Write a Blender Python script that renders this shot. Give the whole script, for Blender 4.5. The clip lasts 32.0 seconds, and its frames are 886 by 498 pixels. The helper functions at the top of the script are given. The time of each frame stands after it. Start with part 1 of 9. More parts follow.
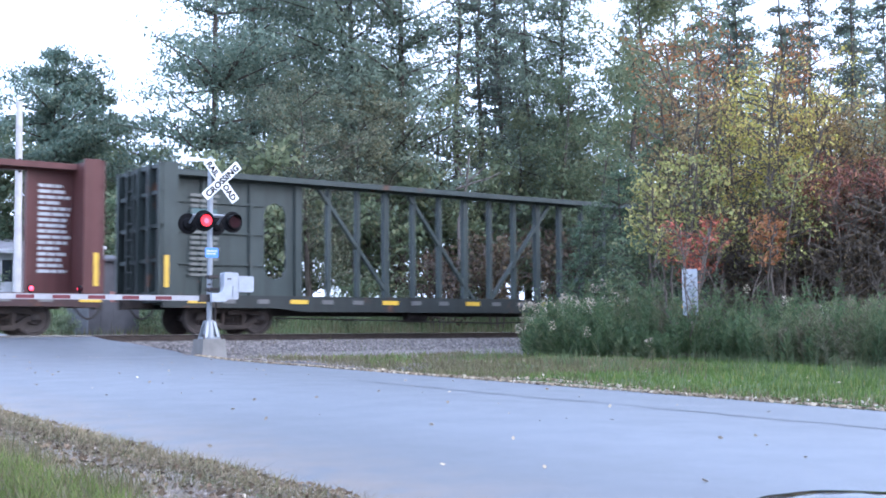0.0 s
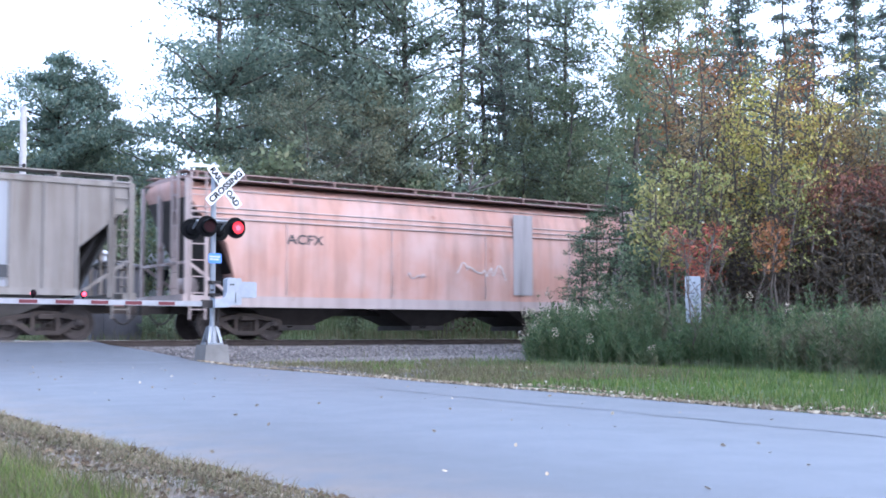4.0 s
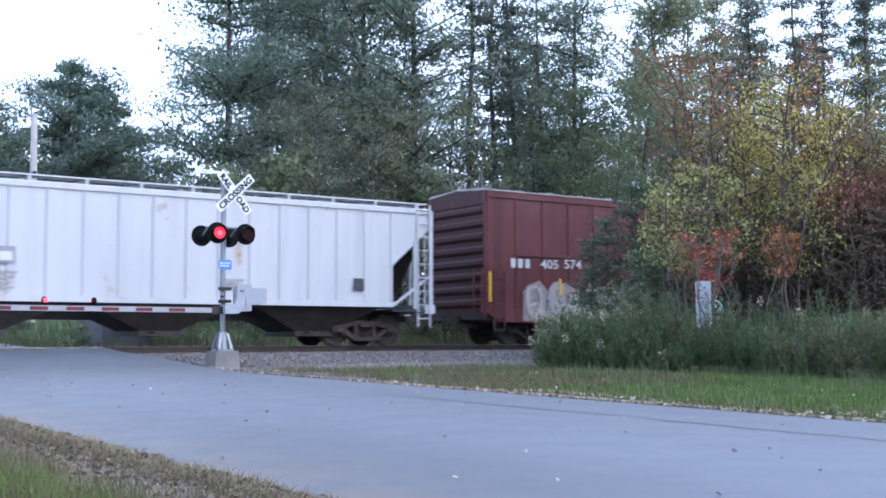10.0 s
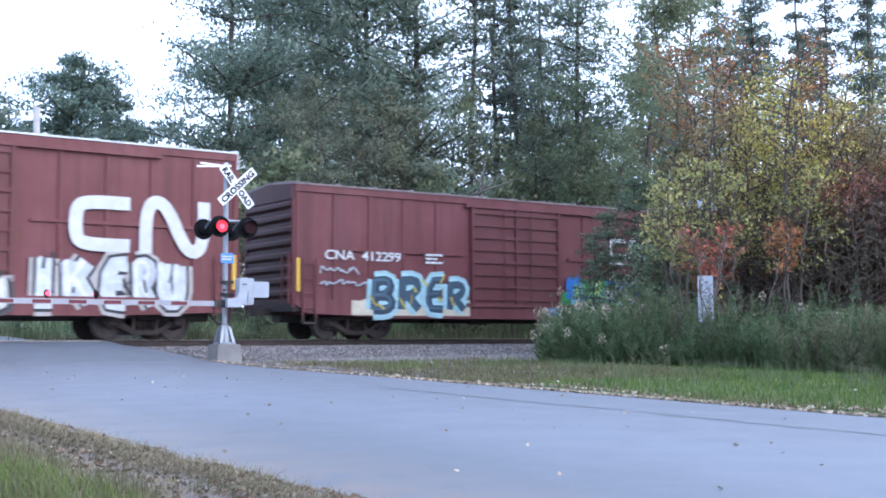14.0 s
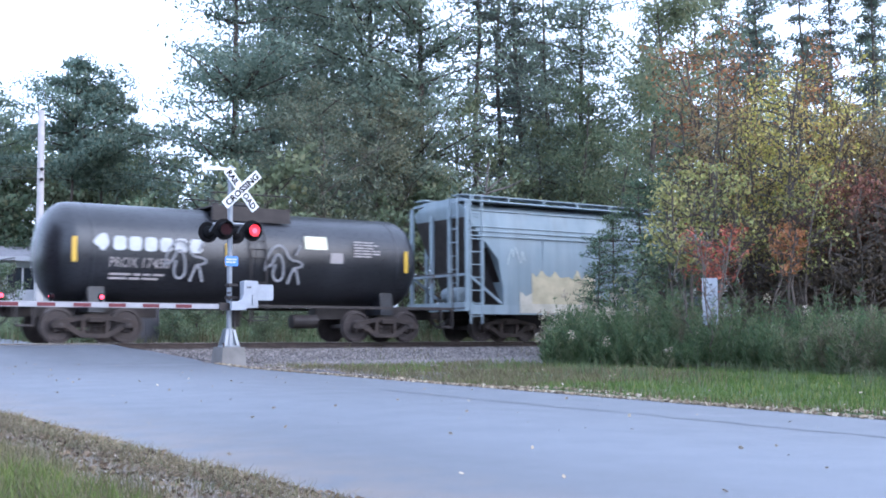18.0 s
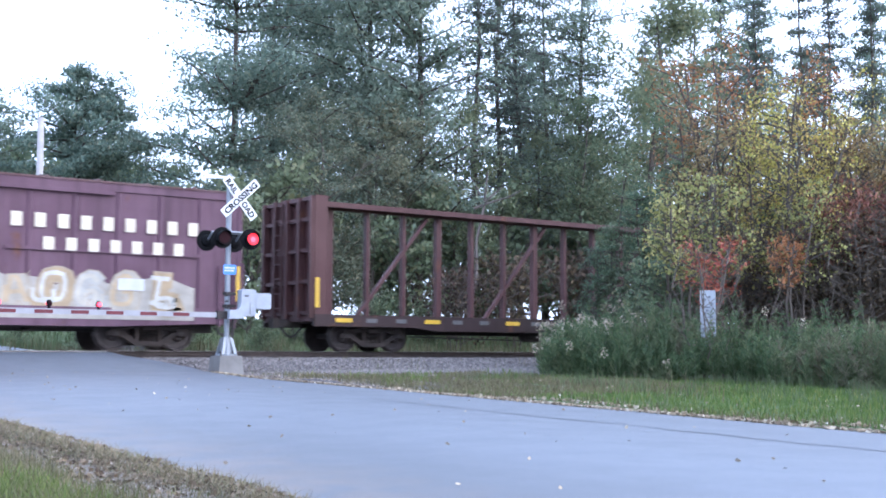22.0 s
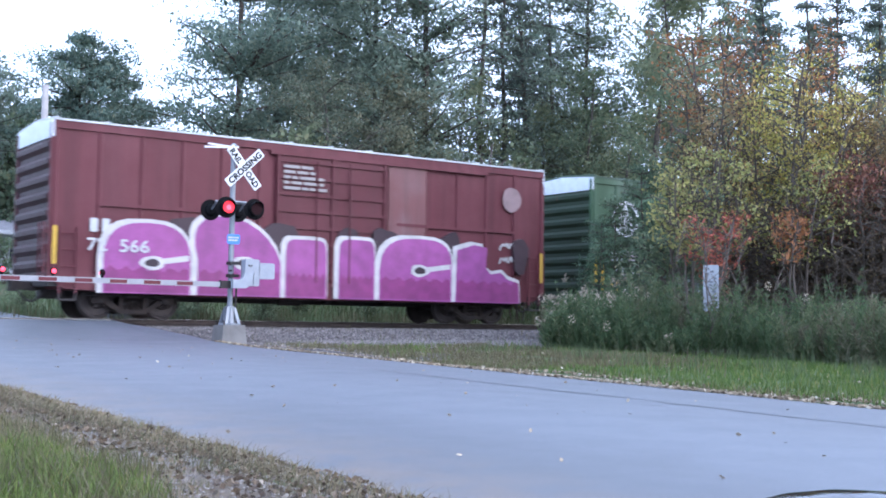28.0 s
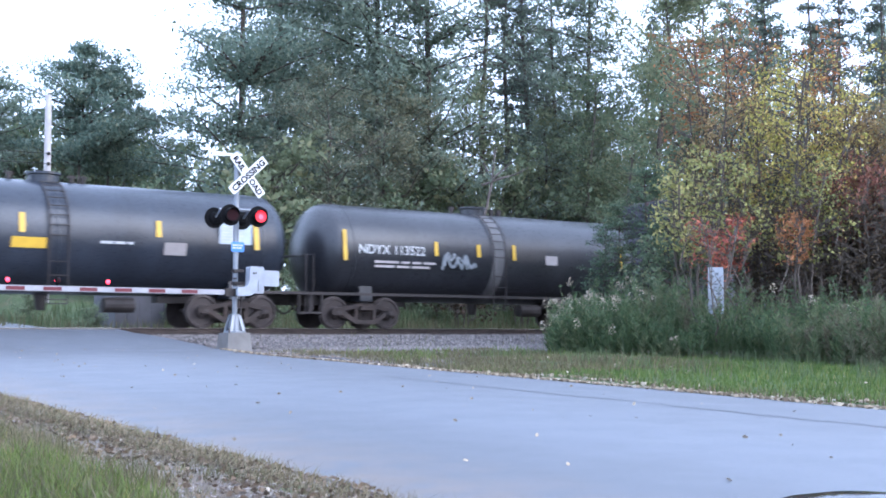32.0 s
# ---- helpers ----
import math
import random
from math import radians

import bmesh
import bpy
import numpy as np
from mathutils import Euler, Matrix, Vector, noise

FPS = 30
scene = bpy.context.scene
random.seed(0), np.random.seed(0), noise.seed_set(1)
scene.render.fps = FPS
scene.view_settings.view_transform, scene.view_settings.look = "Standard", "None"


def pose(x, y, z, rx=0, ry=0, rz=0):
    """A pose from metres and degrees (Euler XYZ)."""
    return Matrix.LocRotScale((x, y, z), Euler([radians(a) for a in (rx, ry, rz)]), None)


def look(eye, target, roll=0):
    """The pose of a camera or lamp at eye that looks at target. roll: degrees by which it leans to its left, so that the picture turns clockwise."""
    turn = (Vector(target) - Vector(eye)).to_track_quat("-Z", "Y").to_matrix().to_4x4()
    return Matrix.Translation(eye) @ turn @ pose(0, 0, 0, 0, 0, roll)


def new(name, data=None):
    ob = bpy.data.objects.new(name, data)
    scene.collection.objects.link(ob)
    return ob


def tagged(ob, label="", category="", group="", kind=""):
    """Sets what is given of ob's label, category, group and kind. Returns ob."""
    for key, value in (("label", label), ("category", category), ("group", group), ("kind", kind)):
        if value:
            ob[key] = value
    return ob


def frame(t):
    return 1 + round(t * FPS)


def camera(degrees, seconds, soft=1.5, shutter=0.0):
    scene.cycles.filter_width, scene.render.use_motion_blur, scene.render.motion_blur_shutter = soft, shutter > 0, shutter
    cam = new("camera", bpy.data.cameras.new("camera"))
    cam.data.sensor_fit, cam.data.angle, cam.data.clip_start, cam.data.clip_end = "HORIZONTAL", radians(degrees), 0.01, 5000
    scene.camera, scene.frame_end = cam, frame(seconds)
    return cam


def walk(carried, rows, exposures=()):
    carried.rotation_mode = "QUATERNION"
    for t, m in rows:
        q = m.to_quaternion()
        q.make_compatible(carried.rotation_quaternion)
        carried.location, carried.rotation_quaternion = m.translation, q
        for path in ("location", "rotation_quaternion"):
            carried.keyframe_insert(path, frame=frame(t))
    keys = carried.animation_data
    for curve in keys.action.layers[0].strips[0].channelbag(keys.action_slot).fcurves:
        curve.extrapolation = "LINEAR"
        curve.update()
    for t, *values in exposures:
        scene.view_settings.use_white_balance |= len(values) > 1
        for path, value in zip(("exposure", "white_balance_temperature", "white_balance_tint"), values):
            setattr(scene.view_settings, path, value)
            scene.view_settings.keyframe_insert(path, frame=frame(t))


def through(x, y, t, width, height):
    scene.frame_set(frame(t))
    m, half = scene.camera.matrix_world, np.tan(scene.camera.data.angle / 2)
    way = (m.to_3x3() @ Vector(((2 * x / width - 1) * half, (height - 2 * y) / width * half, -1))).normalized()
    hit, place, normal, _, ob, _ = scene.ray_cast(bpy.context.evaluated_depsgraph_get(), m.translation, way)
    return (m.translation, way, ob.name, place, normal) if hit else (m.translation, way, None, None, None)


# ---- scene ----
# Metres. Rail tops at z = 0, the track runs along x, the road along y.
cam = camera(40.94, 32.0, soft=1.8, shutter=0.3)
EYE = Vector((0.0, 0.0, 0.05))
BASE_TURN = 35.4      # degrees that the view lies to the right of the road's line


def view(turn, tilt, roll):
    """The hand-held camera: turned to the right, tilted up and leaning right, in degrees."""
    a, b = radians(BASE_TURN + turn), radians(tilt)
    way = Vector((math.sin(a) * math.cos(b), math.cos(a) * math.cos(b), math.sin(b)))
    return look(EYE, EYE + way, -roll)


walk(cam, [
    (0, view(0.518, 3.966, 0.338)), (0.5, view(0.461, 4.033, 0.341)), (1, view(0.495, 4.075, 0.302)), (1.5, view(0.520, 4.094, 0.150)),
    (2, view(0.540, 4.149, 0.262)), (2.5, view(0.518, 4.142, 0.331)), (3, view(0.467, 4.185, 0.301)), (3.5, view(0.407, 4.259, 0.133)),
    (5.5, view(0.253, 4.320, 0.239)), (6, view(0.237, 4.380, 0.119)), (6.5, view(0.235, 4.345, 0.111)), (7, view(0.158, 4.346, 0.228)),
    (7.5, view(0.085, 4.429, 0.329)), (8, view(-0.013, 4.570, 0.377)), (8.5, view(-0.116, 4.489, 0.213)), (9, view(-0.178, 4.370, 0.040)),
    (9.5, view(-0.093, 4.401, 0.053)), (10, view(-0.098, 4.550, 0.293)), (10.5, view(-0.202, 4.590, 0.297)), (11, view(-0.165, 4.466, 0.162)),
    (11.5, view(-0.074, 4.473, 0.249)), (12, view(-0.120, 4.464, -0.033)), (12.5, view(0.061, 4.400, -0.136)), (13, view(-0.000, 4.194, 0.000)),
    (13.5, view(-0.077, 4.229, 0.204)), (14, view(-0.203, 4.259, 0.157)), (14.5, view(-0.360, 4.331, 0.125)), (16.5, view(-0.307, 4.238, -0.169)),
    (17, view(-0.314, 4.312, 0.033)), (17.5, view(-0.399, 4.301, 0.123)), (18, view(-0.409, 4.390, 0.199)), (18.5, view(-0.341, 4.469, 0.000)),
    (19, view(-0.297, 4.523, -0.180)), (19.5, view(-0.360, 4.639, -0.166)), (20, view(-0.334, 4.643, -0.184)), (20.5, view(-0.300, 4.717, -0.191)),
    (21, view(-0.314, 4.700, -0.241)), (21.5, view(-0.309, 4.781, -0.239)), (22, view(-0.328, 4.880, -0.246)), (22.5, view(-0.367, 4.851, -0.399)),
    (23, view(-0.456, 4.782, -0.563)), (23.5, view(-0.443, 4.666, -0.581)), (24, view(-0.299, 4.479, -0.624)), (24.5, view(-0.185, 4.428, -0.385)),
    (25, view(-0.383, 4.145, -0.673)), (25.5, view(-0.286, 4.062, -0.640)), (27.5, view(-0.327, 3.709, -0.982)), (28, view(-0.492, 3.517, -0.844)),
    (28.5, view(-0.439, 3.582, -0.652)), (29, view(-0.371, 3.649, -0.434)), (29.5, view(-0.547, 3.504, -0.551)), (30, view(-0.646, 3.336, -0.671)),
    (30.5, view(-0.766, 3.396, -0.630)), (31, view(-0.738, 3.527, -0.223)), (31.5, view(-0.685, 3.621, -0.175)), (32, view(-0.695, 3.773, -0.213)),
], exposures=[(0, 1.13, 5300, 15), (1, 1.13, 5300, 15), (2, 1.13, 5300, 15), (3, 1.13, 5300, 15), (3.5, 1.11, 5300, 15), (5.5, 0.76, 5300, 15), (6, 0.73, 5300, 15), (7, 0.82, 5300, 15), (8, 0.93, 5300, 15), (9, 0.80, 5300, 15), (9.6, 0.68, 5300, 15), (10, 0.58, 5300, 15), (10.5, 0.71, 5300, 15), (11, 0.83, 5300, 15), (12, 1.00, 5300, 15), (13, 0.93, 5300, 15), (14, 0.88, 5300, 15), (17, 0.96, 5300, 15), (18, 0.93, 5300, 15), (19, 0.93, 5300, 15), (20, 0.78, 5300, 15), (21, 0.93, 5300, 15), (22, 1.05, 5300, 15), (22.5, 1.13, 5300, 15), (24, 1.13, 5300, 15), (25, 1.06, 5300, 15), (28, 0.83, 5300, 15), (29, 0.85, 5300, 15), (30, 0.88, 5300, 15), (31, 0.96, 5300, 15), (32, 1.07, 5300, 15)])

# ---- light ----
world = bpy.data.worlds.new("overcast_evening")
scene.world = world
world.use_nodes = True
wn = world.node_tree
wn.nodes.clear()
sky = wn.nodes.new("ShaderNodeTexSky")
sky.sky_type, sky.sun_disc = "NISHITA", False
sky.sun_elevation, sky.sun_rotation = radians(24), radians(146)
sky.air_density, sky.dust_density, sky.ozone_density = 1.0, 3.0, 1.0
veil = wn.nodes.new("ShaderNodeMix")
veil.data_type = "RGBA"
veil.inputs[0].default_value = 0.62
veil.inputs[7].default_value = (11.5, 12.6, 14.6, 1)      # even cloud
back = wn.nodes.new("ShaderNodeBackground")
back.inputs[1].default_value = 0.15
wout = wn.nodes.new("ShaderNodeOutputWorld")
wn.links.new(sky.outputs[0], veil.inputs[6])
wn.links.new(veil.outputs[2], back.inputs[0])
wn.links.new(back.outputs[0], wout.inputs[0])
sun_data = bpy.data.lights.new("sun", "SUN")
sun_data.energy, sun_data.angle, sun_data.color = 0.8, radians(35), (1.0, 0.96, 0.9)
sun = new("sun", sun_data)
sun.matrix_world = look((30, -45, 55), (10, 20, 0))

# ---- building helpers ----


class Shape:
    """A mesh in the making: lists of corners and faces."""

    def __init__(self):
        self.v, self.f = [], []

    def add(self, verts, faces):
        n = len(self.v)
        self.v += [tuple(p) for p in verts]
        self.f += [tuple(i + n for i in f) for f in faces]
        return self

    def box(self, x0, x1, y0, y1, z0, z1):
        return self.add([(x, y, z) for z in (z0, z1) for y in (y0, y1) for x in (x0, x1)],
                        [(0, 2, 3, 1), (4, 5, 7, 6), (0, 1, 5, 4), (2, 6, 7, 3), (0, 4, 6, 2), (1, 3, 7, 5)])

    def slab(self, x0, x1, y0, y1, z0, z1, c=0.01):
        """A box whose upright edges on the -y face are chamfered by c."""
        return self.prism([(x0, z0 + c), (x0 + c, z0), (x1 - c, z0), (x1, z0 + c), (x1, z1 - c), (x1 - c, z1), (x0 + c, z1), (x0, z1 - c)], "y", y0, y1)

    def prism(self, poly, axis, a, b):
        """poly is in (x, z) for axis y, in (y, z) for axis x and in (x, y) for axis z."""
        at = {"x": lambda p, s: (s, p[0], p[1]), "y": lambda p, s: (p[0], s, p[1]), "z": lambda p, s: (p[0], p[1], s)}[axis]
        n = len(poly)
        return self.add([at(p, a) for p in poly] + [at(p, b) for p in poly],
                        [tuple(range(n))[::-1], tuple(range(n, 2 * n))] + [(i, (i + 1) % n, n + (i + 1) % n, n + i) for i in range(n)])

    def tube(self, p, q, r, r2=None, n=8, caps=True):
        p, q = Vector(p), Vector(q)
        r2 = r if r2 is None else r2
        d = (q - p).normalized()
        e = d.orthogonal().normalized()
        g = d.cross(e)
        ring = [math.cos(math.tau * i / n) * e + math.sin(math.tau * i / n) * g for i in range(n)]
        faces = [(i, (i + 1) % n, n + (i + 1) % n, n + i) for i in range(n)]
        if caps:
            faces += [tuple(range(n))[::-1], tuple(range(n, 2 * n))]
        return self.add([p + r * k for k in ring] + [q + r2 * k for k in ring], faces)

    def bar(self, p, q, w, h, up=(0, 0, 1)):
        """A straight bar from p to q, w wide across and h high along up."""
        p, q = Vector(p), Vector(q)
        d = (q - p).normalized()
        side = d.cross(Vector(up)).normalized()
        top = side.cross(d)
        vs = [c + sx * side * w / 2 + sz * top * h / 2 for c in (p, q) for sx, sz in ((-1, -1), (1, -1), (1, 1), (-1, 1))]
        return self.add(vs, [(3, 2, 1, 0), (4, 5, 6, 7), (0, 1, 5, 4), (1, 2, 6, 5), (2, 3, 7, 6), (3, 0, 4, 7)])

    def lathe(self, axis_p, axis_d, profile, n=24):
        """profile: (distance along the axis, radius)."""
        p, d = Vector(axis_p), Vector(axis_d).normalized()
        e = d.orthogonal().normalized()
        g = d.cross(e)
        vs, fs, k = [], [], len(profile)
        for s, r in profile:
            vs += [p + s * d + r * (math.cos(math.tau * i / n) * e + math.sin(math.tau * i / n) * g) for i in range(n)]
        for j in range(k - 1):
            fs += [(j * n + i, j * n + (i + 1) % n, (j + 1) * n + (i + 1) % n, (j + 1) * n + i) for i in range(n)]
        fs += [tuple(range(n))[::-1], tuple(range((k - 1) * n, k * n))]
        return self.add(vs, fs)

    def pipe(self, pts, r, n=6):
        """One bent tube through points that lie in an upright plane along x."""
        pts, e = [Vector(p) for p in pts], Vector((0, 1, 0))
        vs = []
        for i, p in enumerate(pts):
            g = (pts[min(len(pts) - 1, i + 1)] - pts[max(0, i - 1)]).normalized().cross(e)
            vs += [p + r * (math.cos(math.tau * k / n) * e + math.sin(math.tau * k / n) * g) for k in range(n)]
        last = n * (len(pts) - 1)
        return self.add(vs, [(i + k, i + (k + 1) % n, i + n + (k + 1) % n, i + n + k) for i in range(0, last, n) for k in range(n)] + [tuple(range(n))[::-1], tuple(range(last, last + n))])

    def mesh(self, name, smooth=False):
        me = bpy.data.meshes.new(name)
        me.from_pydata(self.v, [], self.f)
        if smooth:
            me.shade_smooth()
            me.set_sharp_from_angle(angle=radians(35))
        return me


def part(name, shape, material, parent=None, label="", at=None, smooth=False):
    """Links a Shape, or a mesh that is shared, as one object under parent."""
    me = shape.mesh(name, smooth) if isinstance(shape, Shape) else shape
    if material and not me.materials:
        me.materials.append(material)
    ob = new(name, me)
    if parent:
        ob.parent = parent
    if at is not None:
        ob.matrix_basis = at
    return tagged(ob, label)


def thing(name, at, label, category, group="", kind=""):
    ob = new(name)
    ob.empty_display_size = 0.2
    ob.matrix_basis = at
    return tagged(ob, label, category, group, kind)


TEXTS = {}


def lettering(body, height, squeeze=1.0, bold=0.018):
    """A flat mesh of the words, in the x-z plane, facing -y, its left foot at the origin."""
    key = (body, round(height, 3), squeeze, bold)
    if key not in TEXTS:
        cu = bpy.data.curves.new("writing", "FONT")
        cu.body, cu.size, cu.resolution_u = body, height / 0.73, 3
        cu.offset = bold * height
        ob = bpy.data.objects.new("writing", cu)
        scene.collection.objects.link(ob)
        bpy.context.view_layer.update()
        me = bpy.data.meshes.new_from_object(ob.evaluated_get(bpy.context.evaluated_depsgraph_get()))
        bpy.data.objects.remove(ob)
        me.transform(Matrix.Diagonal((squeeze, 1, 1, 1)))
        me.transform(pose(0, 0, 0, 90))
        TEXTS[key] = me
    return TEXTS[key].copy()


# ---- materials ----


def nodes_of(name):
    m = bpy.data.materials.new(name)
    m.use_nodes = True
    nt = m.node_tree
    return m, nt, nt.nodes["Principled BSDF"]


def node(nt, kind, **ins):
    n = nt.nodes.new(kind)
    for k, v in ins.items():
        n.inputs[k.replace("_", " ")].default_value = v
    return n


def noise_at(nt, scale, detail=5.0, stretch=(1, 1, 1), coords="Object", rough=0.55):
    tc = nt.nodes.new("ShaderNodeTexCoord")
    mp = nt.nodes.new("ShaderNodeMapping")
    mp.inputs["Scale"].default_value = stretch
    nz = node(nt, "ShaderNodeTexNoise", Scale=scale, Detail=detail, Roughness=rough)
    nt.links.new(tc.outputs[coords], mp.inputs[0])
    nt.links.new(mp.outputs[0], nz.inputs[0])
    return nz.outputs[0]


def ramp(nt, fac, stops):
    r = nt.nodes.new("ShaderNodeValToRGB")
    while len(r.color_ramp.elements) < len(stops):
        r.color_ramp.elements.new(0.5)
    for e, (p, c) in zip(r.color_ramp.elements, stops):
        e.position, e.color = p, (*c, 1) if len(c) == 3 else c
    nt.links.new(fac, r.inputs[0])
    return r.outputs[0]


def grey(nt, fac, a, b, lo=0.0, hi=1.0):
    """fac between a and b becomes lo to hi."""
    r = nt.nodes.new("ShaderNodeMapRange")
    for i, v in enumerate((a, b, lo, hi), 1):
        r.inputs[i].default_value = v
    nt.links.new(fac, r.inputs[0])
    return r.outputs[0]


def blend(nt, fac, a, b, mode="MIX"):
    m = nt.nodes.new("ShaderNodeMix")
    m.data_type, m.blend_type = "RGBA", mode
    for sock, val in ((m.inputs[0], fac), (m.inputs[6], a), (m.inputs[7], b)):
        if isinstance(val, (int, float)):
            sock.default_value = val
        elif isinstance(val, tuple):
            sock.default_value = (*val, 1)
        else:
            nt.links.new(val, sock)
    return m.outputs[2]


def relief(nt, bsdf, height, strength, distance):
    b = node(nt, "ShaderNodeBump", Strength=strength, Distance=distance)
    nt.links.new(height, b.inputs["Height"])
    nt.links.new(b.outputs[0], bsdf.inputs["Normal"])


def surface(name, colour, rough=0.6, metal=0.0, vary=0.25, scale=2.0, fine=30.0, bump=0.3, depth=0.01, coords="Object", tint=None):
    """A plain worn surface: two scales of variation, fine relief."""
    m, nt, b = nodes_of(name)
    big, small = noise_at(nt, scale, 4, coords=coords), noise_at(nt, fine, 6, coords=coords)
    dark = tuple(c * (1 - vary) for c in colour)
    light = tint or tuple(min(1, c * (1 + vary)) for c in colour)
    col = blend(nt, grey(nt, big, 0.35, 0.65), dark, light)
    col = blend(nt, 0.35, col, ramp(nt, small, [(0.3, tuple(c * (1 - vary) for c in colour)), (0.7, tuple(min(1, c * (1 + 0.6 * vary)) for c in colour))]))
    nt.links.new(col, b.inputs["Base Color"])
    nt.links.new(grey(nt, small, 0.3, 0.7, rough - 0.08, rough + 0.1), b.inputs["Roughness"])
    b.inputs["Metallic"].default_value = metal
    if bump:
        relief(nt, b, small, bump, depth)
    return m


def paint(name, colour, fade=(0.4, 0.38, 0.37), rust=0.25, streak=0.3, rough=0.55, rust_colour=(0.17, 0.065, 0.03), faded=0.25, grime=(0.05, 0.045, 0.04), run=0.55, gloss=0.3):
    """Weathered paint on steel: fading, upright streaks of grime, patches of rust."""
    m, nt, b = nodes_of(name)
    colour, fade, rust_colour, grime = (tuple(0.67 * k for k in c) for c in (colour, fade, rust_colour, grime))
    col = blend(nt, grey(nt, noise_at(nt, 0.7, 4), 0.4, 0.7, 0, faded), colour, fade)
    st = noise_at(nt, 1.0, 6, (3.0, 3.0, 0.22))
    col = blend(nt, grey(nt, st, 0.45, 0.75, 0, streak), col, grime)
    light = noise_at(nt, 1.0, 5, (5.0, 5.0, 0.3))
    col = blend(nt, grey(nt, light, 0.55, 0.8, 0, streak * 0.6), col, fade)
    if rust:
        spots = noise_at(nt, 1.0, 9, (0.9, 0.9, run), rough=0.65)
        col = blend(nt, grey(nt, spots, 0.68 - 0.3 * rust, 0.76 - 0.28 * rust), col,
                    ramp(nt, noise_at(nt, 9, 6), [(0.3, tuple(c * 0.6 for c in rust_colour)), (0.7, tuple(c * 1.35 for c in rust_colour))]))
    nt.links.new(col, b.inputs["Base Color"])
    fine = noise_at(nt, 25, 5)
    nt.links.new(grey(nt, fine, 0.3, 0.7, rough - 0.1, rough + 0.15), b.inputs["Roughness"])
    b.inputs["Specular IOR Level"].default_value = gloss
    relief(nt, b, noise_at(nt, 2.2, 4), 0.25, 0.02)
    return m


def plain(name, colour, rough=0.5, metal=0.0, vary=0.12):
    """A small or evenly painted thing."""
    return surface(name, colour, rough, metal, vary, 4.0, 40.0, 0.12, 0.004)


def glow(name, colour, power):
    m, nt, b = nodes_of(name)
    b.inputs["Base Color"].default_value = (*colour, 1)
    b.inputs["Emission Color"].default_value = (*colour, 1)
    b.inputs["Emission Strength"].default_value = power
    return m


def leafy(name, stops, rough=0.6, through=0.3):
    """Leaves: each differs, and light comes through."""
    m, nt, b = nodes_of(name)
    geo = nt.nodes.new("ShaderNodeNewGeometry")
    col = ramp(nt, geo.outputs["Random Per Island"], stops)
    big = noise_at(nt, 0.45, 3)
    col = blend(nt, grey(nt, big, 0.3, 0.7, 0.0, 0.45), col, (0.4, 0.42, 0.44), "MULTIPLY")
    info = nt.nodes.new("ShaderNodeObjectInfo")
    col = blend(nt, grey(nt, info.outputs["Random"], 0, 1, 0.0, 0.35), col, stops[-1][1])
    nt.links.new(col, b.inputs["Base Color"])
    b.inputs["Roughness"].default_value = rough
    b.inputs["Specular IOR Level"].default_value = 0.25
    tr = nt.nodes.new("ShaderNodeBsdfTranslucent")
    nt.links.new(col, tr.inputs[0])
    mx = nt.nodes.new("ShaderNodeMixShader")
    mx.inputs[0].default_value = through
    nt.links.new(b.outputs[0], mx.inputs[1])
    nt.links.new(tr.outputs[0], mx.inputs[2])
    nt.links.new(mx.outputs[0], nt.nodes["Material Output"].inputs[0])
    return m


STEEL_DARK = surface("dirty_steel", (0.034, 0.027, 0.025), 0.65, 0.2, 0.4, 3, 25)
TRUCK_STEEL = surface("cast_truck_steel", (0.04, 0.031, 0.028), 0.8, 0.1, 0.4, 3, 25, tint=(0.075, 0.052, 0.04))
WHEEL_STEEL = surface("wheel_steel", (0.055, 0.043, 0.04), 0.55, 0.3, 0.35, 5, 30)
GALVANISED = surface("galvanised_steel", (0.46, 0.48, 0.5), 0.5, 0.3, 0.18, 2, 20)
YELLOW = plain("yellow_reflector", (0.56, 0.35, 0.03), 0.45)
WHITE_MARK = plain("white_stencil_paint", (0.48, 0.48, 0.48), 0.6)
DULL_MARK = plain("faded_stencil_paint", (0.3, 0.27, 0.26), 0.65)
DARK_MARK = plain("dark_stencil_paint", (0.045, 0.045, 0.05), 0.7)

# ---- ground, road and track ----
ROAD_NEAR, ROAD_FAR = 3.6, 11.7
TRACK_Y = 31.2
GROUND_Y = (-2500, -60, -20, 0, 24, 27.0, 28.4, 29.3, 33.1, 34.8, 37, 42, 48, 56, 80, 200, 2500)
GROUND_Z = (-1.3, -1.3, -1.25, -1.0, -0.585, -0.58, -0.42, -0.26, -0.26, -0.6, -0.35, 0.45, 1.15, 1.6, 2.1, 3.5, 6.0)
ROAD_Y = (-60, -20, 0, 24, 26.5, 28.2, 29.5, 30.2, 32.4, 34, 40, 60, 120)
ROAD_Z = (-1.27, -1.22, -1.0, -0.57, -0.47, -0.22, -0.05, -0.01, -0.01, -0.08, 0.15, 1.2, 2.4)


def road_height(x, y):
    crown = 0.05 - 0.1 * abs(x - 7.65) / 8.1
    return float(np.interp(y, ROAD_Y, ROAD_Z)) + crown * (1 if y < 26 else 0.0)


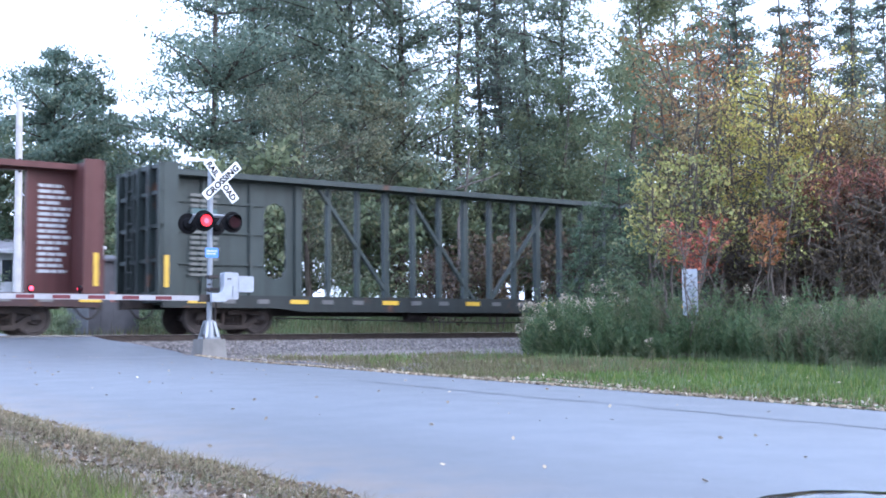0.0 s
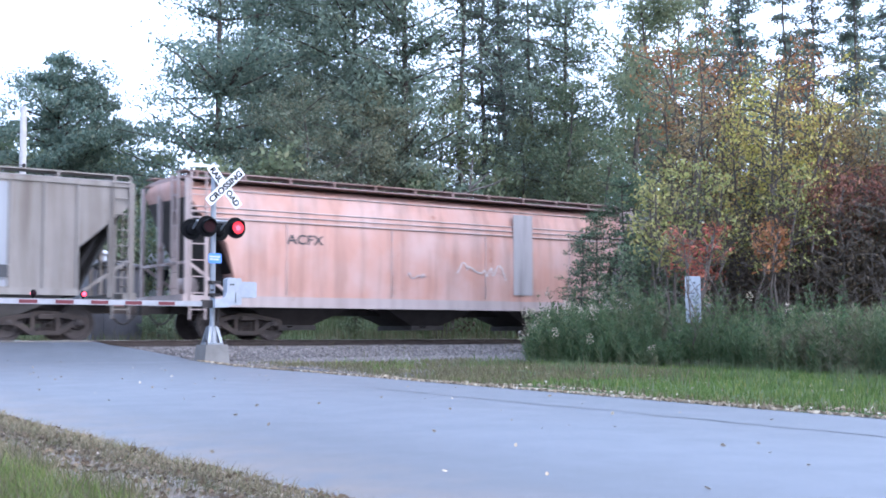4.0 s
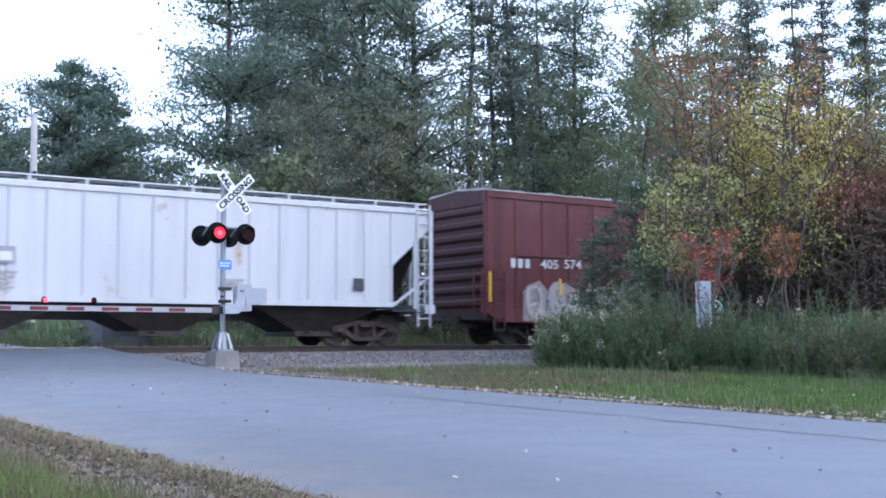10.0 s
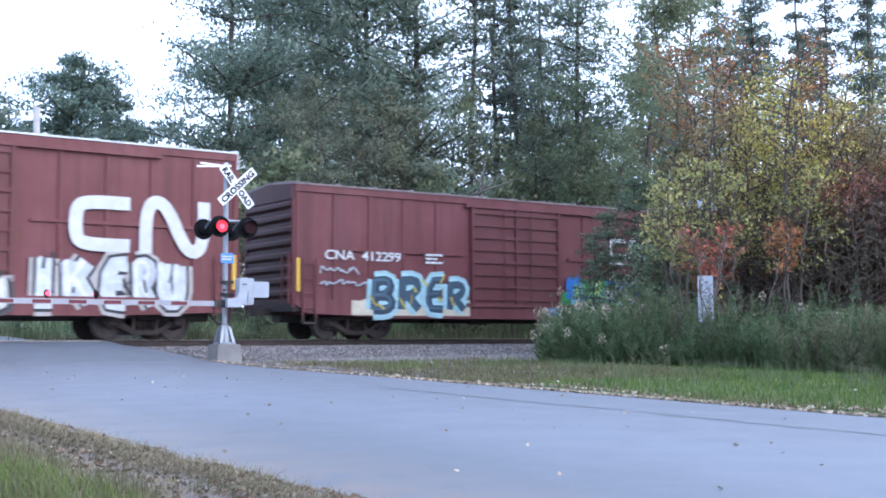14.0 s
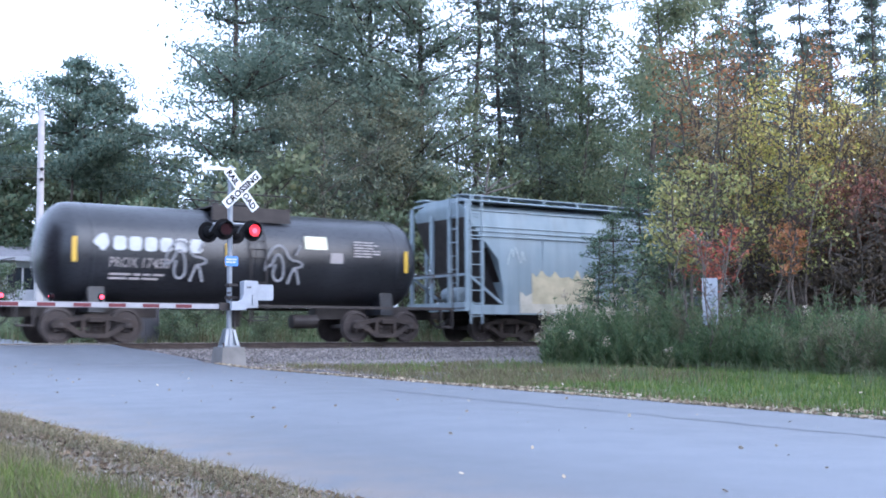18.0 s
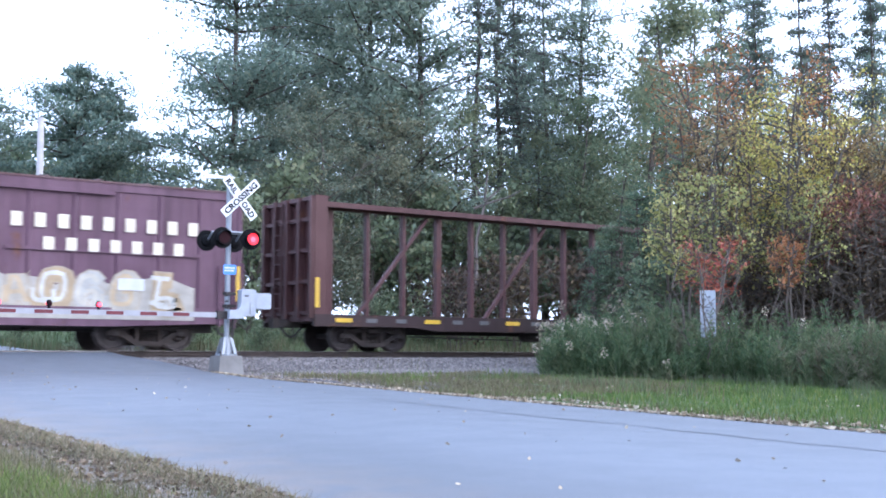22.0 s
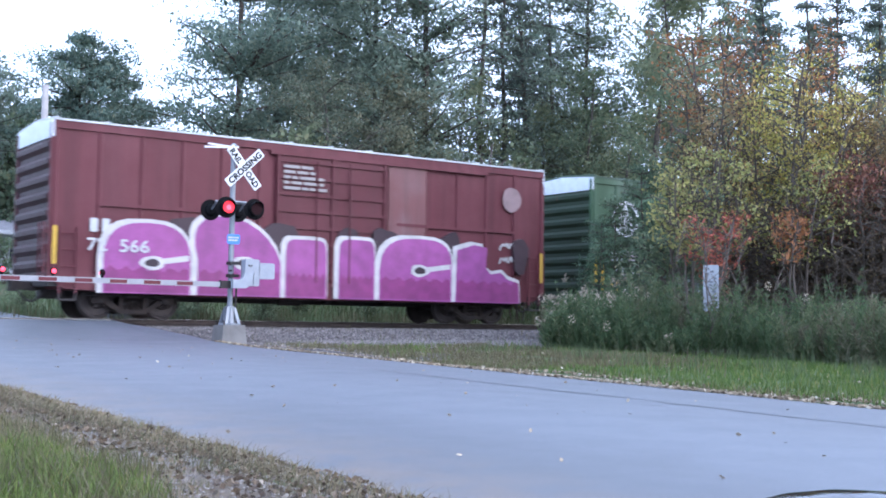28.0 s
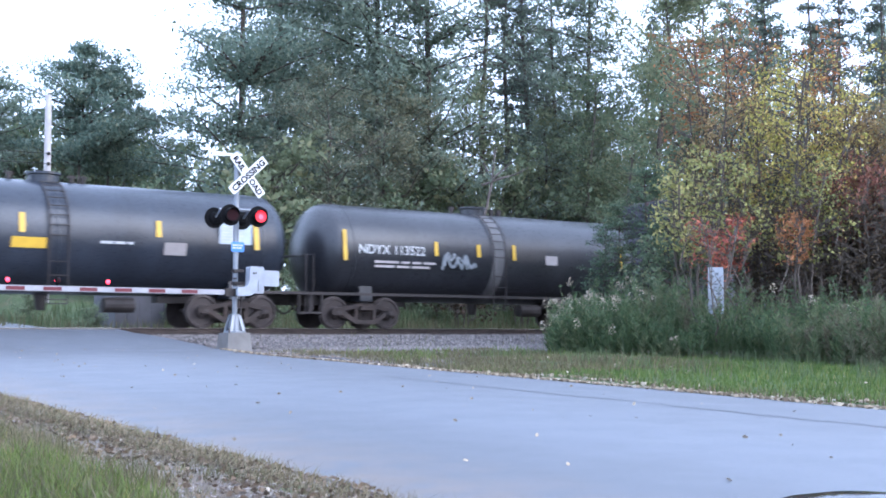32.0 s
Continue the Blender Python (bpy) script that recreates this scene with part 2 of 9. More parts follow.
def ground_height(x, y):
    z = float(np.interp(y, GROUND_Y, GROUND_Z))
    if 27 > y and x > 12:
        z += 0.12 * min(1, (x - 12) / 10)
    bump = 0.05 * noise.noise(Vector((x * 0.35, y * 0.35, 0))) + 0.02 * noise.noise(Vector((x * 1.3, y * 1.3, 3)))
    if 28 < y < 34:
        bump *= 0.2
    z += bump
    if ROAD_NEAR - 0.4 < x < ROAD_FAR + 0.4 and -60 < y < 118:
        z = min(z, road_height(x, y) - 0.1)
    return z


def sheet(name, xs, ys, height, material, label, category, kind="structure", skirt=0.0):
    s = Shape()
    nx = len(xs)
    s.v = [(x, y, height(x, y)) for y in ys for x in xs]
    s.f = [(j * nx + i, j * nx + i + 1, (j + 1) * nx + i + 1, (j + 1) * nx + i) for j in range(len(ys) - 1) for i in range(nx - 1)]
    return tagged(part(name, s, material, smooth=True), label, category, kind=kind)


def grown(near, step, far):
    """Even steps over the near stretch, then ever wider ones out to far."""
    a = list(np.arange(near[0], near[1] + step / 2, step))
    lo, hi, d = a[0], a[-1], step
    while hi < far or lo > -far:
        d *= 1.5
        hi, lo = hi + d, lo - d
        a = [lo] + a + [hi]
    return [float(k) for k in a]


def ground_material():
    m, nt, b = nodes_of("verge_soil_and_grass")
    big, mid, fine = noise_at(nt, 0.35, 5), noise_at(nt, 2.5, 6), noise_at(nt, 30, 6)
    col = ramp(nt, mid, [(0.3, (0.035, 0.06, 0.014)), (0.5, (0.065, 0.09, 0.024)), (0.62, (0.12, 0.1, 0.045)), (0.8, (0.16, 0.13, 0.08))])
    col = blend(nt, grey(nt, big, 0.42, 0.62), col, (0.07, 0.105, 0.03))
    col = blend(nt, grey(nt, fine, 0.3, 0.7, 0.0, 0.5), col, (0.02, 0.02, 0.01))
    nt.links.new(col, b.inputs["Base Color"])
    b.inputs["Roughness"].default_value = 0.95
    relief(nt, b, fine, 0.8, 0.05)
    return m


def asphalt_material():
    m, nt, b = nodes_of("worn_asphalt")
    big = noise_at(nt, 0.22, 5, (1.0, 0.12, 1))
    mid, fine, grit = noise_at(nt, 1.6, 6), noise_at(nt, 22, 6), noise_at(nt, 140, 3)
    col = blend(nt, grey(nt, big, 0.38, 0.64), (0.088, 0.096, 0.112), (0.121, 0.133, 0.158))
    col = blend(nt, grey(nt, mid, 0.48, 0.72, 0, 0.22), col, (0.07, 0.073, 0.08))
    col = blend(nt, grey(nt, grit, 0.35, 0.7, 0, 0.5), col, (0.15, 0.15, 0.155))
    col = blend(nt, grey(nt, fine, 0.62, 0.78, 0, 0.6), col, (0.05, 0.05, 0.053))
    # dust blown in from the near verge
    tc = nt.nodes.new("ShaderNodeTexCoord")
    sep = nt.nodes.new("ShaderNodeSeparateXYZ")
    nt.links.new(tc.outputs["Object"], sep.inputs[0])
    near_edge = grey(nt, sep.outputs[0], ROAD_NEAR, ROAD_NEAR + 1.5, 0.9, 0.0)
    dust = nt.nodes.new("ShaderNodeMath")
    dust.operation = "MULTIPLY"
    nt.links.new(near_edge, dust.inputs[0])
    nt.links.new(grey(nt, noise_at(nt, 3, 6), 0.3, 0.65), dust.inputs[1])
    col = blend(nt, dust.outputs[0], col, (0.19, 0.145, 0.11))
    # the near half is darker than the middle of the road
    path = nt.nodes.new("ShaderNodeMapRange")
    path.interpolation_type = "SMOOTHSTEP"
    for k, v in zip((1, 2, 3, 4), (4.2, 7.4, 0.3, 0.0)):
        path.inputs[k].default_value = v
    nt.links.new(sep.outputs[0], path.inputs[0])
    col = blend(nt, path.outputs[0], col, (0.06, 0.062, 0.066))
    nt.links.new(col, b.inputs["Base Color"])
    nt.links.new(grey(nt, mid, 0.3, 0.7, 0.5, 0.56), b.inputs["Roughness"])
    relief(nt, b, grit, 0.35, 0.006)
    return m


def stone_material(name, a, c):
    m, nt, b = nodes_of(name)
    geo = nt.nodes.new("ShaderNodeNewGeometry")
    col = ramp(nt, geo.outputs["Random Per Island"], [(0.0, a), (0.6, tuple((p + q) / 2 for p, q in zip(a, c))), (1.0, c)])
    col = blend(nt, grey(nt, noise_at(nt, 12, 4), 0.35, 0.7, 0, 0.4), col, (0.09, 0.075, 0.07))
    nt.links.new(col, b.inputs["Base Color"])
    b.inputs["Roughness"].default_value = 0.85
    return m


def ballast_material():
    m, nt, b = nodes_of("crushed_stone_bed")
    tc = nt.nodes.new("ShaderNodeTexCoord")
    vo = node(nt, "ShaderNodeTexVoronoi", Scale=16.0)
    nt.links.new(tc.outputs["Object"], vo.inputs[0])
    col = ramp(nt, vo.outputs["Color"], [(0.0, (0.065, 0.056, 0.053)), (0.5, (0.13, 0.114, 0.108)), (1.0, (0.22, 0.195, 0.18))])
    col = blend(nt, grey(nt, vo.outputs["Distance"], 0.25, 0.7), col, (0.05, 0.045, 0.045))
    nt.links.new(col, b.inputs["Base Color"])
    b.inputs["Roughness"].default_value = 0.9
    relief(nt, b, vo.outputs["Distance"], 1.0, -0.06)
    return m


GROUND_MAT, ASPHALT, BALLAST = ground_material(), asphalt_material(), ballast_material()
xs = grown((-4, 46), 0.8, 2600)
ys = grown((-2, 62), 0.8, 2600)
sheet("ground", xs, ys, ground_height, GROUND_MAT, "grassy ground that rises into a wood behind the track", "ground")


def road_edges(y):
    """The pavement narrows to the crossing panels."""
    far = float(np.interp(y, (26.8, 29.4), (ROAD_FAR, 10.5))) if y < 34 else 10.5
    return ROAD_NEAR + (0.0 if y < 27 else 0.4), far


def build_road():
    rnd = random.Random(4)
    ys_r = [-60, -40, -20, -10] + [float(k) for k in np.arange(-5, 40.1, 0.5)] + [45, 50, 60, 80, 100, 118]
    n, s = 18, Shape()
    for y in ys_r:
        a, c = road_edges(y)
        a += rnd.uniform(-0.04, 0.04)
        c += rnd.uniform(-0.05, 0.05)
        for i in range(n + 1):
            x = a + (c - a) * i / n
            s.v.append((x, y, road_height(x, y)))
    for j in range(len(ys_r) - 1):
        for i in range(n):
            k = j * (n + 1) + i
            s.f.append((k, k + 1, k + n + 2, k + n + 1))
    # turned-down edges give the pavement its thickness
    for i in (0, n):
        row = []
        for j in range(len(ys_r)):
            x, y, z = s.v[j * (n + 1) + i]
            s.v.append((x + (-0.12 if i == 0 else 0.12), y, z - 0.35))
            row.append(len(s.v) - 1)
        for j in range(len(ys_r) - 1):
            q = (j * (n + 1) + i, (j + 1) * (n + 1) + i, row[j + 1], row[j])
            s.f.append(q if i == n else q[::-1])
    return tagged(part("road", s, ASPHALT, smooth=True), "worn pale grey asphalt country road leading over a railway crossing", "road", kind="structure")


road = build_road()
TAR = surface("tar_seal", (0.085, 0.091, 0.101), 0.5, 0, 0.3, 3, 30)


def tar_line(points, width, name):
    s, rnd = Shape(), random.Random(len(points))
    for i, (x, y) in enumerate(points):
        w = width * rnd.uniform(0.12, 1.0)
        for d in (-w, w):
            s.v.append((x + d, y, road_height(x + d, y) + 0.004))
        if i:
            k = 2 * i
            s.f.append((k - 2, k - 1, k + 1, k))
    return part(name, s, TAR, road)


rnd = random.Random(11)
tar_line([(9.6 + 0.06 * rnd.uniform(-1, 1), 4 + 0.35 * i) for i in range(34)], 0.075, "tar_seam")
tar_line([(10.6 - 0.12 * i + 0.05 * rnd.uniform(-1, 1), 22.6 + 0.12 * i) for i in range(9)], 0.06, "tar_patch")
tar_line([(9.7 - 0.1 * i, 16.6 + 0.1 * i) for i in range(6)], 0.03, "tar_patch")
tar_line([(7.3 + 0.22 * i + 0.05 * rnd.uniform(-1, 1), 9.1 + 0.05 * rnd.uniform(-1, 1)) for i in range(10)], 0.012, "crack")
tar_line([(5.2 + 0.25 * i + 0.06 * rnd.uniform(-1, 1), 12.6 + 0.08 * rnd.uniform(-1, 1)) for i in range(12)], 0.010, "crack")

# track
bed = Shape()
bed_profile = ((26.9, -0.60), (27.6, -0.5), (28.5, -0.33), (29.3, -0.22), (30.0, -0.2), (32.4, -0.2), (33.1, -0.22), (34.3, -0.45), (35.2, -0.66))
bx = [-430.0, -100.0] + [float(k) for k in np.arange(-20, 60.1, 0.5)] + [120.0, 430.0]
for x in bx:
    bed.v += [(x, y + 0.06 * noise.noise(Vector((x, y, 1))), z + 0.035 * noise.noise(Vector((x * 2, y * 3, 0)))) for y, z in bed_profile]
k = len(bed_profile)
bed.f = [(i * k + j, (i + 1) * k + j, (i + 1) * k + j + 1, i * k + j + 1) for i in range(len(bx) - 1) for j in range(k - 1)]
ballast = tagged(part("ballast", bed, BALLAST, smooth=True), "bed of grey crushed stone under the railway track", "ballast", kind="structure")

RAIL_STEEL = surface("rusty_rail_steel", (0.045, 0.032, 0.027), 0.6, 0.4, 0.35, 4, 30)
RAIL_TOP = surface("polished_rail_head", (0.45, 0.44, 0.44), 0.3, 0.9, 0.2, 4, 30)
TIE_WOOD = surface("creosoted_tie_wood", (0.055, 0.042, 0.035), 0.85, 0, 0.4, 3, 25)


def shoulder_material():
    m, nt, b = nodes_of("gravel_and_dead_leaves")
    mid, fine = noise_at(nt, 1.6, 6), noise_at(nt, 26, 6)
    col = ramp(nt, mid, [(0.32, (0.2, 0.18, 0.165)), (0.46, (0.17, 0.145, 0.12)), (0.58, (0.12, 0.088, 0.062)), (0.72, (0.09, 0.08, 0.045))])
    col = blend(nt, grey(nt, fine, 0.4, 0.7, 0, 0.6), col, (0.22, 0.18, 0.14))
    col = blend(nt, grey(nt, noise_at(nt, 60, 4), 0.55, 0.75, 0, 0.7), col, (0.05, 0.04, 0.03))
    nt.links.new(col, b.inputs["Base Color"])
    b.inputs["Roughness"].default_value = 0.95
    relief(nt, b, fine, 0.8, 0.03)
    return m


def shoulder_height(x, y):
    lap = road_height(3.62, y) - 0.015 + 0.024 * noise.noise(Vector((x * 3.0, y * 1.7, 5))) - 0.12 * max(0, x - 3.62)
    return max(ground_height(x, y) + 0.012, lap if x > 3.2 else -9) - 0.1 * max(0, 1.9 + 0.3 * math.sin(y * 0.9) - x)


sheet("shoulder", [float(k) for k in np.arange(1.4, 3.95, 0.1)], [float(k) for k in np.arange(-4, 27.1, 0.3)], shoulder_height, shoulder_material(), "gravel shoulder strewn with dead leaves and grass", "shoulder")

def apron_height(x, y):
    rim = 21.6 - 2.4 * min(1, max(0, (16.5 - x) / 3)) + 0.7 * math.sin(x * 1.3) * math.sin(x * 0.57 + 1)
    return ground_height(x, y) + 0.02 - 0.12 * max(0, rim - y) - 0.05 * max(0, 11.95 - x)


sheet("gravel_apron", [float(k) for k in np.arange(11.6, 22.1, 0.25)], [float(k) for k in np.arange(17.6, 27.6, 0.25)], apron_height, BALLAST, "grey gravel strip between road, grass and track bed", "gravel")
track = thing("railway_track", pose(0, TRACK_Y, 0), "single railway track with rusty rails on dark wooden ties", "track", kind="structure")
rail_poly = [(-0.07, -0.17), (0.07, -0.17), (0.07, -0.155), (0.012, -0.13), (0.012, -0.045), (0.036, -0.035), (0.036, -0.005), (0.03, 0), (-0.03, 0), (-0.036, -0.005),
             (-0.036, -0.035), (-0.012, -0.045), (-0.012, -0.13), (-0.07, -0.155)]
rail_mesh = Shape().prism(rail_poly, "x", -430, 430).mesh("rail")
for side in (-1, 1):
    part("rail", rail_mesh, RAIL_STEEL, track, at=pose(0, side * 0.755, 0))
    part("rail_head", Shape().box(-430, 430, side * 0.755 - 0.03, side * 0.755 + 0.03, 0.0, 0.003), RAIL_TOP, track, "shining worn rail head")
tie_mesh = Shape().slab(-0.115, 0.115, -1.3, 1.3, -0.35, -0.17).mesh("tie")
rest = Shape()
for i in range(-200, 500):
    x = i * 0.55
    if 3.6 < x < 10.6:
        continue
    if -2 < x < 60:
        part("tie", tie_mesh, TIE_WOOD, track, at=pose(x, 0.02 * ((i * 7) % 5 - 2), 0, 0, 0, ((i * 13) % 7 - 3) * 0.3))
    else:
        rest.box(x - 0.115, x + 0.115, -1.3, 1.3, -0.35, -0.17)
tagged(part("tie_row", rest, TIE_WOOD, track), kind="stuff")
# timber panels between the rails of the crossing
PLANK = surface("weathered_crossing_timber", (0.13, 0.115, 0.1), 0.85, 0, 0.35, 2, 30)
for y0, y1 in ((-1.45, -0.84), (-0.66, -0.02), (0.02, 0.66), (0.84, 1.45)):
    for k in range(3):
        w = (y1 - y0) / 3
        part("plank", Shape().slab(3.8, 10.45, y0 + k * w + 0.012, y0 + (k + 1) * w - 0.012, -0.17, 0.0), PLANK, track)

# ---- the train ----
SPEED = 10.6
TRAIN = []        # (car, its place along the track at the start, wheelsets)


def wheelset_mesh():
    s = Shape()
    s.tube((0, -0.72, 0), (0, 0.72, 0), 0.08, n=10)
    for side in (-1, 1):
        y = side * 0.755
        s.lathe((0, y, 0), (0, side, 0), [(-0.09, 0.488), (-0.062, 0.488), (-0.055, 0.46), (0.06, 0.455), (0.065, 0.39), (0.03, 0.37), (0.025, 0.2), (0.07, 0.17), (0.08, 0.1)], 28)
        s.lathe((0, side * 0.83, 0), (0, side, 0), [(0, 0.1), (0.22, 0.1), (0.24, 0.085), (0.26, 0.05)], 12)
        for k in range(3):
            a = math.tau * k / 3
            s.tube((0.055 * math.cos(a), side * 1.06, 0.055 * math.sin(a)), (0.055 * math.cos(a), side * 1.1, 0.055 * math.sin(a)), 0.016, n=6)
    return s.mesh("wheelset", True)


def side_frame_mesh():
    """A cast three-piece truck's side: two chords round a spring window."""
    s = Shape()
    y0, y1 = -0.07, 0.07
    s.prism([(-0.3, 0.72), (-1.06, 0.58), (-1.12, 0.5), (-1.12, 0.4), (-1.02, 0.4), (-0.98, 0.47), (-0.3, 0.6)], "y", y0, y1)
    s.prism([(0.3, 0.6), (0.98, 0.47), (1.02, 0.4), (1.12, 0.4), (1.12, 0.5), (1.06, 0.58), (0.3, 0.72)], "y", y0, y1)
    s.box(-0.31, 0.31, y0, y1, 0.6, 0.74)
    s.prism([(-0.78, 0.49), (-0.72, 0.36), (-0.36, 0.14), (0.36, 0.14), (0.72, 0.36), (0.78, 0.49), (0.66, 0.5), (0.3, 0.25), (-0.3, 0.25), (-0.66, 0.5)], "y", y0, y1)
    s.box(-0.36, -0.26, y0, y1, 0.2, 0.66).box(0.26, 0.36, y0, y1, 0.2, 0.66)
    for x in (-0.889, 0.889):
        s.box(x - 0.13, x + 0.13, -0.1, 0.09, 0.4, 0.57)
        s.box(x - 0.15, x - 0.11, -0.06, 0.06, 0.3, 0.5).box(x + 0.11, x + 0.15, -0.06, 0.06, 0.3, 0.5)
    for x in (-0.15, 0, 0.15):
        for z in range(5):
            s.tube((x, 0, 0.26 + z * 0.05), (x, 0, 0.29 + z * 0.05), 0.065, n=8)
    return s.mesh("side_frame")


def bolster_mesh():
    s = Shape()
    s.prism([(-1.15, 0.55), (-0.4, 0.42), (0.4, 0.42), (1.15, 0.55), (1.15, 0.66), (0.4, 0.72), (-0.4, 0.72), (-1.15, 0.66)], "x", -0.2, 0.2)
    s.tube((0, 0, 0.7), (0, 0, 0.78), 0.2, n=12)
    for x in (-0.55, 0.55):
        s.box(x - 0.03, x + 0.03, -0.75, 0.75, 0.36, 0.46)
    return s.mesh("truck")


WHEELSET, SIDE_FRAME, BOLSTER = wheelset_mesh(), side_frame_mesh(), bolster_mesh()


def add_truck(car, x, wheels):
    truck = part("truck", BOLSTER, TRUCK_STEEL, car, "rusty brown cast steel truck", at=pose(x, 0, 0))
    for side in (-1, 1):
        part("side_frame", SIDE_FRAME, TRUCK_STEEL, truck, at=pose(0, side * 0.98, 0))
    for w in (-0.889, 0.889):
        wheels.append(part("wheelset", WHEELSET, WHEEL_STEEL, truck, at=pose(w, 0, 0.457)))


def add_coupler(car, x, side):
    s = Shape().box(min(x, x + side * 0.75), max(x, x + side * 0.75), -0.1, 0.1, 0.72, 0.92)
    k = x + side * 0.72
    s.box(min(k, k + side * 0.2), max(k, k + side * 0.2), -0.17, 0.12, 0.68, 0.96)
    part("coupler", s, TRUCK_STEEL, car)
    pts = [(x + side * (0.1 + 0.12 * i), -0.42, 0.72 - 0.3 * math.sin(math.pi * i / 6)) for i in range(7)]
    part("brake_hose", Shape().pipe(pts, 0.03), STEEL_DARK, car, "black rubber brake hose")


def ladder(car, x, y, z0, z1, material, width=0.42, step=0.38, along="x", name="ladder"):
    s = Shape()
    d = (0.5 * width, 0) if along == "x" else (0, 0.5 * width)
    for k in (-1, 1):
        s.box(x + k * d[0] - 0.022, x + k * d[0] + 0.022, y + k * d[1] - 0.022, y + k * d[1] + 0.022, z0, z1)
    n = max(2, int((z1 - z0) / step))
    for i in range(n):
        z = z0 + (i + 0.6) * (z1 - z0) / n
        s.tube((x - d[0], y - d[1], z), (x + d[0], y + d[1], z), 0.016, n=6)
    part(name, s, material, car)


def grab_iron(car, x0, x1, y, z, material):
    s = Shape().tube((x0, y - 0.06, z), (x1, y - 0.06, z), 0.014, n=6)
    s.tube((x0, y, z), (x0, y - 0.06, z), 0.014, n=6).tube((x1, y, z), (x1, y - 0.06, z), 0.014, n=6)
    part("grab_iron", s, material, car)


def words(car, text, x, y, z, h, material, squeeze=1.0, tilt=0.0):
    part("lettering", lettering(text, h, squeeze), material, car, "stencilled number", at=pose(x, y, z, tilt))


def bars(car, x, y, z, w, h, rows, material, seed=0, name="stencil", tilt=0.0):
    """Writing too small to read, as a block of uneven bars."""
    r, s = random.Random(seed), Shape()
    pitch = h / rows
    for i in range(rows):
        zz = h - (i + 0.75) * pitch
        a = 0.0
        end = w * r.uniform(0.6, 1.0)
        while a < end:
            b = min(end, a + w * r.uniform(0.12, 0.4))
            s.box(a, b, -0.004, 0.0, zz, zz + 0.55 * pitch)
            a = b + 0.04 * w
    tagged(part(name, s, material, car, at=pose(x, y, z, tilt)), kind="stuff")


def panel(car, name, x0, x1, y, z0, z1, material, label="", thick=0.012):
    return part(name, Shape().slab(x0, x1, y - thick, y, z0, z1, 0.004), material, car, label)


def blob(x0, x1, z0, z1, r, n=22, square=3.2, wobble=0.06):
    """A rounded, uneven letter-like outline."""
    cx, cz, a, b = (x0 + x1) / 2, (z0 + z1) / 2, (x1 - x0) / 2, (z1 - z0) / 2
    out, ph = [], r.uniform(0, 6)
    for i in range(n):
        t = math.tau * i / n
        c, s = math.cos(t), math.sin(t)
        k = (abs(c) ** square + abs(s) ** square) ** (-1 / square)
        k *= 1 + wobble * math.sin(3 * t + ph) + wobble * 0.7 * math.sin(5 * t + 2 * ph)
        out.append((cx + a * k * c, cz + b * k * s))
    return out


SPRAY = {}


def spray(colour):
    if colour not in SPRAY:
        SPRAY[colour] = surface("spray_paint", tuple(0.66 * k for k in colour), 0.55, 0, 0.22, 2.5, 18, 0.1, 0.004)
    return SPRAY[colour]


def ribbon(s, pts, width, y0, y1, soft=1):
    """A flat painted stroke along points (x, z), its corners rounded soft times, between the depths y0 and y1."""
    pts = [Vector(p) for p in pts]
    for _ in range(soft):
        out = [pts[0]]
        for p, q in zip(pts, pts[1:]):
            out += [p.lerp(q, 0.25), p.lerp(q, 0.75)]
        pts = out + [pts[-1]]
    n, rows = len(pts), []
    for i, p in enumerate(pts):
        d = (pts[min(n - 1, i + 1)] - pts[max(0, i - 1)]).normalized()
        e = Vector((-d.y, d.x)) * width / 2
        rows.append((p + e, p - e))
    faces = [(0, 1, 3, 2), tuple(4 * n - 4 + k for k in (0, 2, 3, 1))]
    for i in range(0, 4 * n - 4, 4):
        faces += [tuple(i + k for k in q) for q in ((0, 4, 5, 1), (2, 3, 7, 6), (0, 2, 6, 4), (1, 5, 7, 3))]
    return s.add([(k.x, y, k.y) for pair in rows for y in (y0, y1) for k in pair], faces)


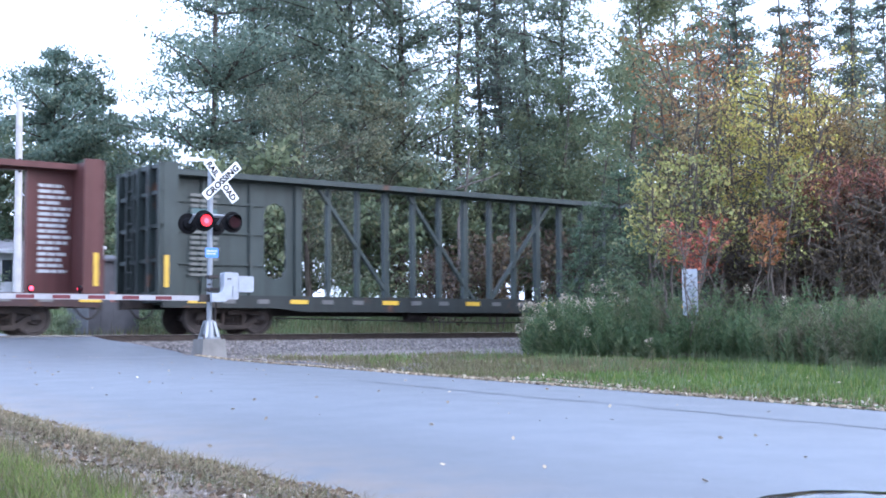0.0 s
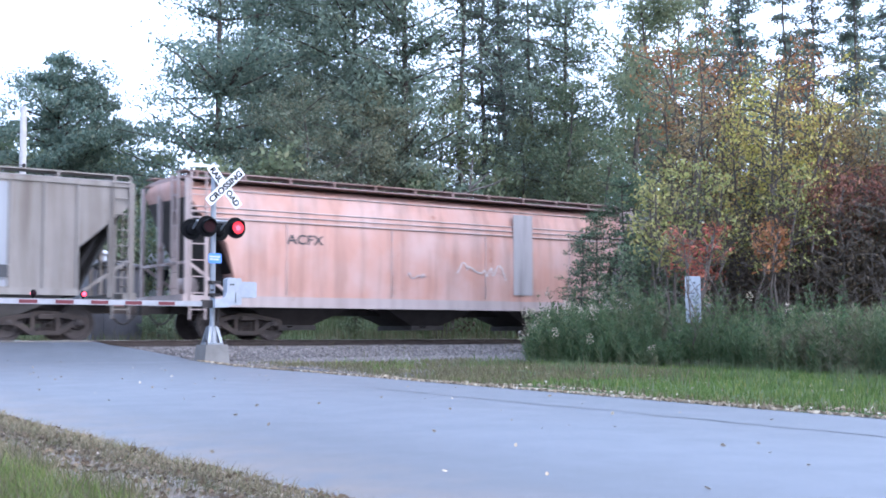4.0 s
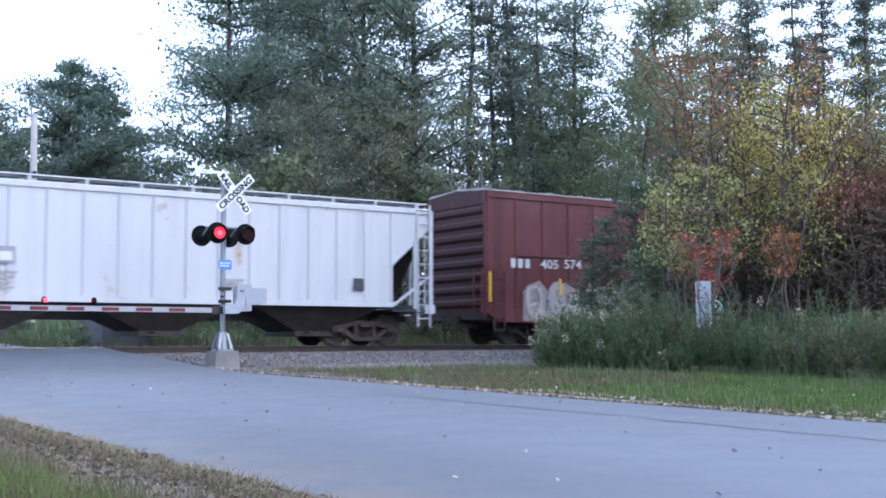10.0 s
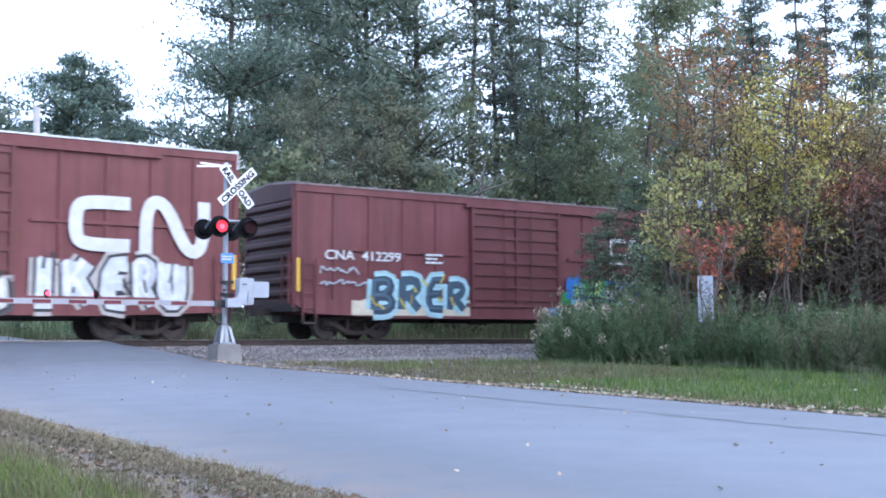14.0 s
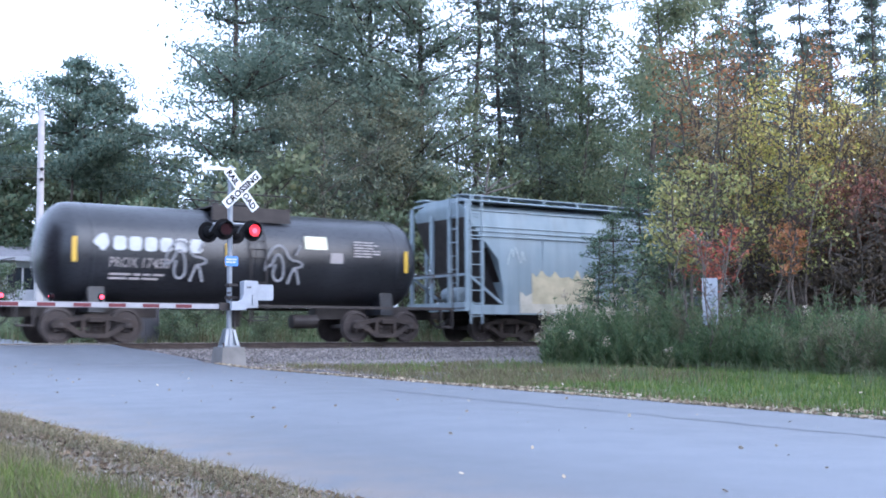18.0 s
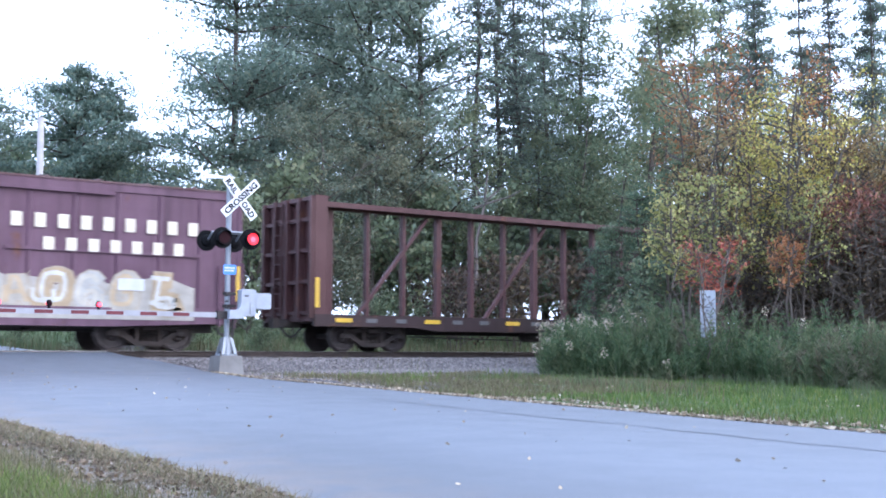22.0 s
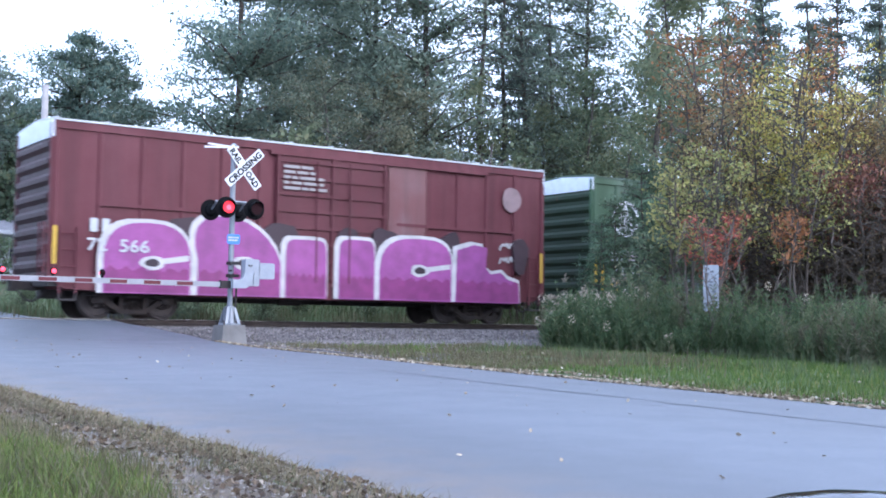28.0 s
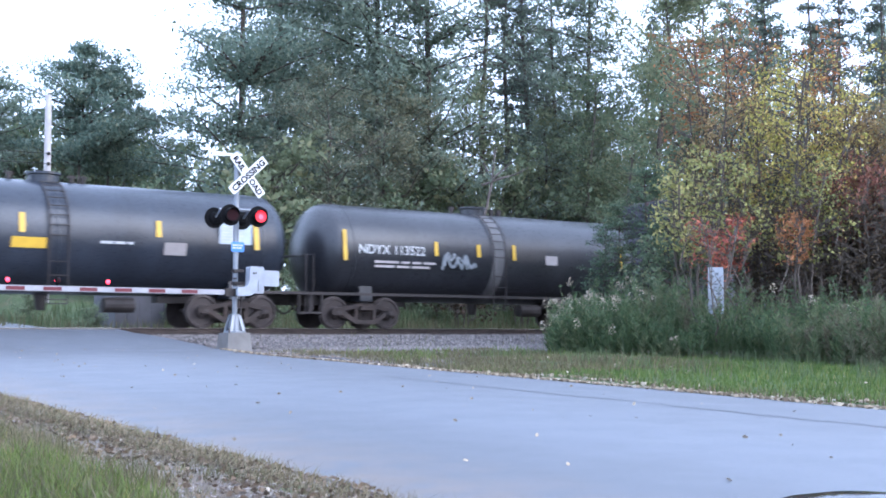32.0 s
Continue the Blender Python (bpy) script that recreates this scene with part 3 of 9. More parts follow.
# strokes of sprayed shapes in a unit square
STROKES = {
    "B": (((0.1, 0), (0.15, 1)), ((0.1, 0.95), (0.75, 1), (0.9, 0.75), (0.6, 0.53), (0.15, 0.5)), ((0.15, 0.5), (0.8, 0.5), (1.0, 0.25), (0.7, 0.0), (0.05, 0.05))),
    "R": (((0.1, 0), (0.15, 1)), ((0.1, 0.95), (0.78, 1), (0.95, 0.75), (0.65, 0.5), (0.15, 0.46)), ((0.4, 0.46), (0.98, 0))),
    "E": (((0.95, 0.97), (0.15, 0.95), (0.08, 0.05), (0.98, 0.03)), ((0.12, 0.5), (0.78, 0.52))),
    "hook": (((0.1, 1), (0.08, 0.15), (0.5, -0.05), (0.92, 0.15), (0.9, 0.95)),),
    "wave": (((0.95, 0.85), (0.45, 1.05), (0.05, 0.75), (0.5, 0.5), (0.95, 0.25), (0.5, -0.05), (0.02, 0.12)),),
    "peak": (((0.02, 0), (0.5, 1.05), (0.98, 0)), ((0.25, 0.3), (0.8, 0.34))),
    "zig": (((0.05, 0), (0.12, 0.95), (0.85, 0.05), (0.95, 1)),),
    "ring": (((0.5, 0.02), (0.05, 0.1), (0.05, 0.9), (0.5, 1.0), (0.95, 0.9), (0.95, 0.1), (0.5, 0.02)),),
    "fork": (((0.12, 0), (0.15, 1)), ((0.9, 1), (0.2, 0.45)), ((0.42, 0.55), (0.98, 0))),
    "comb": (((0.08, 0.95), (0.95, 0.92)), ((0.5, 0.95), (0.46, 0)), ((0.2, 0.1), (0.85, 0.02))),
    "curl": (((0.95, 0.8), (0.6, 1.05), (0.08, 0.85), (0.08, 0.12), (0.6, -0.05), (0.98, 0.15), (0.9, 0.5), (0.5, 0.46)),),
    "stem": (((0.5, 0), (0.5, 1)), ((0.1, 0.05), (0.9, 0.05))),
}
WILD = ("hook", "wave", "peak", "zig", "ring", "fork", "comb", "curl")


def graffiti(car, y, shapes, fills, outline, seed, halo=None, marks=None, edge=0.05, bold=0.36, pool=WILD, block=None):
    """Sprayed shapes of thick strokes, one over the other in thin layers: halo, drop shadow, outline, fill, shine. shapes: x0, x1, z0, z1 of each."""
    r = random.Random(seed)
    lay_halo = Shape()
    for i, (x0, x1, z0, z1) in enumerate(shapes):
        w, h = x1 - x0, z1 - z0
        t = bold * min(w, 0.85 * h)
        lean, drop = r.uniform(-0.12, 0.12) * w, r.uniform(-0.06, 0.06) * h
        kind = pool[i % len(pool)] if len(pool) < 6 else r.choice(pool)
        strokes = [[(x0 + t / 2 + (w - t) * u + lean * v, max(z0 + t / 2, z0 + t / 2 + (h - t) * v + drop)) for u, v in line] for line in STROKES[kind]]
        if pool is WILD:
            shift, low = r.uniform(-0.25, 0.25) * w, r.uniform(0.3, 0.7)
            strokes += [[(x0 + t / 2 + (w - t) * u + shift, z0 + t / 2 + (h - t) * v * low) for u, v in line] for line in STROKES[r.choice(pool)][:1]]
        line_s, fill_s, tint_s, block_s = Shape(), Shape(), Shape(), Shape()
        for k, line in enumerate(strokes):
            d = y - 0.0004 * i - 0.0001 * k
            if halo:
                ribbon(lay_halo, line, t + 4.5 * edge, d - 0.003, y, 1)
            if block:
                ribbon(block_s, [(a + 0.09, b - 0.07) for a, b in line], t + 1.5 * edge, d - 0.006, y, 1)
            ribbon(line_s, line, t + 2 * edge, d - 0.009, y, 1)
            ribbon(fill_s, line, t, d - 0.013, y, 1)
            ribbon(tint_s, [(a - 0.18 * t, b + 0.12 * t) for a, b in line], 0.3 * t, d - 0.017, y, 1)
        if block:
            part("graffiti_shadow", block_s, spray(block), car, "sprayed graffiti drop shadow")
        part("graffiti_outline", line_s, spray(outline), car, "sprayed graffiti outline")
        part("graffiti_fill", fill_s, spray(fills[i % len(fills)]), car, "sprayed graffiti letter shape")
        part("graffiti_shine", tint_s, spray(tuple(min(0.8, 1.18 * c + 0.03) for c in fills[(i + 1) % len(fills)])), car, "paler sprayed streak")
        for _ in range(r.randint(1, 3)):
            a = Vector((x0 + w * r.uniform(0.1, 0.9), z0 + h * r.uniform(0.1, 0.8)))
            b = a + Vector((w * r.uniform(-0.3, 0.3), h * r.uniform(0.1, 0.3)))
            part("graffiti_stroke", ribbon(Shape(), [a, b], edge * r.uniform(0.5, 1.1), y - 0.021, y, 0), spray(marks or outline), car, "sprayed graffiti stroke")
    if halo:
        part("graffiti_halo", lay_halo, spray(halo), car, "sprayed graffiti background")


def scrawl(car, y, x0, x1, z0, z1, colour, seed, width=0.04, turns=7):
    """A thin tag: one looping sprayed line."""
    r = random.Random(seed)
    pts = [(x0 + (x1 - x0) * min(1, max(0, (k + r.uniform(-0.9, 0.9)) / (2 * turns))), z0 + (z1 - z0) * (r.uniform(0.55, 1.0) if k % 2 else r.uniform(0.0, 0.45))) for k in range(2 * turns + 1)]
    part("scrawl", ribbon(Shape(), pts, width, y - 0.005, y, 2), spray(colour), car, "thin sprayed scrawl")


def smear(car, y, x0, x1, z0, z1, colour, seed, name="paint_smear", label="patch of faded overpainted spray"):
    """An uneven patch of old spray paint with a ragged upper rim."""
    r = random.Random(seed)
    n = 14
    top = [(x1 - (x1 - x0) * k / n, z1 - (z1 - z0) * r.uniform(0.0, 0.3)) for k in range(n + 1)]
    part(name, Shape().prism([(x0, z0), (x1, z0)] + top, "y", y - 0.003, y), spray(colour), car, label)


def start_car(name, s0, s1, label, trucks_in, group="cars of the freight train"):
    """The car's Empty at rail level in its middle; its trucks and couplers."""
    length = s1 - s0
    car = thing(name, pose((s0 + s1) / 2, TRACK_Y, 0), label, name.replace("_", " "), group)
    wheels = []
    for side in (-1, 1):
        add_truck(car, side * (length / 2 - trucks_in), wheels)
        add_coupler(car, side * (length / 2 - 0.35), side)
    TRAIN.append((car, (s0 + s1) / 2, wheels, length))
    return car, length / 2


def boxcar(s0, s1, eave, colour, label, sill=0.62, door=(-0.6, 3.0), rib_gap=1.12, rust=0.2, door_rust=1.2, streak=0.3, end_top=None, door_colour=None, half_rail=None, roof=None, faded=0.25, fade=None):
    colour = (0.94 * colour[0], 0.84 * colour[1], 1.0 * colour[2])
    fade = fade or tuple(1.35 * c + 0.035 for c in colour)
    car, h = start_car("boxcar", s0, s1, label, 2.35)
    side = -1.6
    roof = roof or surface("dull_roof_steel", (0.17, 0.14, 0.14), 0.65, 0.1)
    soot = tuple(0.25 * c for c in colour)
    coat = paint("boxcar_paint", colour, fade, rust, streak + 0.15, faded=faded + 0.15, grime=soot)
    coat_door = paint("boxcar_door_paint", door_colour or tuple(c * 0.85 for c in colour), fade, rust * door_rust, streak, faded=faded)
    body = Shape()
    body.prism([(-h, 1.0), (-h + 0.0, eave), (h, eave), (h, 1.0), (h - 0.35, sill + 0.12), (h - 3.6, sill), (-h + 3.6, sill), (-h + 0.35, sill + 0.12)], "y", side + 0.05, -side - 0.05)
    part("body", body, coat, car)
    # side sill and top plate
    for y0, y1 in ((side, side + 0.08), (-side - 0.08, -side)):
        part("side_sill", Shape().prism([(-h, 1.0), (-h, 1.14), (h, 1.14), (h, 1.0), (h - 0.35, sill + 0.12), (h - 3.6, sill), (-h + 3.6, sill), (-h + 0.35, sill + 0.12)], "y", y0, y1), coat, car)
        part("top_plate", Shape().box(-h, h, y0, y1, eave - 0.2, eave), coat, car)
    # upright side posts
    rib = Shape().prism([(-0.055, -0.0), (-0.03, -0.055), (0.03, -0.055), (0.055, 0.0)], "z", 1.1, eave - 0.19).mesh("side_post")
    d0, d1 = door[0], door[0] + door[1]
    n = int(2 * h / rib_gap)
    for k in range(n + 1):
        x = -h + 0.06 + (2 * h - 0.12) * k / n
        for y, turn in ((side + 0.055, 0), (-side - 0.055, 180)):
            if not (d0 - 0.25 < x < d1 + 0.25 and turn == 0):
                part("side_post", rib, coat, car, at=pose(x, y, 0, 0, 0, turn))
    # sliding door
    dy = side - 0.02
    dr = part("door", Shape().slab(d0, d1, dy, side + 0.05, 1.08, eave - 0.28, 0.02), coat_door, car, "sliding steel door")
    for z in np.linspace(1.25, eave - 0.45, 8):
        part("door_rib", Shape().prism([(d0 + 0.08, z - 0.05), (d1 - 0.08, z - 0.05), (d1 - 0.08, z + 0.05), (d0 + 0.08, z + 0.05)], "y", dy - 0.05, dy), coat_door, dr)
    for x in (d0 + 0.05, (d0 + d1) / 2, d1 - 0.05):
        part("door_post", Shape().box(x - 0.05, x + 0.05, dy - 0.07, dy, 1.08, eave - 0.28), coat_door, dr)
    for x in (d0 + 0.35 * (d1 - d0), d0 + 0.65 * (d1 - d0)):
        part("lock_rod", Shape().tube((x, dy - 0.09, 1.1), (x, dy - 0.09, eave - 0.4), 0.022, n=6), coat_door, dr)
    for z in (1.05, eave - 0.26):
        part("door_track", Shape().box(d0 - 0.2, min(h - 0.2, d1 + door[1] + 0.1), side - 0.07, side + 0.05, z - 0.05, z + 0.05), coat, car)
    part("side_crosspiece", Shape().box(-h + 1.2, d0 - 0.3, side - 0.012, side + 0.06, eave * 0.58, eave * 0.58 + 0.09), coat, car)
    part("side_crosspiece", Shape().box(d1 + 0.4, h - 1.2, side - 0.012, side + 0.06, eave * 0.58, eave * 0.58 + 0.09), coat, car)
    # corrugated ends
    # the ends' shade is put into their paint: 0.42 of the side colour
    end_mat = paint("shaded_end_paint", tuple(0.42 * c for c in colour), tuple(0.3 * c for c in fade), rust, 0.5, faded=faded)
    for e in (-1, 1):
        rows = 8
        for k in range(rows):
            z = 1.15 + k * (eave - 1.5) / rows
            zz = (eave - 1.5) / rows
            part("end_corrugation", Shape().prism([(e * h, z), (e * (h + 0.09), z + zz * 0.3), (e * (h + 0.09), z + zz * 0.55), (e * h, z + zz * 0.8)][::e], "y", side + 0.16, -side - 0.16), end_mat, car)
        part("end_sheet", Shape().box(min(e * h, e * (h + 0.012)), max(e * h, e * (h + 0.012)), side + 0.12, -side - 0.12, 1.0, eave - 0.42), end_mat, car, "steel end sheet with shade put into its colour")
        for y in (side + 0.1, -side - 0.1):
            part("corner_post", Shape().box(min(e * h, e * (h + 0.06)), max(e * h, e * (h + 0.06)), y - 0.06, y + 0.06, 0.9, eave - 0.05), coat, car)
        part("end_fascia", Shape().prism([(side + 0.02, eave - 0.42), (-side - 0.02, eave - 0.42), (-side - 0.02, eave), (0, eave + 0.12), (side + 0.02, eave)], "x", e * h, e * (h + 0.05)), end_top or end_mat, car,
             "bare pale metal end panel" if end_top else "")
        part("end_sill", Shape().box(min(e * (h - 0.3), e * h), max(e * (h - 0.3), e * h) + 0.0, side + 0.1, -side - 0.1, 0.8, 1.05), STEEL_DARK, car)
        ladder(car, e * (h + 0.14), side + 0.35, 1.0, 2.4, coat, 0.42, along="y")
    # roof: shallow peak with cross seams
    rf = Shape().prism([(side - 0.03, eave), (side - 0.03, eave + 0.045), (0, eave + 0.15), (-side + 0.03, eave + 0.045), (-side + 0.03, eave)], "x", -h, h)
    for k in range(13):
        x = -h + 0.05 + (2 * h - 0.1) * k / 12
        rf.prism([(side - 0.035, eave + 0.04), (side - 0.035, eave + 0.085), (0, eave + 0.19), (-side + 0.035, eave + 0.085), (-side + 0.035, eave + 0.04), (0, eave + 0.14)], "x", x - 0.04, x + 0.04)
    part("roof", rf, roof, car, "galvanised steel roof")
    # ladders, grab irons, underframe
    for x in (-h + 0.42, h - 0.42):
        ladder(car, x, side - 0.06, 0.62, 2.3, coat)
        part("step", Shape().box(x - 0.22, x + 0.22, side - 0.08, side + 0.02, 0.44, 0.49).box(x - 0.22, x - 0.18, side - 0.06, side, 0.46, 0.9).box(x + 0.18, x + 0.22, side - 0.06, side, 0.46, 0.9), STEEL_DARK, car)
    part("centre_sill", Shape().box(-h + 0.2, h - 0.2, -0.22, 0.22, 0.5, 0.95), STEEL_DARK, car)
    for x in (-2.2, 0.6, 2.6):
        part("crossbearer", Shape().prism([(-1.5, 0.85), (-0.3, 0.52), (0.3, 0.52), (1.5, 0.85)], "x", x - 0.08, x + 0.08), STEEL_DARK, car)
    part("brake_tank", Shape().lathe((-1.2, -0.7, 0.62), (1, 0, 0), [(0, 0.05), (0.05, 0.17), (0.75, 0.17), (0.8, 0.05)], 14), STEEL_DARK, car)
    part("brake_pipe", Shape().tube((-h + 1, -1.15, 0.6), (h - 1, -1.15, 0.62), 0.022, n=6), STEEL_DARK, car)
    for x in (-h + 0.08, h - 0.08):
        panel(car, "reflector_strip", x - 0.05, x + 0.05, side - 0.012, 1.35, 2.3, YELLOW, "yellow reflective strip")
    return car, h, side - 0.012


def hopper(s0, s1, eave, label, coat, sill=1.25, smooth_sides=False, bay=None, trim=None, roof_mat=None, bays=3, ribs=18, bay_low=0.42, posts=None):
    car, h = start_car("covered_hopper_car", s0, s1, label, 2.15)
    side = -1.6
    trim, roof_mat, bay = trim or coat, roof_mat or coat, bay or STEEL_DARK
    top, knee, low = h - 0.12, 2.35, h - 1.5
    ring = [(-top, eave), (top, eave), (top, eave - 0.55), (low, knee), (low, sill), (-low, sill), (-low, knee), (-top, eave - 0.55)]
    if smooth_sides:
        # rounded sides: a stack of outlines that swell at the middle height
        s = Shape()
        prof = [(sill, side + 0.02), (sill + 0.5, side), (2.6, side - 0.02), (3.5, side + 0.04), (eave - 0.25, side + 0.2), (eave - 0.08, side + 0.45), (eave, side + 0.8)]
        rows = []
        for z, y in prof:
            t = min(1, max(0, (z - knee) / (eave - 0.55 - knee)))
            e = low + (top - low) * t
            rows.append([(-e, y, z), (e, y, z), (e, -y, z), (-e, -y, z)])
        for a in rows:
            s.v += a
        for j in range(len(rows) - 1):
            s.f += [(4 * j + i, 4 * j + (i + 1) % 4, 4 * j + 4 + (i + 1) % 4, 4 * j + 4 + i) for i in range(4)]
        s.f += [(3, 2, 1, 0), tuple(4 * (len(rows) - 1) + i for i in range(4))]
        part("body", s, coat, car, smooth=True)
        for z, y in ((3.3, side + 0.0), (3.45, side + 0.02), (3.6, side + 0.05), (eave - 0.28, side + 0.17)):
            part("side_bead", Shape().tube((-top + 0.1, y, z), (top - 0.1, y, z), 0.022, n=6), trim, car)
        part("side_sill", Shape().box(-h + 0.2, h - 0.2, side - 0.02, side + 0.12, sill - 0.3, sill), trim, car, "pale side sill")
        for x in np.linspace(-low + 1.6, low - 1.6, 4):
            part("weld_seam", Shape().box(x - 0.012, x + 0.012, side - 0.028, side, sill + 0.05, 3.25), trim, car)
    else:
        part("body", Shape().prism(ring, "y", side + 0.06, -side - 0.06), coat, car)
        post = Shape().prism([(-0.045, 0), (-0.025, -0.06), (0.025, -0.06), (0.045, 0)], "z", sill + 0.02, eave - 0.1).mesh("side_post")
        for k in range(ribs + 1):
            x = -low + 0.05 + (2 * low - 0.1) * k / ribs
            for y, turn in ((side + 0.062, 0), (-side - 0.062, 180)):
                part("side_post", post, posts or trim, car, at=pose(x, y, 0, 0, 0, turn))
        for y0, y1 in ((side, side + 0.1), (-side - 0.1, -side)):
            part("side_sill", Shape().box(-low, low, y0, y1, sill - 0.12, sill + 0.03), trim, car)
            part("top_plate", Shape().box(-top, top, y0 + 0.01, y1 - 0.01, eave - 0.13, eave), trim, car)
    # roof and running boards
    rf = Shape().prism([(side + 0.05, eave), (side + 0.25, eave + 0.06), (-0.5, eave + 0.12), (0.5, eave + 0.12), (-side - 0.25, eave + 0.06), (-side - 0.05, eave)], "x", -top, top)
    part("roof", rf, roof_mat, car)
    for y in (-1.05, 1.05):
        part("running_board", Shape().box(-h + 0.1, h - 0.1, y - 0.28, y + 0.28, eave + 0.19, eave + 0.225), roof_mat, car, "steel grating walkway")
    for k in range(12):
        x = -h + 0.5 + (2 * h - 1) * k / 11
        part("walkway_bracket", Shape().box(x - 0.03, x + 0.03, -1.33, 1.33, eave + 0.04, eave + 0.19), roof_mat, car)
    for k in range(4):
        x = -top + (k + 0.5) * 2 * top / 4
        part("roof_hatch", Shape().slab(x - 1.6, x + 1.6, -0.3, 0.3, eave + 0.1, eave + 0.2, 0.03), roof_mat, car)
    # discharge bays
    w = 2 * low / bays
    for k in range(bays):
        c = -low + (k + 0.5) * w
        tp, bt = w / 2 - 0.02, 0.55
        s = Shape()
        b = [(c - tp, side + 0.22, sill - 0.02), (c + tp, side + 0.22, sill - 0.02), (c + tp, -side - 0.22, sill - 0.02), (c - tp, -side - 0.22, sill - 0.02),
             (c - bt, -0.85, bay_low), (c + bt, -0.85, bay_low), (c + bt, 0.85, bay_low), (c - bt, 0.85, bay_low)]
        s.add(b, [(0, 1, 2, 3), (7, 6, 5, 4), (0, 4, 5, 1), (1, 5, 6, 2), (2, 6, 7, 3), (3, 7, 4, 0)])
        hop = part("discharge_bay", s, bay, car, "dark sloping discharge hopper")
        part("outlet_gate", Shape().box(c - 0.62, c + 0.62, -0.95, 0.95, bay_low - 0.14, bay_low), STEEL_DARK, hop)
        part("gate_shaft", Shape().tube((c - 0.3, -1.3, bay_low - 0.04), (c - 0.3, 1.3, bay_low - 0.04), 0.025, n=6), STEEL_DARK, hop)
    part("centre_sill", Shape().box(-h + 0.3, h - 0.3, -0.2, 0.2, 0.72, 1.0), STEEL_DARK, car)
    # ends: sloping sheet, corner posts, platform, ladders
    for e in (-1, 1):
        s = Shape().add([(e * (low - 0.02), side + 0.12, 1.1), (e * (low - 0.02), -side - 0.12, 1.1), (e * (top - 0.1), -side - 0.12, eave - 0.5), (e * (top - 0.1), side + 0.12, eave - 0.5),
                         (e * (low - 0.3), side + 0.12, 1.1), (e * (low - 0.3), -side - 0.12, 1.1), (e * (top - 0.4), -side - 0.12, eave - 0.5), (e * (top - 0.4), side + 0.12, eave - 0.5)],
                        [(0, 1, 2, 3), (7, 6, 5, 4), (0, 4, 5, 1), (2, 6, 7, 3)])
        # takes the dark bay colour in place of the shade under the overhang
        part("slope_sheet", s, bay, car, "sloping end sheet with shade put into its colour")
        part("end_sill", Shape().box(min(e * (h - 0.35), e * h), max(e * (h - 0.35), e * h), side, -side, 0.95, 1.22), trim, car)
        part("shear_plate", Shape().box(min(e * low, e * h), max(e * low, e * h), side + 0.02, -side - 0.02, 1.0, 1.06), STEEL_DARK, car)
        for y in (side + 0.06, -side - 0.06):
            part("corner_post", Shape().box(e * (h - 0.12) - 0.05, e * (h - 0.12) + 0.05, y - 0.05, y + 0.05, 1.1, eave - 0.02), trim, car)
            part("end_post", Shape().box(e * (h - 0.7) - 0.05, e * (h - 0.7) + 0.05, y - 0.04, y + 0.04, 1.1, eave - 1.0), trim, car)
            part("end_brace", Shape().bar((e * (h - 0.15), y, 2.1), (e * (low + 0.05), y, 1.2), 0.05, 0.08), trim, car)
        for y in (-0.5, 0.5):
            part("end_post", Shape().box(e * (h - 0.2) - 0.05, e * (h - 0.2) + 0.05, y - 0.06, y + 0.06, 1.1, eave - 0.1), trim, car)
        part("end_rail", Shape().box(e * (h - 0.14) - 0.03, e * (h - 0.14) + 0.03, side + 0.1, -side - 0.1, 2.05, 2.13), trim, car)
        ladder(car, e * (h - 0.42), side - 0.02, 0.55, eave + 0.15, trim, 0.44, 0.4)
        ladder(car, e * (h - 0.05), -0.9, 1.15, eave + 0.15, trim, 0.44, 0.4, along="y")
    part("brake_reservoir", Shape().lathe((-h + 0.75, -0.5, 1.5), (0, 1, 0), [(0, 0.08), (0.06, 0.24), (0.95, 0.24), (1.0, 0.08)], 14), trim, car)
    return car, h, side - 0.006


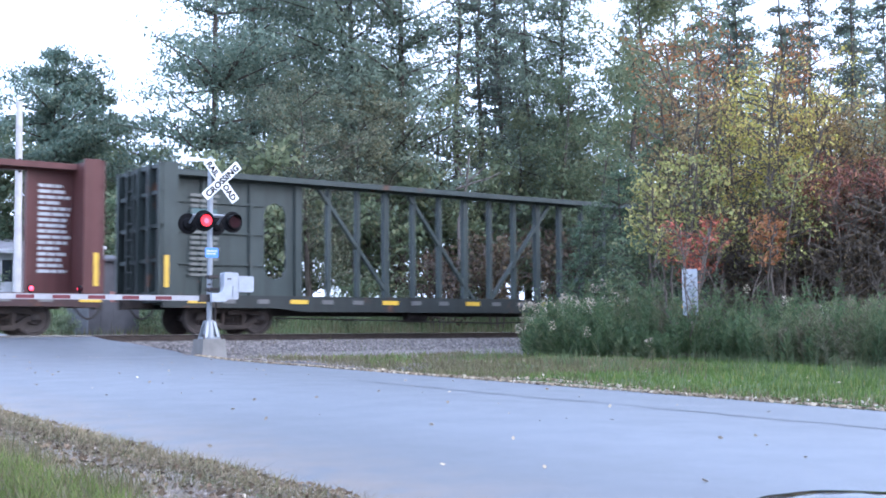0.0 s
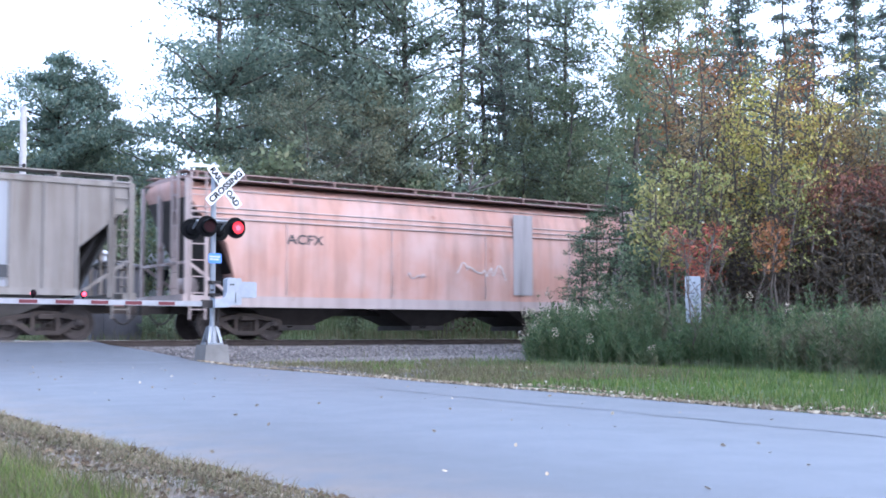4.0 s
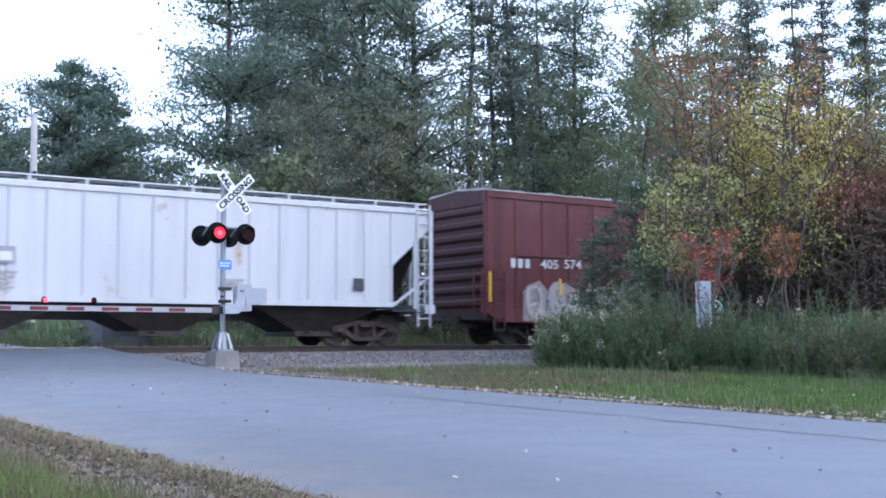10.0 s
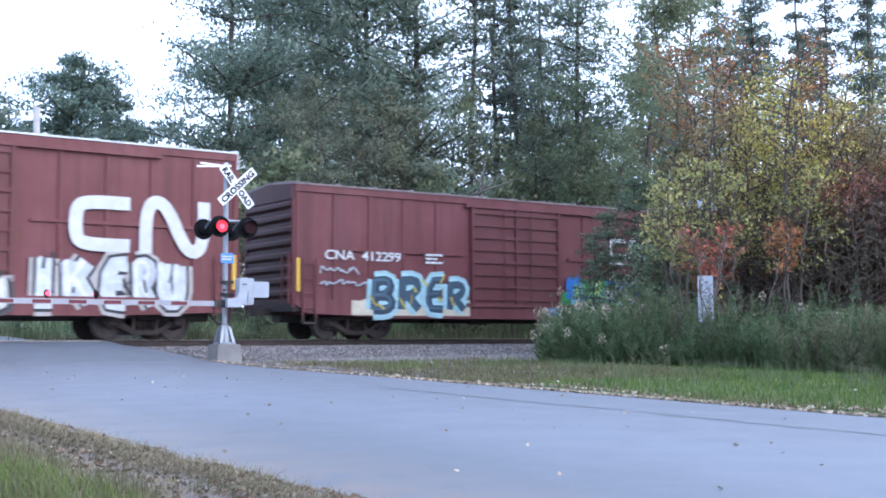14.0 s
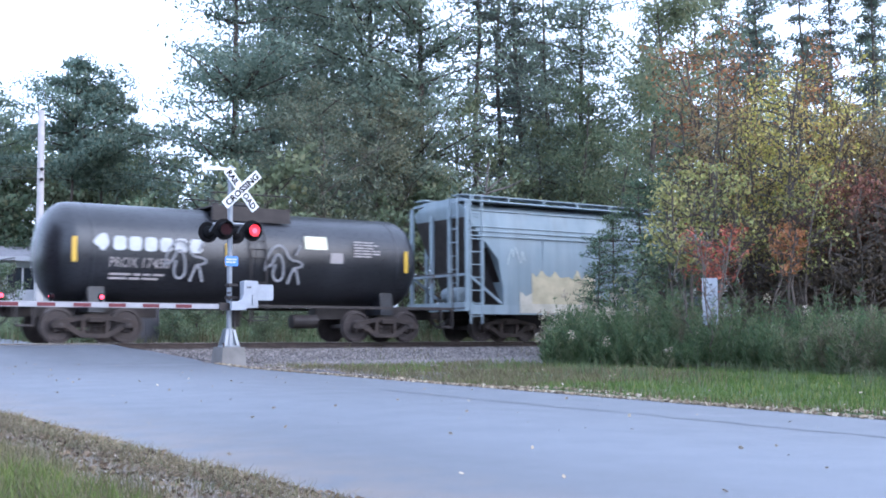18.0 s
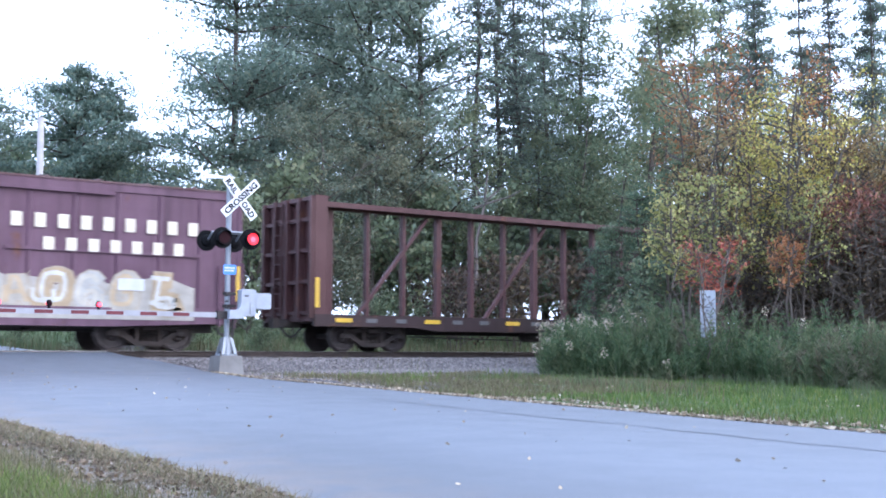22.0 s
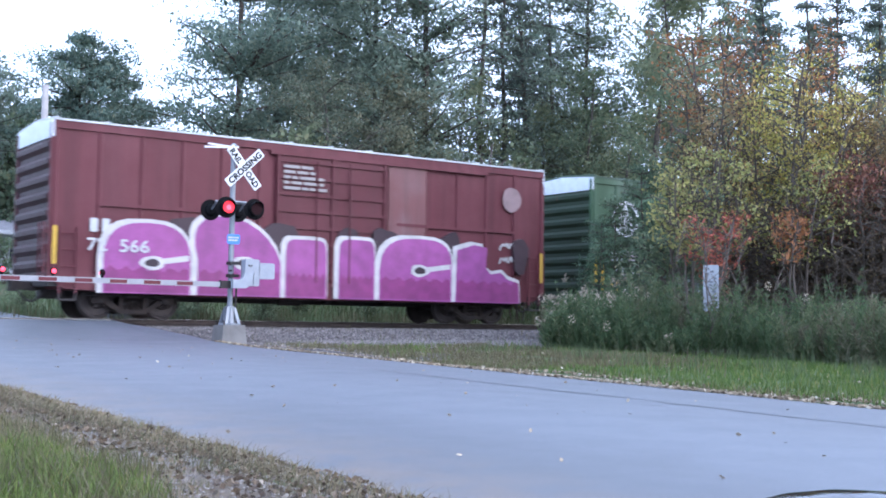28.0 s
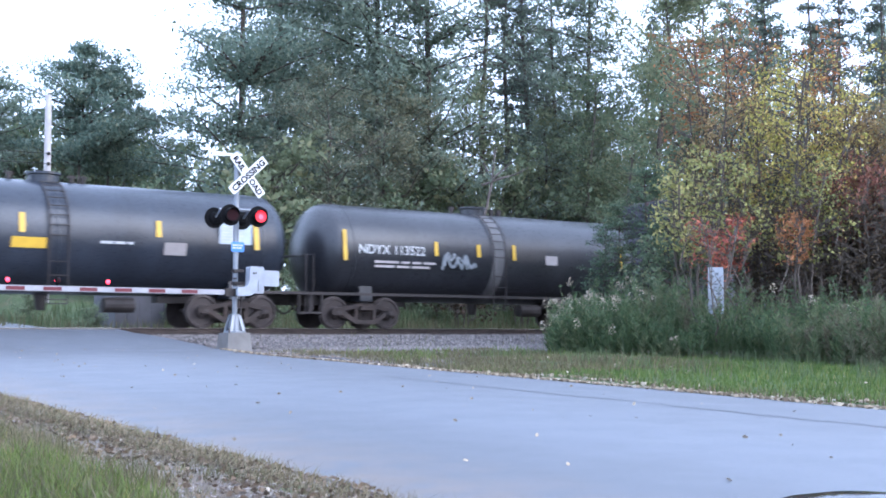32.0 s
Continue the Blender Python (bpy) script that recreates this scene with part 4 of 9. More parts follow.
def centrebeam(s0, s1, top, label, colour, windows, stencil):
    car, h = start_car("centrebeam_flatcar", s0, s1, label, 2.3)
    coat = paint("centrebeam_paint", colour, tuple(1.5 * c + 0.03 for c in colour), 0.18, 0.4, grime=tuple(0.3 * c for c in colour))
    sill_coat = paint("dark_sill_paint", tuple(0.35 * c + 0.012 for c in colour), tuple(0.8 * c + 0.02 for c in colour), 0.25, 0.4, grime=(0.015, 0.012, 0.01))
    side = -1.55
    deck = Shape().box(-h, h, side, -side, 0.86, 1.02)
    part("deck", deck, coat, car)
    for y in (side, -side):
        part("side_sill", Shape().prism([(-h, 0.72), (-h, 1.06), (h, 1.06), (h, 0.72), (h - 3.4, 0.72), (h - 4.2, 0.62), (-h + 4.2, 0.62), (-h + 3.4, 0.72)], "y", y - 0.05, y + 0.05), sill_coat, car, "dark side sill")
    part("centre_sill", Shape().prism([(-h + 0.3, 0.9), (h - 0.3, 0.9), (h - 4, 0.52), (-h + 4, 0.52)], "y", -0.25, 0.25), STEEL_DARK, car)
    part("top_beam", Shape().prism([(-0.42, top - 0.16), (-0.36, top - 0.16), (-0.36, top - 0.06), (-0.06, top - 0.06), (-0.06, top - 0.2), (0.06, top - 0.2), (0.06, top - 0.06), (0.36, top - 0.06), (0.36, top - 0.16),
                                     (0.42, top - 0.16), (0.42, top), (-0.42, top)], "x", -h, h), coat, car)
    # end bulkheads with upright stiffeners
    for e in (-1, 1):
        bk = part("bulkhead", Shape().box(min(e * (h - 0.1), e * (h - 0.22)), max(e * (h - 0.1), e * (h - 0.22)), side, -side, 1.0, top), coat, car, "riveted steel end bulkhead")
        for y in (side + 0.06, -0.75, 0, 0.75, -side - 0.06):
            part("stiffener", Shape().box(min(e * (h + 0.12), e * (h - 0.1)), max(e * (h + 0.12), e * (h - 0.1)), y - 0.06, y + 0.06, 0.95, top - 0.02), coat, bk)
        for z in (1.1, 2.0, 2.9, 3.8, top - 0.08):
            part("stiffener", Shape().box(min(e * (h + 0.05), e * (h - 0.1)), max(e * (h + 0.05), e * (h - 0.1)), side, -side, z - 0.05, z + 0.05), coat, bk)
        part("edge_plate", Shape().box(min(e * h, e * (h - 0.42)), max(e * h, e * (h - 0.42)), side - 0.02, side + 0.02, 1.0, top), coat, bk)
        ladder(car, e * (h + 0.16), 0.4, 1.0, top, coat, 0.42, 0.4, along="y")
        panel(car, "reflector_strip", e * (h - 0.1) - 0.06, e * (h - 0.1) + 0.06, side - 0.03, 1.25, 2.1, YELLOW, "yellow reflective strip")
    # the partition down the middle: plates at both ends, posts and braces between
    for e in (-1, 1):
        plate = (4.9 if e < 0 else 4.4) if windows else 1.35
        a, b = sorted((e * (h - 0.2), e * (h - plate)))
        if windows:
            hole_c = b - 0.78 if e < 0 else a + 0.78
            for x0, x1, z0, z1 in ((a, hole_c - 0.36, 1.0, top - 0.2), (hole_c + 0.36, b, 1.0, top - 0.2), (hole_c - 0.36, hole_c + 0.36, 1.0, 1.6), (hole_c - 0.36, hole_c + 0.36, 3.85, top - 0.2)):
                part("partition_plate", Shape().box(x0, x1, -0.03, 0.03, z0, z1), coat, car)
            for z, sg in ((1.6, 1), (3.85, -1)):
                for q in (-1, 1):
                    part("window_corner", Shape().prism([(hole_c + q * 0.36, z), (hole_c + q * 0.36, z + sg * 0.36), (hole_c + q * 0.25, z + sg * 0.09), (hole_c, z)], "y", -0.03, 0.03), coat, car)
            for k in range(4):
                x = a + 0.1 + (b - a - 0.2) * k / 3
                part("partition_post", Shape().box(x - 0.05, x + 0.05, -0.13, -0.03, 1.0, top - 0.2), coat, car)
            for z in (2.0, 2.9, 3.75):
                if e < 0:
                    part("partition_rib", Shape().box(a, hole_c - 0.4, -0.09, -0.03, z - 0.03, z + 0.03), coat, car)
                else:
                    part("partition_rib", Shape().box(hole_c + 0.4, b, -0.09, -0.03, z - 0.03, z + 0.03), coat, car)
        else:
            part("partition_plate", Shape().box(a, b, -0.03, 0.03, 1.0, top - 0.2), coat, car)
        bars(car, (a + 1.2 if e < 0 else b - 1.75) if windows else a + 0.25, -0.14 if windows else -0.034, 1.6, 0.9, 2.4, 16, stencil, 3 + e, tilt=0)
    first, last = (-h + 4.9, h - 4.4) if windows else (-h + 1.35, h - 1.35)
    n = 13 if windows else 15
    for k in range(n + 1):
        x = first + (last - first) * k / n
        wide = 0.09 if k % 3 == 0 else 0.055
        part("upright", Shape().box(x - wide, x + wide, -0.1, 0.1, 1.0, top - 0.1), coat, car)
    for k in range(4):
        x = first + 0.2 + (last - first - 0.4) * (k + 0.15) / 4
        lean = 2.6 if k > 1 or not windows else -2.6
        x0, x1 = (x, x + lean) if lean > 0 else (x + 2.6, x)
        part("brace", Shape().bar((x0, -0.05, 1.05), (x1, -0.05, top - 0.25), 0.1, 0.14, up=(0, 1, 0)), coat, car)
    k, worn_patch = 0, plain("dirty_grey_sheeting", (0.1, 0.095, 0.095))
    for x in np.arange(-h + 0.7, h - 0.5, 1.03):
        k += 1
        m = YELLOW if k % 3 == 1 else worn_patch
        panel(car, "reflector", x, x + (0.55 if k % 3 == 1 else 0.36), side - 0.052, 0.84, 0.96, m, "yellow reflective patch" if k % 3 == 1 else "dirty grey reflective patch")
    for x in (-3.2, 3.2):
        part("brake_tank", Shape().lathe((x, -0.8, 0.5), (1, 0, 0), [(0, 0.05), (0.05, 0.17), (0.75, 0.17), (0.8, 0.05)], 14), STEEL_DARK, car)
    part("brake_pipe", Shape().tube((-h + 3.5, -1.2, 0.45), (0, -1.2, 0.3), 0.02, n=6).tube((0, -1.2, 0.3), (h - 3.5, -1.2, 0.45), 0.02, n=6), STEEL_DARK, car)
    return car, h, side


def tank_car(t0, t1, top, radius, label, colour, overhang=0.95, platform=True, band=None, jacket=0.02):
    s0, s1 = t0 - overhang, t1 + overhang
    car, h = start_car("tank_car", s0, s1, label, 2.25)
    coat = paint("tank_paint", colour, tuple(min(1, c * 2.2 + 0.02) for c in colour), 0.0, 0.35, 0.32, faded=0.35, grime=(0.012, 0.012, 0.014), gloss=0.5)
    zc = top - radius
    a = (t1 - t0) / 2
    prof = [(-a, 0.05)]
    for k in range(1, 8):
        t = math.pi / 2 * k / 7
        prof.append((-a + 0.75 * (1 - math.cos(t)), radius * math.sin(t)))
    prof += [(-0.06, radius), (-0.05, radius + 0.015), (0.05, radius + 0.015), (0.06, radius)] if not band else [(-0.01, radius), (0.01, radius)]
    prof += [(-x, r) for x, r in prof[7::-1]]
    part("tank", Shape().lathe((0, 0, zc), (1, 0, 0), prof, 48), coat, car, smooth=True)
    if band:
        part("tank_band", Shape().lathe((0, 0, zc), (1, 0, 0), [(-0.22, radius + 0.004), (-0.2, radius + 0.012), (0.2, radius + 0.012), (0.22, radius + 0.004)], 48), band, car, "scuffed grey ring", smooth=True)
    for x in (-a + 1.1, a - 1.1):
        part("jacket_seam", Shape().lathe((x, 0, zc), (1, 0, 0), [(-0.03, radius), (-0.02, radius + 0.012), (0.02, radius + 0.012), (0.03, radius)], 48), coat, car, smooth=True)
    # saddles, stub sills, side rails
    for e in (-1, 1):
        part("bolster_saddle", Shape().prism([(-1.1, 0.8), (1.1, 0.8), (1.0, zc - 0.75), (0.7, zc - radius + 0.15), (-0.7, zc - radius + 0.15), (-1.0, zc - 0.75)], "x", e * (h - 2.25) - 0.22, e * (h - 2.25) + 0.22), coat, car)
        part("stub_sill", Shape().box(min(e * (h - 4.2), e * (h - 0.2)), max(e * (h - 4.2), e * (h - 0.2)), -0.22, 0.22, 0.68, 1.0), STEEL_DARK, car)
        part("end_platform", Shape().box(min(e * (h - 0.9), e * h), max(e * (h - 0.9), e * h), -1.45, 1.45, 0.98, 1.04), STEEL_DARK, car)
        hr = Shape()
        for y in (-1.42, 1.42):
            hr.tube((e * (h - 0.06), y, 0.5), (e * (h - 0.06), y, 2.1), 0.018, n=6)
        hr.tube((e * (h - 0.06), -1.42, 2.1), (e * (h - 0.06), 1.42, 2.1), 0.018, n=6)
        part("end_handrail", hr, STEEL_DARK, car)
        part("step", Shape().box(e * (h - 0.35) - 0.22, e * (h - 0.35) + 0.22, -1.5, -1.38, 0.42, 0.47).box(e * (h - 0.35) - 0.22, e * (h - 0.35) - 0.18, -1.5, -1.4, 0.42, 1.0).box(e * (h - 0.35) + 0.18, e * (h - 0.35) + 0.22, -1.5, -1.4, 0.42, 1.0), STEEL_DARK, car)
    part("side_rail", Shape().box(-h + 0.2, h - 0.2, -1.5, -1.44, 0.96, 1.04).box(-h + 0.2, h - 0.2, 1.44, 1.5, 0.96, 1.04), STEEL_DARK, car)
    # manway, valves, top platform with rails, side ladder
    part("manway", Shape().lathe((0, 0, top - 0.05), (0, 0, 1), [(0, 0.4), (0.2, 0.4), (0.22, 0.46), (0.28, 0.46), (0.3, 0.2)], 16), coat, car)
    if platform:
        part("top_platform", Shape().box(-1.2, 1.2, -1.0, 1.0, top + 0.02, top + 0.06).box(-1.2, 1.2, -1.0, -0.94, top - 0.35, top + 0.06).box(-1.2, 1.2, 0.94, 1.0, top - 0.35, top + 0.06), STEEL_DARK, car)
        rail = Shape()
        for x in (-1.2, -0.4, 0.4, 1.2):
            for y in (-1.0, 1.0):
                rail.tube((x, y, top), (x, y, top + 0.42), 0.018, n=6)
        for y in (-1.0, 1.0):
            rail.tube((-1.2, y, top + 0.42), (1.2, y, top + 0.42), 0.018, n=6)
        part("platform_rail", rail, STEEL_DARK, car)
        part("valve", Shape().tube((-0.75, -0.2, top - 0.05), (-0.75, -0.2, top + 0.22), 0.12, n=10).tube((0.7, 0.2, top - 0.05), (0.7, 0.2, top + 0.18), 0.1, n=10), STEEL_DARK, car)
    else:
        for x in (-0.9, -0.2, 0.7, 1.0):
            part("valve", Shape().tube((x, -0.1, top - 0.08), (x, -0.1, top + 0.2), 0.07, n=8).box(x - 0.1, x + 0.1, -0.14, -0.06, top + 0.12, top + 0.18), STEEL_DARK, car)
    lad = Shape()
    for x in (-0.24, 0.24):
        pts = [(x, -radius * math.sin(t) - 0.08, zc + radius * math.cos(t) + 0.02) for t in np.linspace(0.35, 1.6, 8)] + [(x, -1.5, 0.6)]
        for p, q in zip(pts, pts[1:]):
            lad.tube(p, q, 0.02, n=6)
        if x > 0:
            for p in pts[::1]:
                lad.tube((-0.24, p[1], p[2]), p, 0.015, n=6)
            for z in (1.3, 1.65, 1.0, 0.7):
                lad.tube((-0.24, -1.5, z), (0.24, -1.5, z), 0.015, n=6)
    part("ladder", lad, STEEL_DARK, car)
    part("brake_tank", Shape().lathe((1.4, -0.6, 0.6), (1, 0, 0), [(0, 0.05), (0.05, 0.2), (0.85, 0.2), (0.9, 0.05)], 14), STEEL_DARK, car)
    part("bottom_outlet", Shape().tube((0, 0, zc - radius + 0.05), (0, 0, 0.45), 0.18, 0.12, n=12), STEEL_DARK, car)

    def spot(angle):
        """Where the shell's near side leans by that angle from upright: y, z and the tilt of what lies on it."""
        t = radians(angle)
        return -(radius + jacket) * math.cos(t), zc + (radius + jacket) * math.sin(t), -angle
    return car, a, spot


MAROON, BROWN_RED = (0.155, 0.05, 0.046), (0.19, 0.062, 0.052)


def blocks(car, x0, x1, y, z0, z1, count, material, gaps=(), tilt=0.0, name="name_block", label=""):
    """A company's name as plain upright blocks, one for each letter."""
    pitch = (x1 - x0) / count
    for i in range(count):
        if i not in gaps:
            part(name, Shape().slab(i * pitch + 0.16 * pitch, (i + 1) * pitch - 0.2 * pitch, -0.004, 0, 0, z1 - z0, 0.1 * pitch), material, car, label or "painted block of a company name", at=pose(x0, y, z0, tilt))


def rail_logo(car, x0, x1, z0, z1, y, material):
    """The railway's white mark as plain bent bands."""
    w, h = x1 - x0, z1 - z0
    for band in (((0.42, 0.88), (0.1, 0.88), (0.045, 0.74), (0.045, 0.26), (0.1, 0.12), (0.42, 0.12)),
                 ((0.535, 0.0), (0.535, 0.7), (0.585, 0.98), (0.69, 0.88), (0.82, 0.12), (0.915, 0.02), (0.965, 0.3), (0.965, 1.0))):
        part("logo_band", ribbon(Shape(), [(x0 + w * a, z0 + h * b) for a, b in band], 0.24 * h, y - 0.003, y, 2), material, car, "white painted bent band")


def ring_shape(x, z, r, t, y, n=28):
    s = Shape()
    pts = [(math.cos(math.tau * i / n), math.sin(math.tau * i / n)) for i in range(n)]
    s.add([(x + r * c, y, z + r * q) for c, q in pts] + [(x + (r - t) * c, y, z + (r - t) * q) for c, q in pts], [(i, n + i, n + (i + 1) % n, (i + 1) % n) for i in range(n)])
    return s


# brown centrebeam that leaves at the start
centrebeam(-12.2, 10.64, 4.5, "rust-brown empty centrebeam flatcar with white stencils on its bulkhead", (0.12, 0.042, 0.038), False, WHITE_MARK)
# dark green centrebeam
car, h, y = centrebeam(12.34, 35.13, 4.6, "dark green empty centrebeam flatcar with oval windows in its partition", (0.052, 0.066, 0.062), True, plain("almost_gone_stencil", (0.11, 0.115, 0.105)))
for x in (-9.95, 9.52):
    panel(car, "painted_badge", x, x + 0.75, -0.135, 3.0, 3.55, plain("badge_blue", (0.05, 0.1, 0.105)), "faded blue-green badge")
    part("badge_stroke", Shape().prism([(x + 0.2, 3.05), (x + 0.35, 3.05), (x + 0.6, 3.5), (x + 0.45, 3.5)], "y", -0.155, -0.148), WHITE_MARK, car, "white slanting stroke")

# grey hopper
grey_coat = paint("grey_hopper_paint", (0.31, 0.27, 0.24), (0.42, 0.38, 0.35), 0.22, 0.6, faded=0.5, rust_colour=(0.2, 0.13, 0.09), grime=(0.12, 0.085, 0.06), run=0.2)
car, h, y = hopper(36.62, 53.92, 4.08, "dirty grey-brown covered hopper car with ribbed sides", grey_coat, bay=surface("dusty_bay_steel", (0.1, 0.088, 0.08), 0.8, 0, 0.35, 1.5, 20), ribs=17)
clean = paint("cleaned_panel_paint", (0.41, 0.41, 0.44), (0.5, 0.5, 0.52), 0.0, 0.25)
low = h - 1.5
for k in (2, 12, 13, 14):
    x = -low + 0.05 + (2 * low - 0.1) * k / 17
    panel(car, "clean_panel", x + 0.05, x + (2 * low) / 17 - 0.05, -1.53, 1.32, 3.9, clean, "cleaner pale panel")
tints = [paint("grey_panel_tint", c, (0.42, 0.38, 0.35), 0.15, 0.7, faded=0.4, rust_colour=(0.2, 0.13, 0.09), grime=(0.12, 0.085, 0.06), run=0.2) for c in ((0.26, 0.22, 0.19), (0.36, 0.32, 0.29), (0.3, 0.24, 0.2))]
for k in (0, 1, 4, 5, 7, 8, 10, 15, 16):
    x = -low + 0.05 + (2 * low - 0.1) * k / 17
    panel(car, "stained_panel", x + 0.05, x + (2 * low) / 17 - 0.05, -1.534, 1.32, 3.9, tints[(k * 5) % 3], "stained side panel", 0.006)
words(car, "FU RX", -5.25, -1.615, 2.62, 0.36, DARK_MARK, 1.15)
words(car, "82 90 13", -5.25, -1.615, 2.12, 0.36, DARK_MARK, 1.15)
panel(car, "data_plate", 4.9, 5.4, -1.6, 1.55, 1.85, DARK_MARK, "small dark data plate")

# pink smooth-sided hopper
pink = paint("faded_salmon_paint", (0.66, 0.36, 0.28), (0.72, 0.52, 0.47), 0.12, 0.4, faded=0.7, rust_colour=(0.4, 0.16, 0.09))
car, h, y = hopper(55.2, 72.0, 4.38, "faded salmon-pink covered hopper car with smooth rounded sides", pink, sill=1.2, smooth_sides=True, trim=paint("pale_pink_trim", (0.55, 0.43, 0.4), (0.65, 0.58, 0.56), 0.15, 0.3), roof_mat=paint("rust_roof", (0.32, 0.2, 0.17), (0.5, 0.42, 0.4), 0.3, 0.3))
panel(car, "bare_patch", 2.9, 3.7, -1.615, 1.4, 4.0, paint("bare_grey_patch", (0.5, 0.45, 0.45), (0.6, 0.55, 0.55), 0.1, 0.5), "bare grey streak")
scrawl(car, -1.625, 0.6, 2.6, 1.8, 2.5, (0.7, 0.6, 0.56), 5, 0.05, 5)
words(car, "ACFX", -5.3, -1.63, 2.7, 0.28, DARK_MARK, 1.2)
scrawl(car, -1.63, -1.2, -0.5, 1.75, 2.1, (0.6, 0.5, 0.48), 8, 0.04, 3)

# rusty white hopper
rusty = paint("rusted_white_paint", (0.5, 0.42, 0.33), (0.56, 0.5, 0.42), 0.74, 0.7, rust_colour=(0.27, 0.125, 0.08), faded=0.6, grime=(0.24, 0.13, 0.08), run=0.34)
rust_trim = paint("rusted_trim_paint", (0.52, 0.5, 0.5), (0.55, 0.45, 0.4), 0.35, 0.4)
car, h, y = hopper(73.3, 90.24, 4.26, "white covered hopper car with heavy rust on its ribbed sides", rusty, sill=1.25, trim=rust_trim, roof_mat=rust_trim, ribs=16, posts=rusty)
panel(car, "blue_white_poster", -0.3, 0.36, -1.6, 1.72, 2.72, WHITE_MARK, "white and blue square emblem")
panel(car, "emblem_blue", -0.26, 0.32, -1.613, 1.74, 2.0, plain("emblem_blue", (0.08, 0.28, 0.6)), "blue band")
part("emblem_mark", Shape().prism(blob(-0.18, 0.24, 2.15, 2.62, random.Random(2), 14, 1.2, 0.1), "y", -1.618, -1.612), plain("emblem_blue_pale", (0.25, 0.45, 0.7)), car)
panel(car, "data_plate", 1.5, 2.25, -1.6, 1.4, 1.8, WHITE_MARK, "white data plate")
panel(car, "data_plate", 4.1, 4.55, -1.6, 1.5, 1.88, YELLOW, "yellowed data plate")
blocks(car, -5.4, -4.0, -1.61, 2.55, 2.85, 4, DARK_MARK, (1,))
words(car, "75 299", -5.4, -1.61, 2.1, 0.3, DARK_MARK, 1.2)

# orange-brown hopper with tall faded blocks
orange = paint("faded_orange_paint", (0.36, 0.2, 0.14), (0.52, 0.44, 0.42), 0.3, 0.75, faded=0.9, rust_colour=(0.2, 0.1, 0.06), run=0.15)
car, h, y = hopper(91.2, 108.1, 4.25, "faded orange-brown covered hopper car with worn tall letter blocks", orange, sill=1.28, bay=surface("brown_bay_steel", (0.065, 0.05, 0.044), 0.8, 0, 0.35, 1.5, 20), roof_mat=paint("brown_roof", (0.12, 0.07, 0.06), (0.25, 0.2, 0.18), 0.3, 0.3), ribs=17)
ghost = paint("worn_blue_lettering", (0.19, 0.18, 0.2), (0.42, 0.34, 0.31), 0.3, 0.95, faded=0.95, rust_colour=(0.24, 0.13, 0.08), run=0.15)
whitened = paint("whitened_panel_paint", (0.46, 0.42, 0.43), (0.55, 0.5, 0.5), 0.15, 0.5)
low = h - 1.5
for k in (1, 2, 3):
    x = -low + 0.05 + (2 * low - 0.1) * k / 17
    panel(car, "whitened_panel", x + 0.05, x + (2 * low) / 17 - 0.05, -1.53, 1.35, 4.05, whitened, "whitened panel")
tints = [paint("orange_panel_tint", c, (0.52, 0.44, 0.42), 0.3, 0.75, faded=0.8, rust_colour=(0.2, 0.1, 0.06), run=0.15) for c in ((0.3, 0.17, 0.12), (0.44, 0.32, 0.26), (0.38, 0.2, 0.12), (0.46, 0.4, 0.38))]
for k in (0, 4, 5, 7, 8, 10, 11, 13, 14, 16):
    x = -low + 0.05 + (2 * low - 0.1) * k / 17
    panel(car, "weathered_panel", x + 0.05, x + (2 * low) / 17 - 0.05, -1.534, 1.35, 4.05, tints[(k * 7) % 4], "weathered side panel", 0.006)
for k, x in enumerate((-6.25, -5.2, -4.1, -3.15, -2.1, 0.0, 1.05, 2.05, 2.95, 3.7, 4.55)):
    w = 0.2 if k in (2, 8) else 0.62
    panel(car, "letter_block", x, x + w, -1.602, 2.95, 3.88, ghost, "worn blue letter block", 0.004)
words(car, "30 41", -6.3, -1.61, 2.1, 0.34, plain("stencil_ochre", (0.45, 0.3, 0.1)), 1.3)
panel(car, "pale_square", 6.1, 7.2, -1.6, 2.9, 3.75, plain("cream_patch", (0.5, 0.42, 0.32)), "cream painted square")
lg = Shape()
for cx, cz in ((6.45, 3.45), (6.85, 3.45), (6.65, 3.2)):
    lg.prism(blob(cx - 0.17, cx + 0.17, cz - 0.17, cz + 0.17, random.Random(3), 12, 2), "y", -1.622, -1.612)
part("square_mark", lg, plain("olive_mark", (0.36, 0.32, 0.22)), car)
panel(car, "data_plate", 6.35, 6.95, -1.6, 1.75, 2.5, WHITE_MARK, "white framed data plate")
panel(car, "data_field", 6.42, 6.88, -1.613, 1.82, 2.1, DARK_MARK)
panel(car, "data_field", 6.42, 6.88, -1.613, 2.16, 2.43, DARK_MARK)
for x in (-5.0, -4.0):
    panel(car, "data_plate", x, x + 0.8, -1.6, 1.42, 1.72, WHITE_MARK, "white data plate")

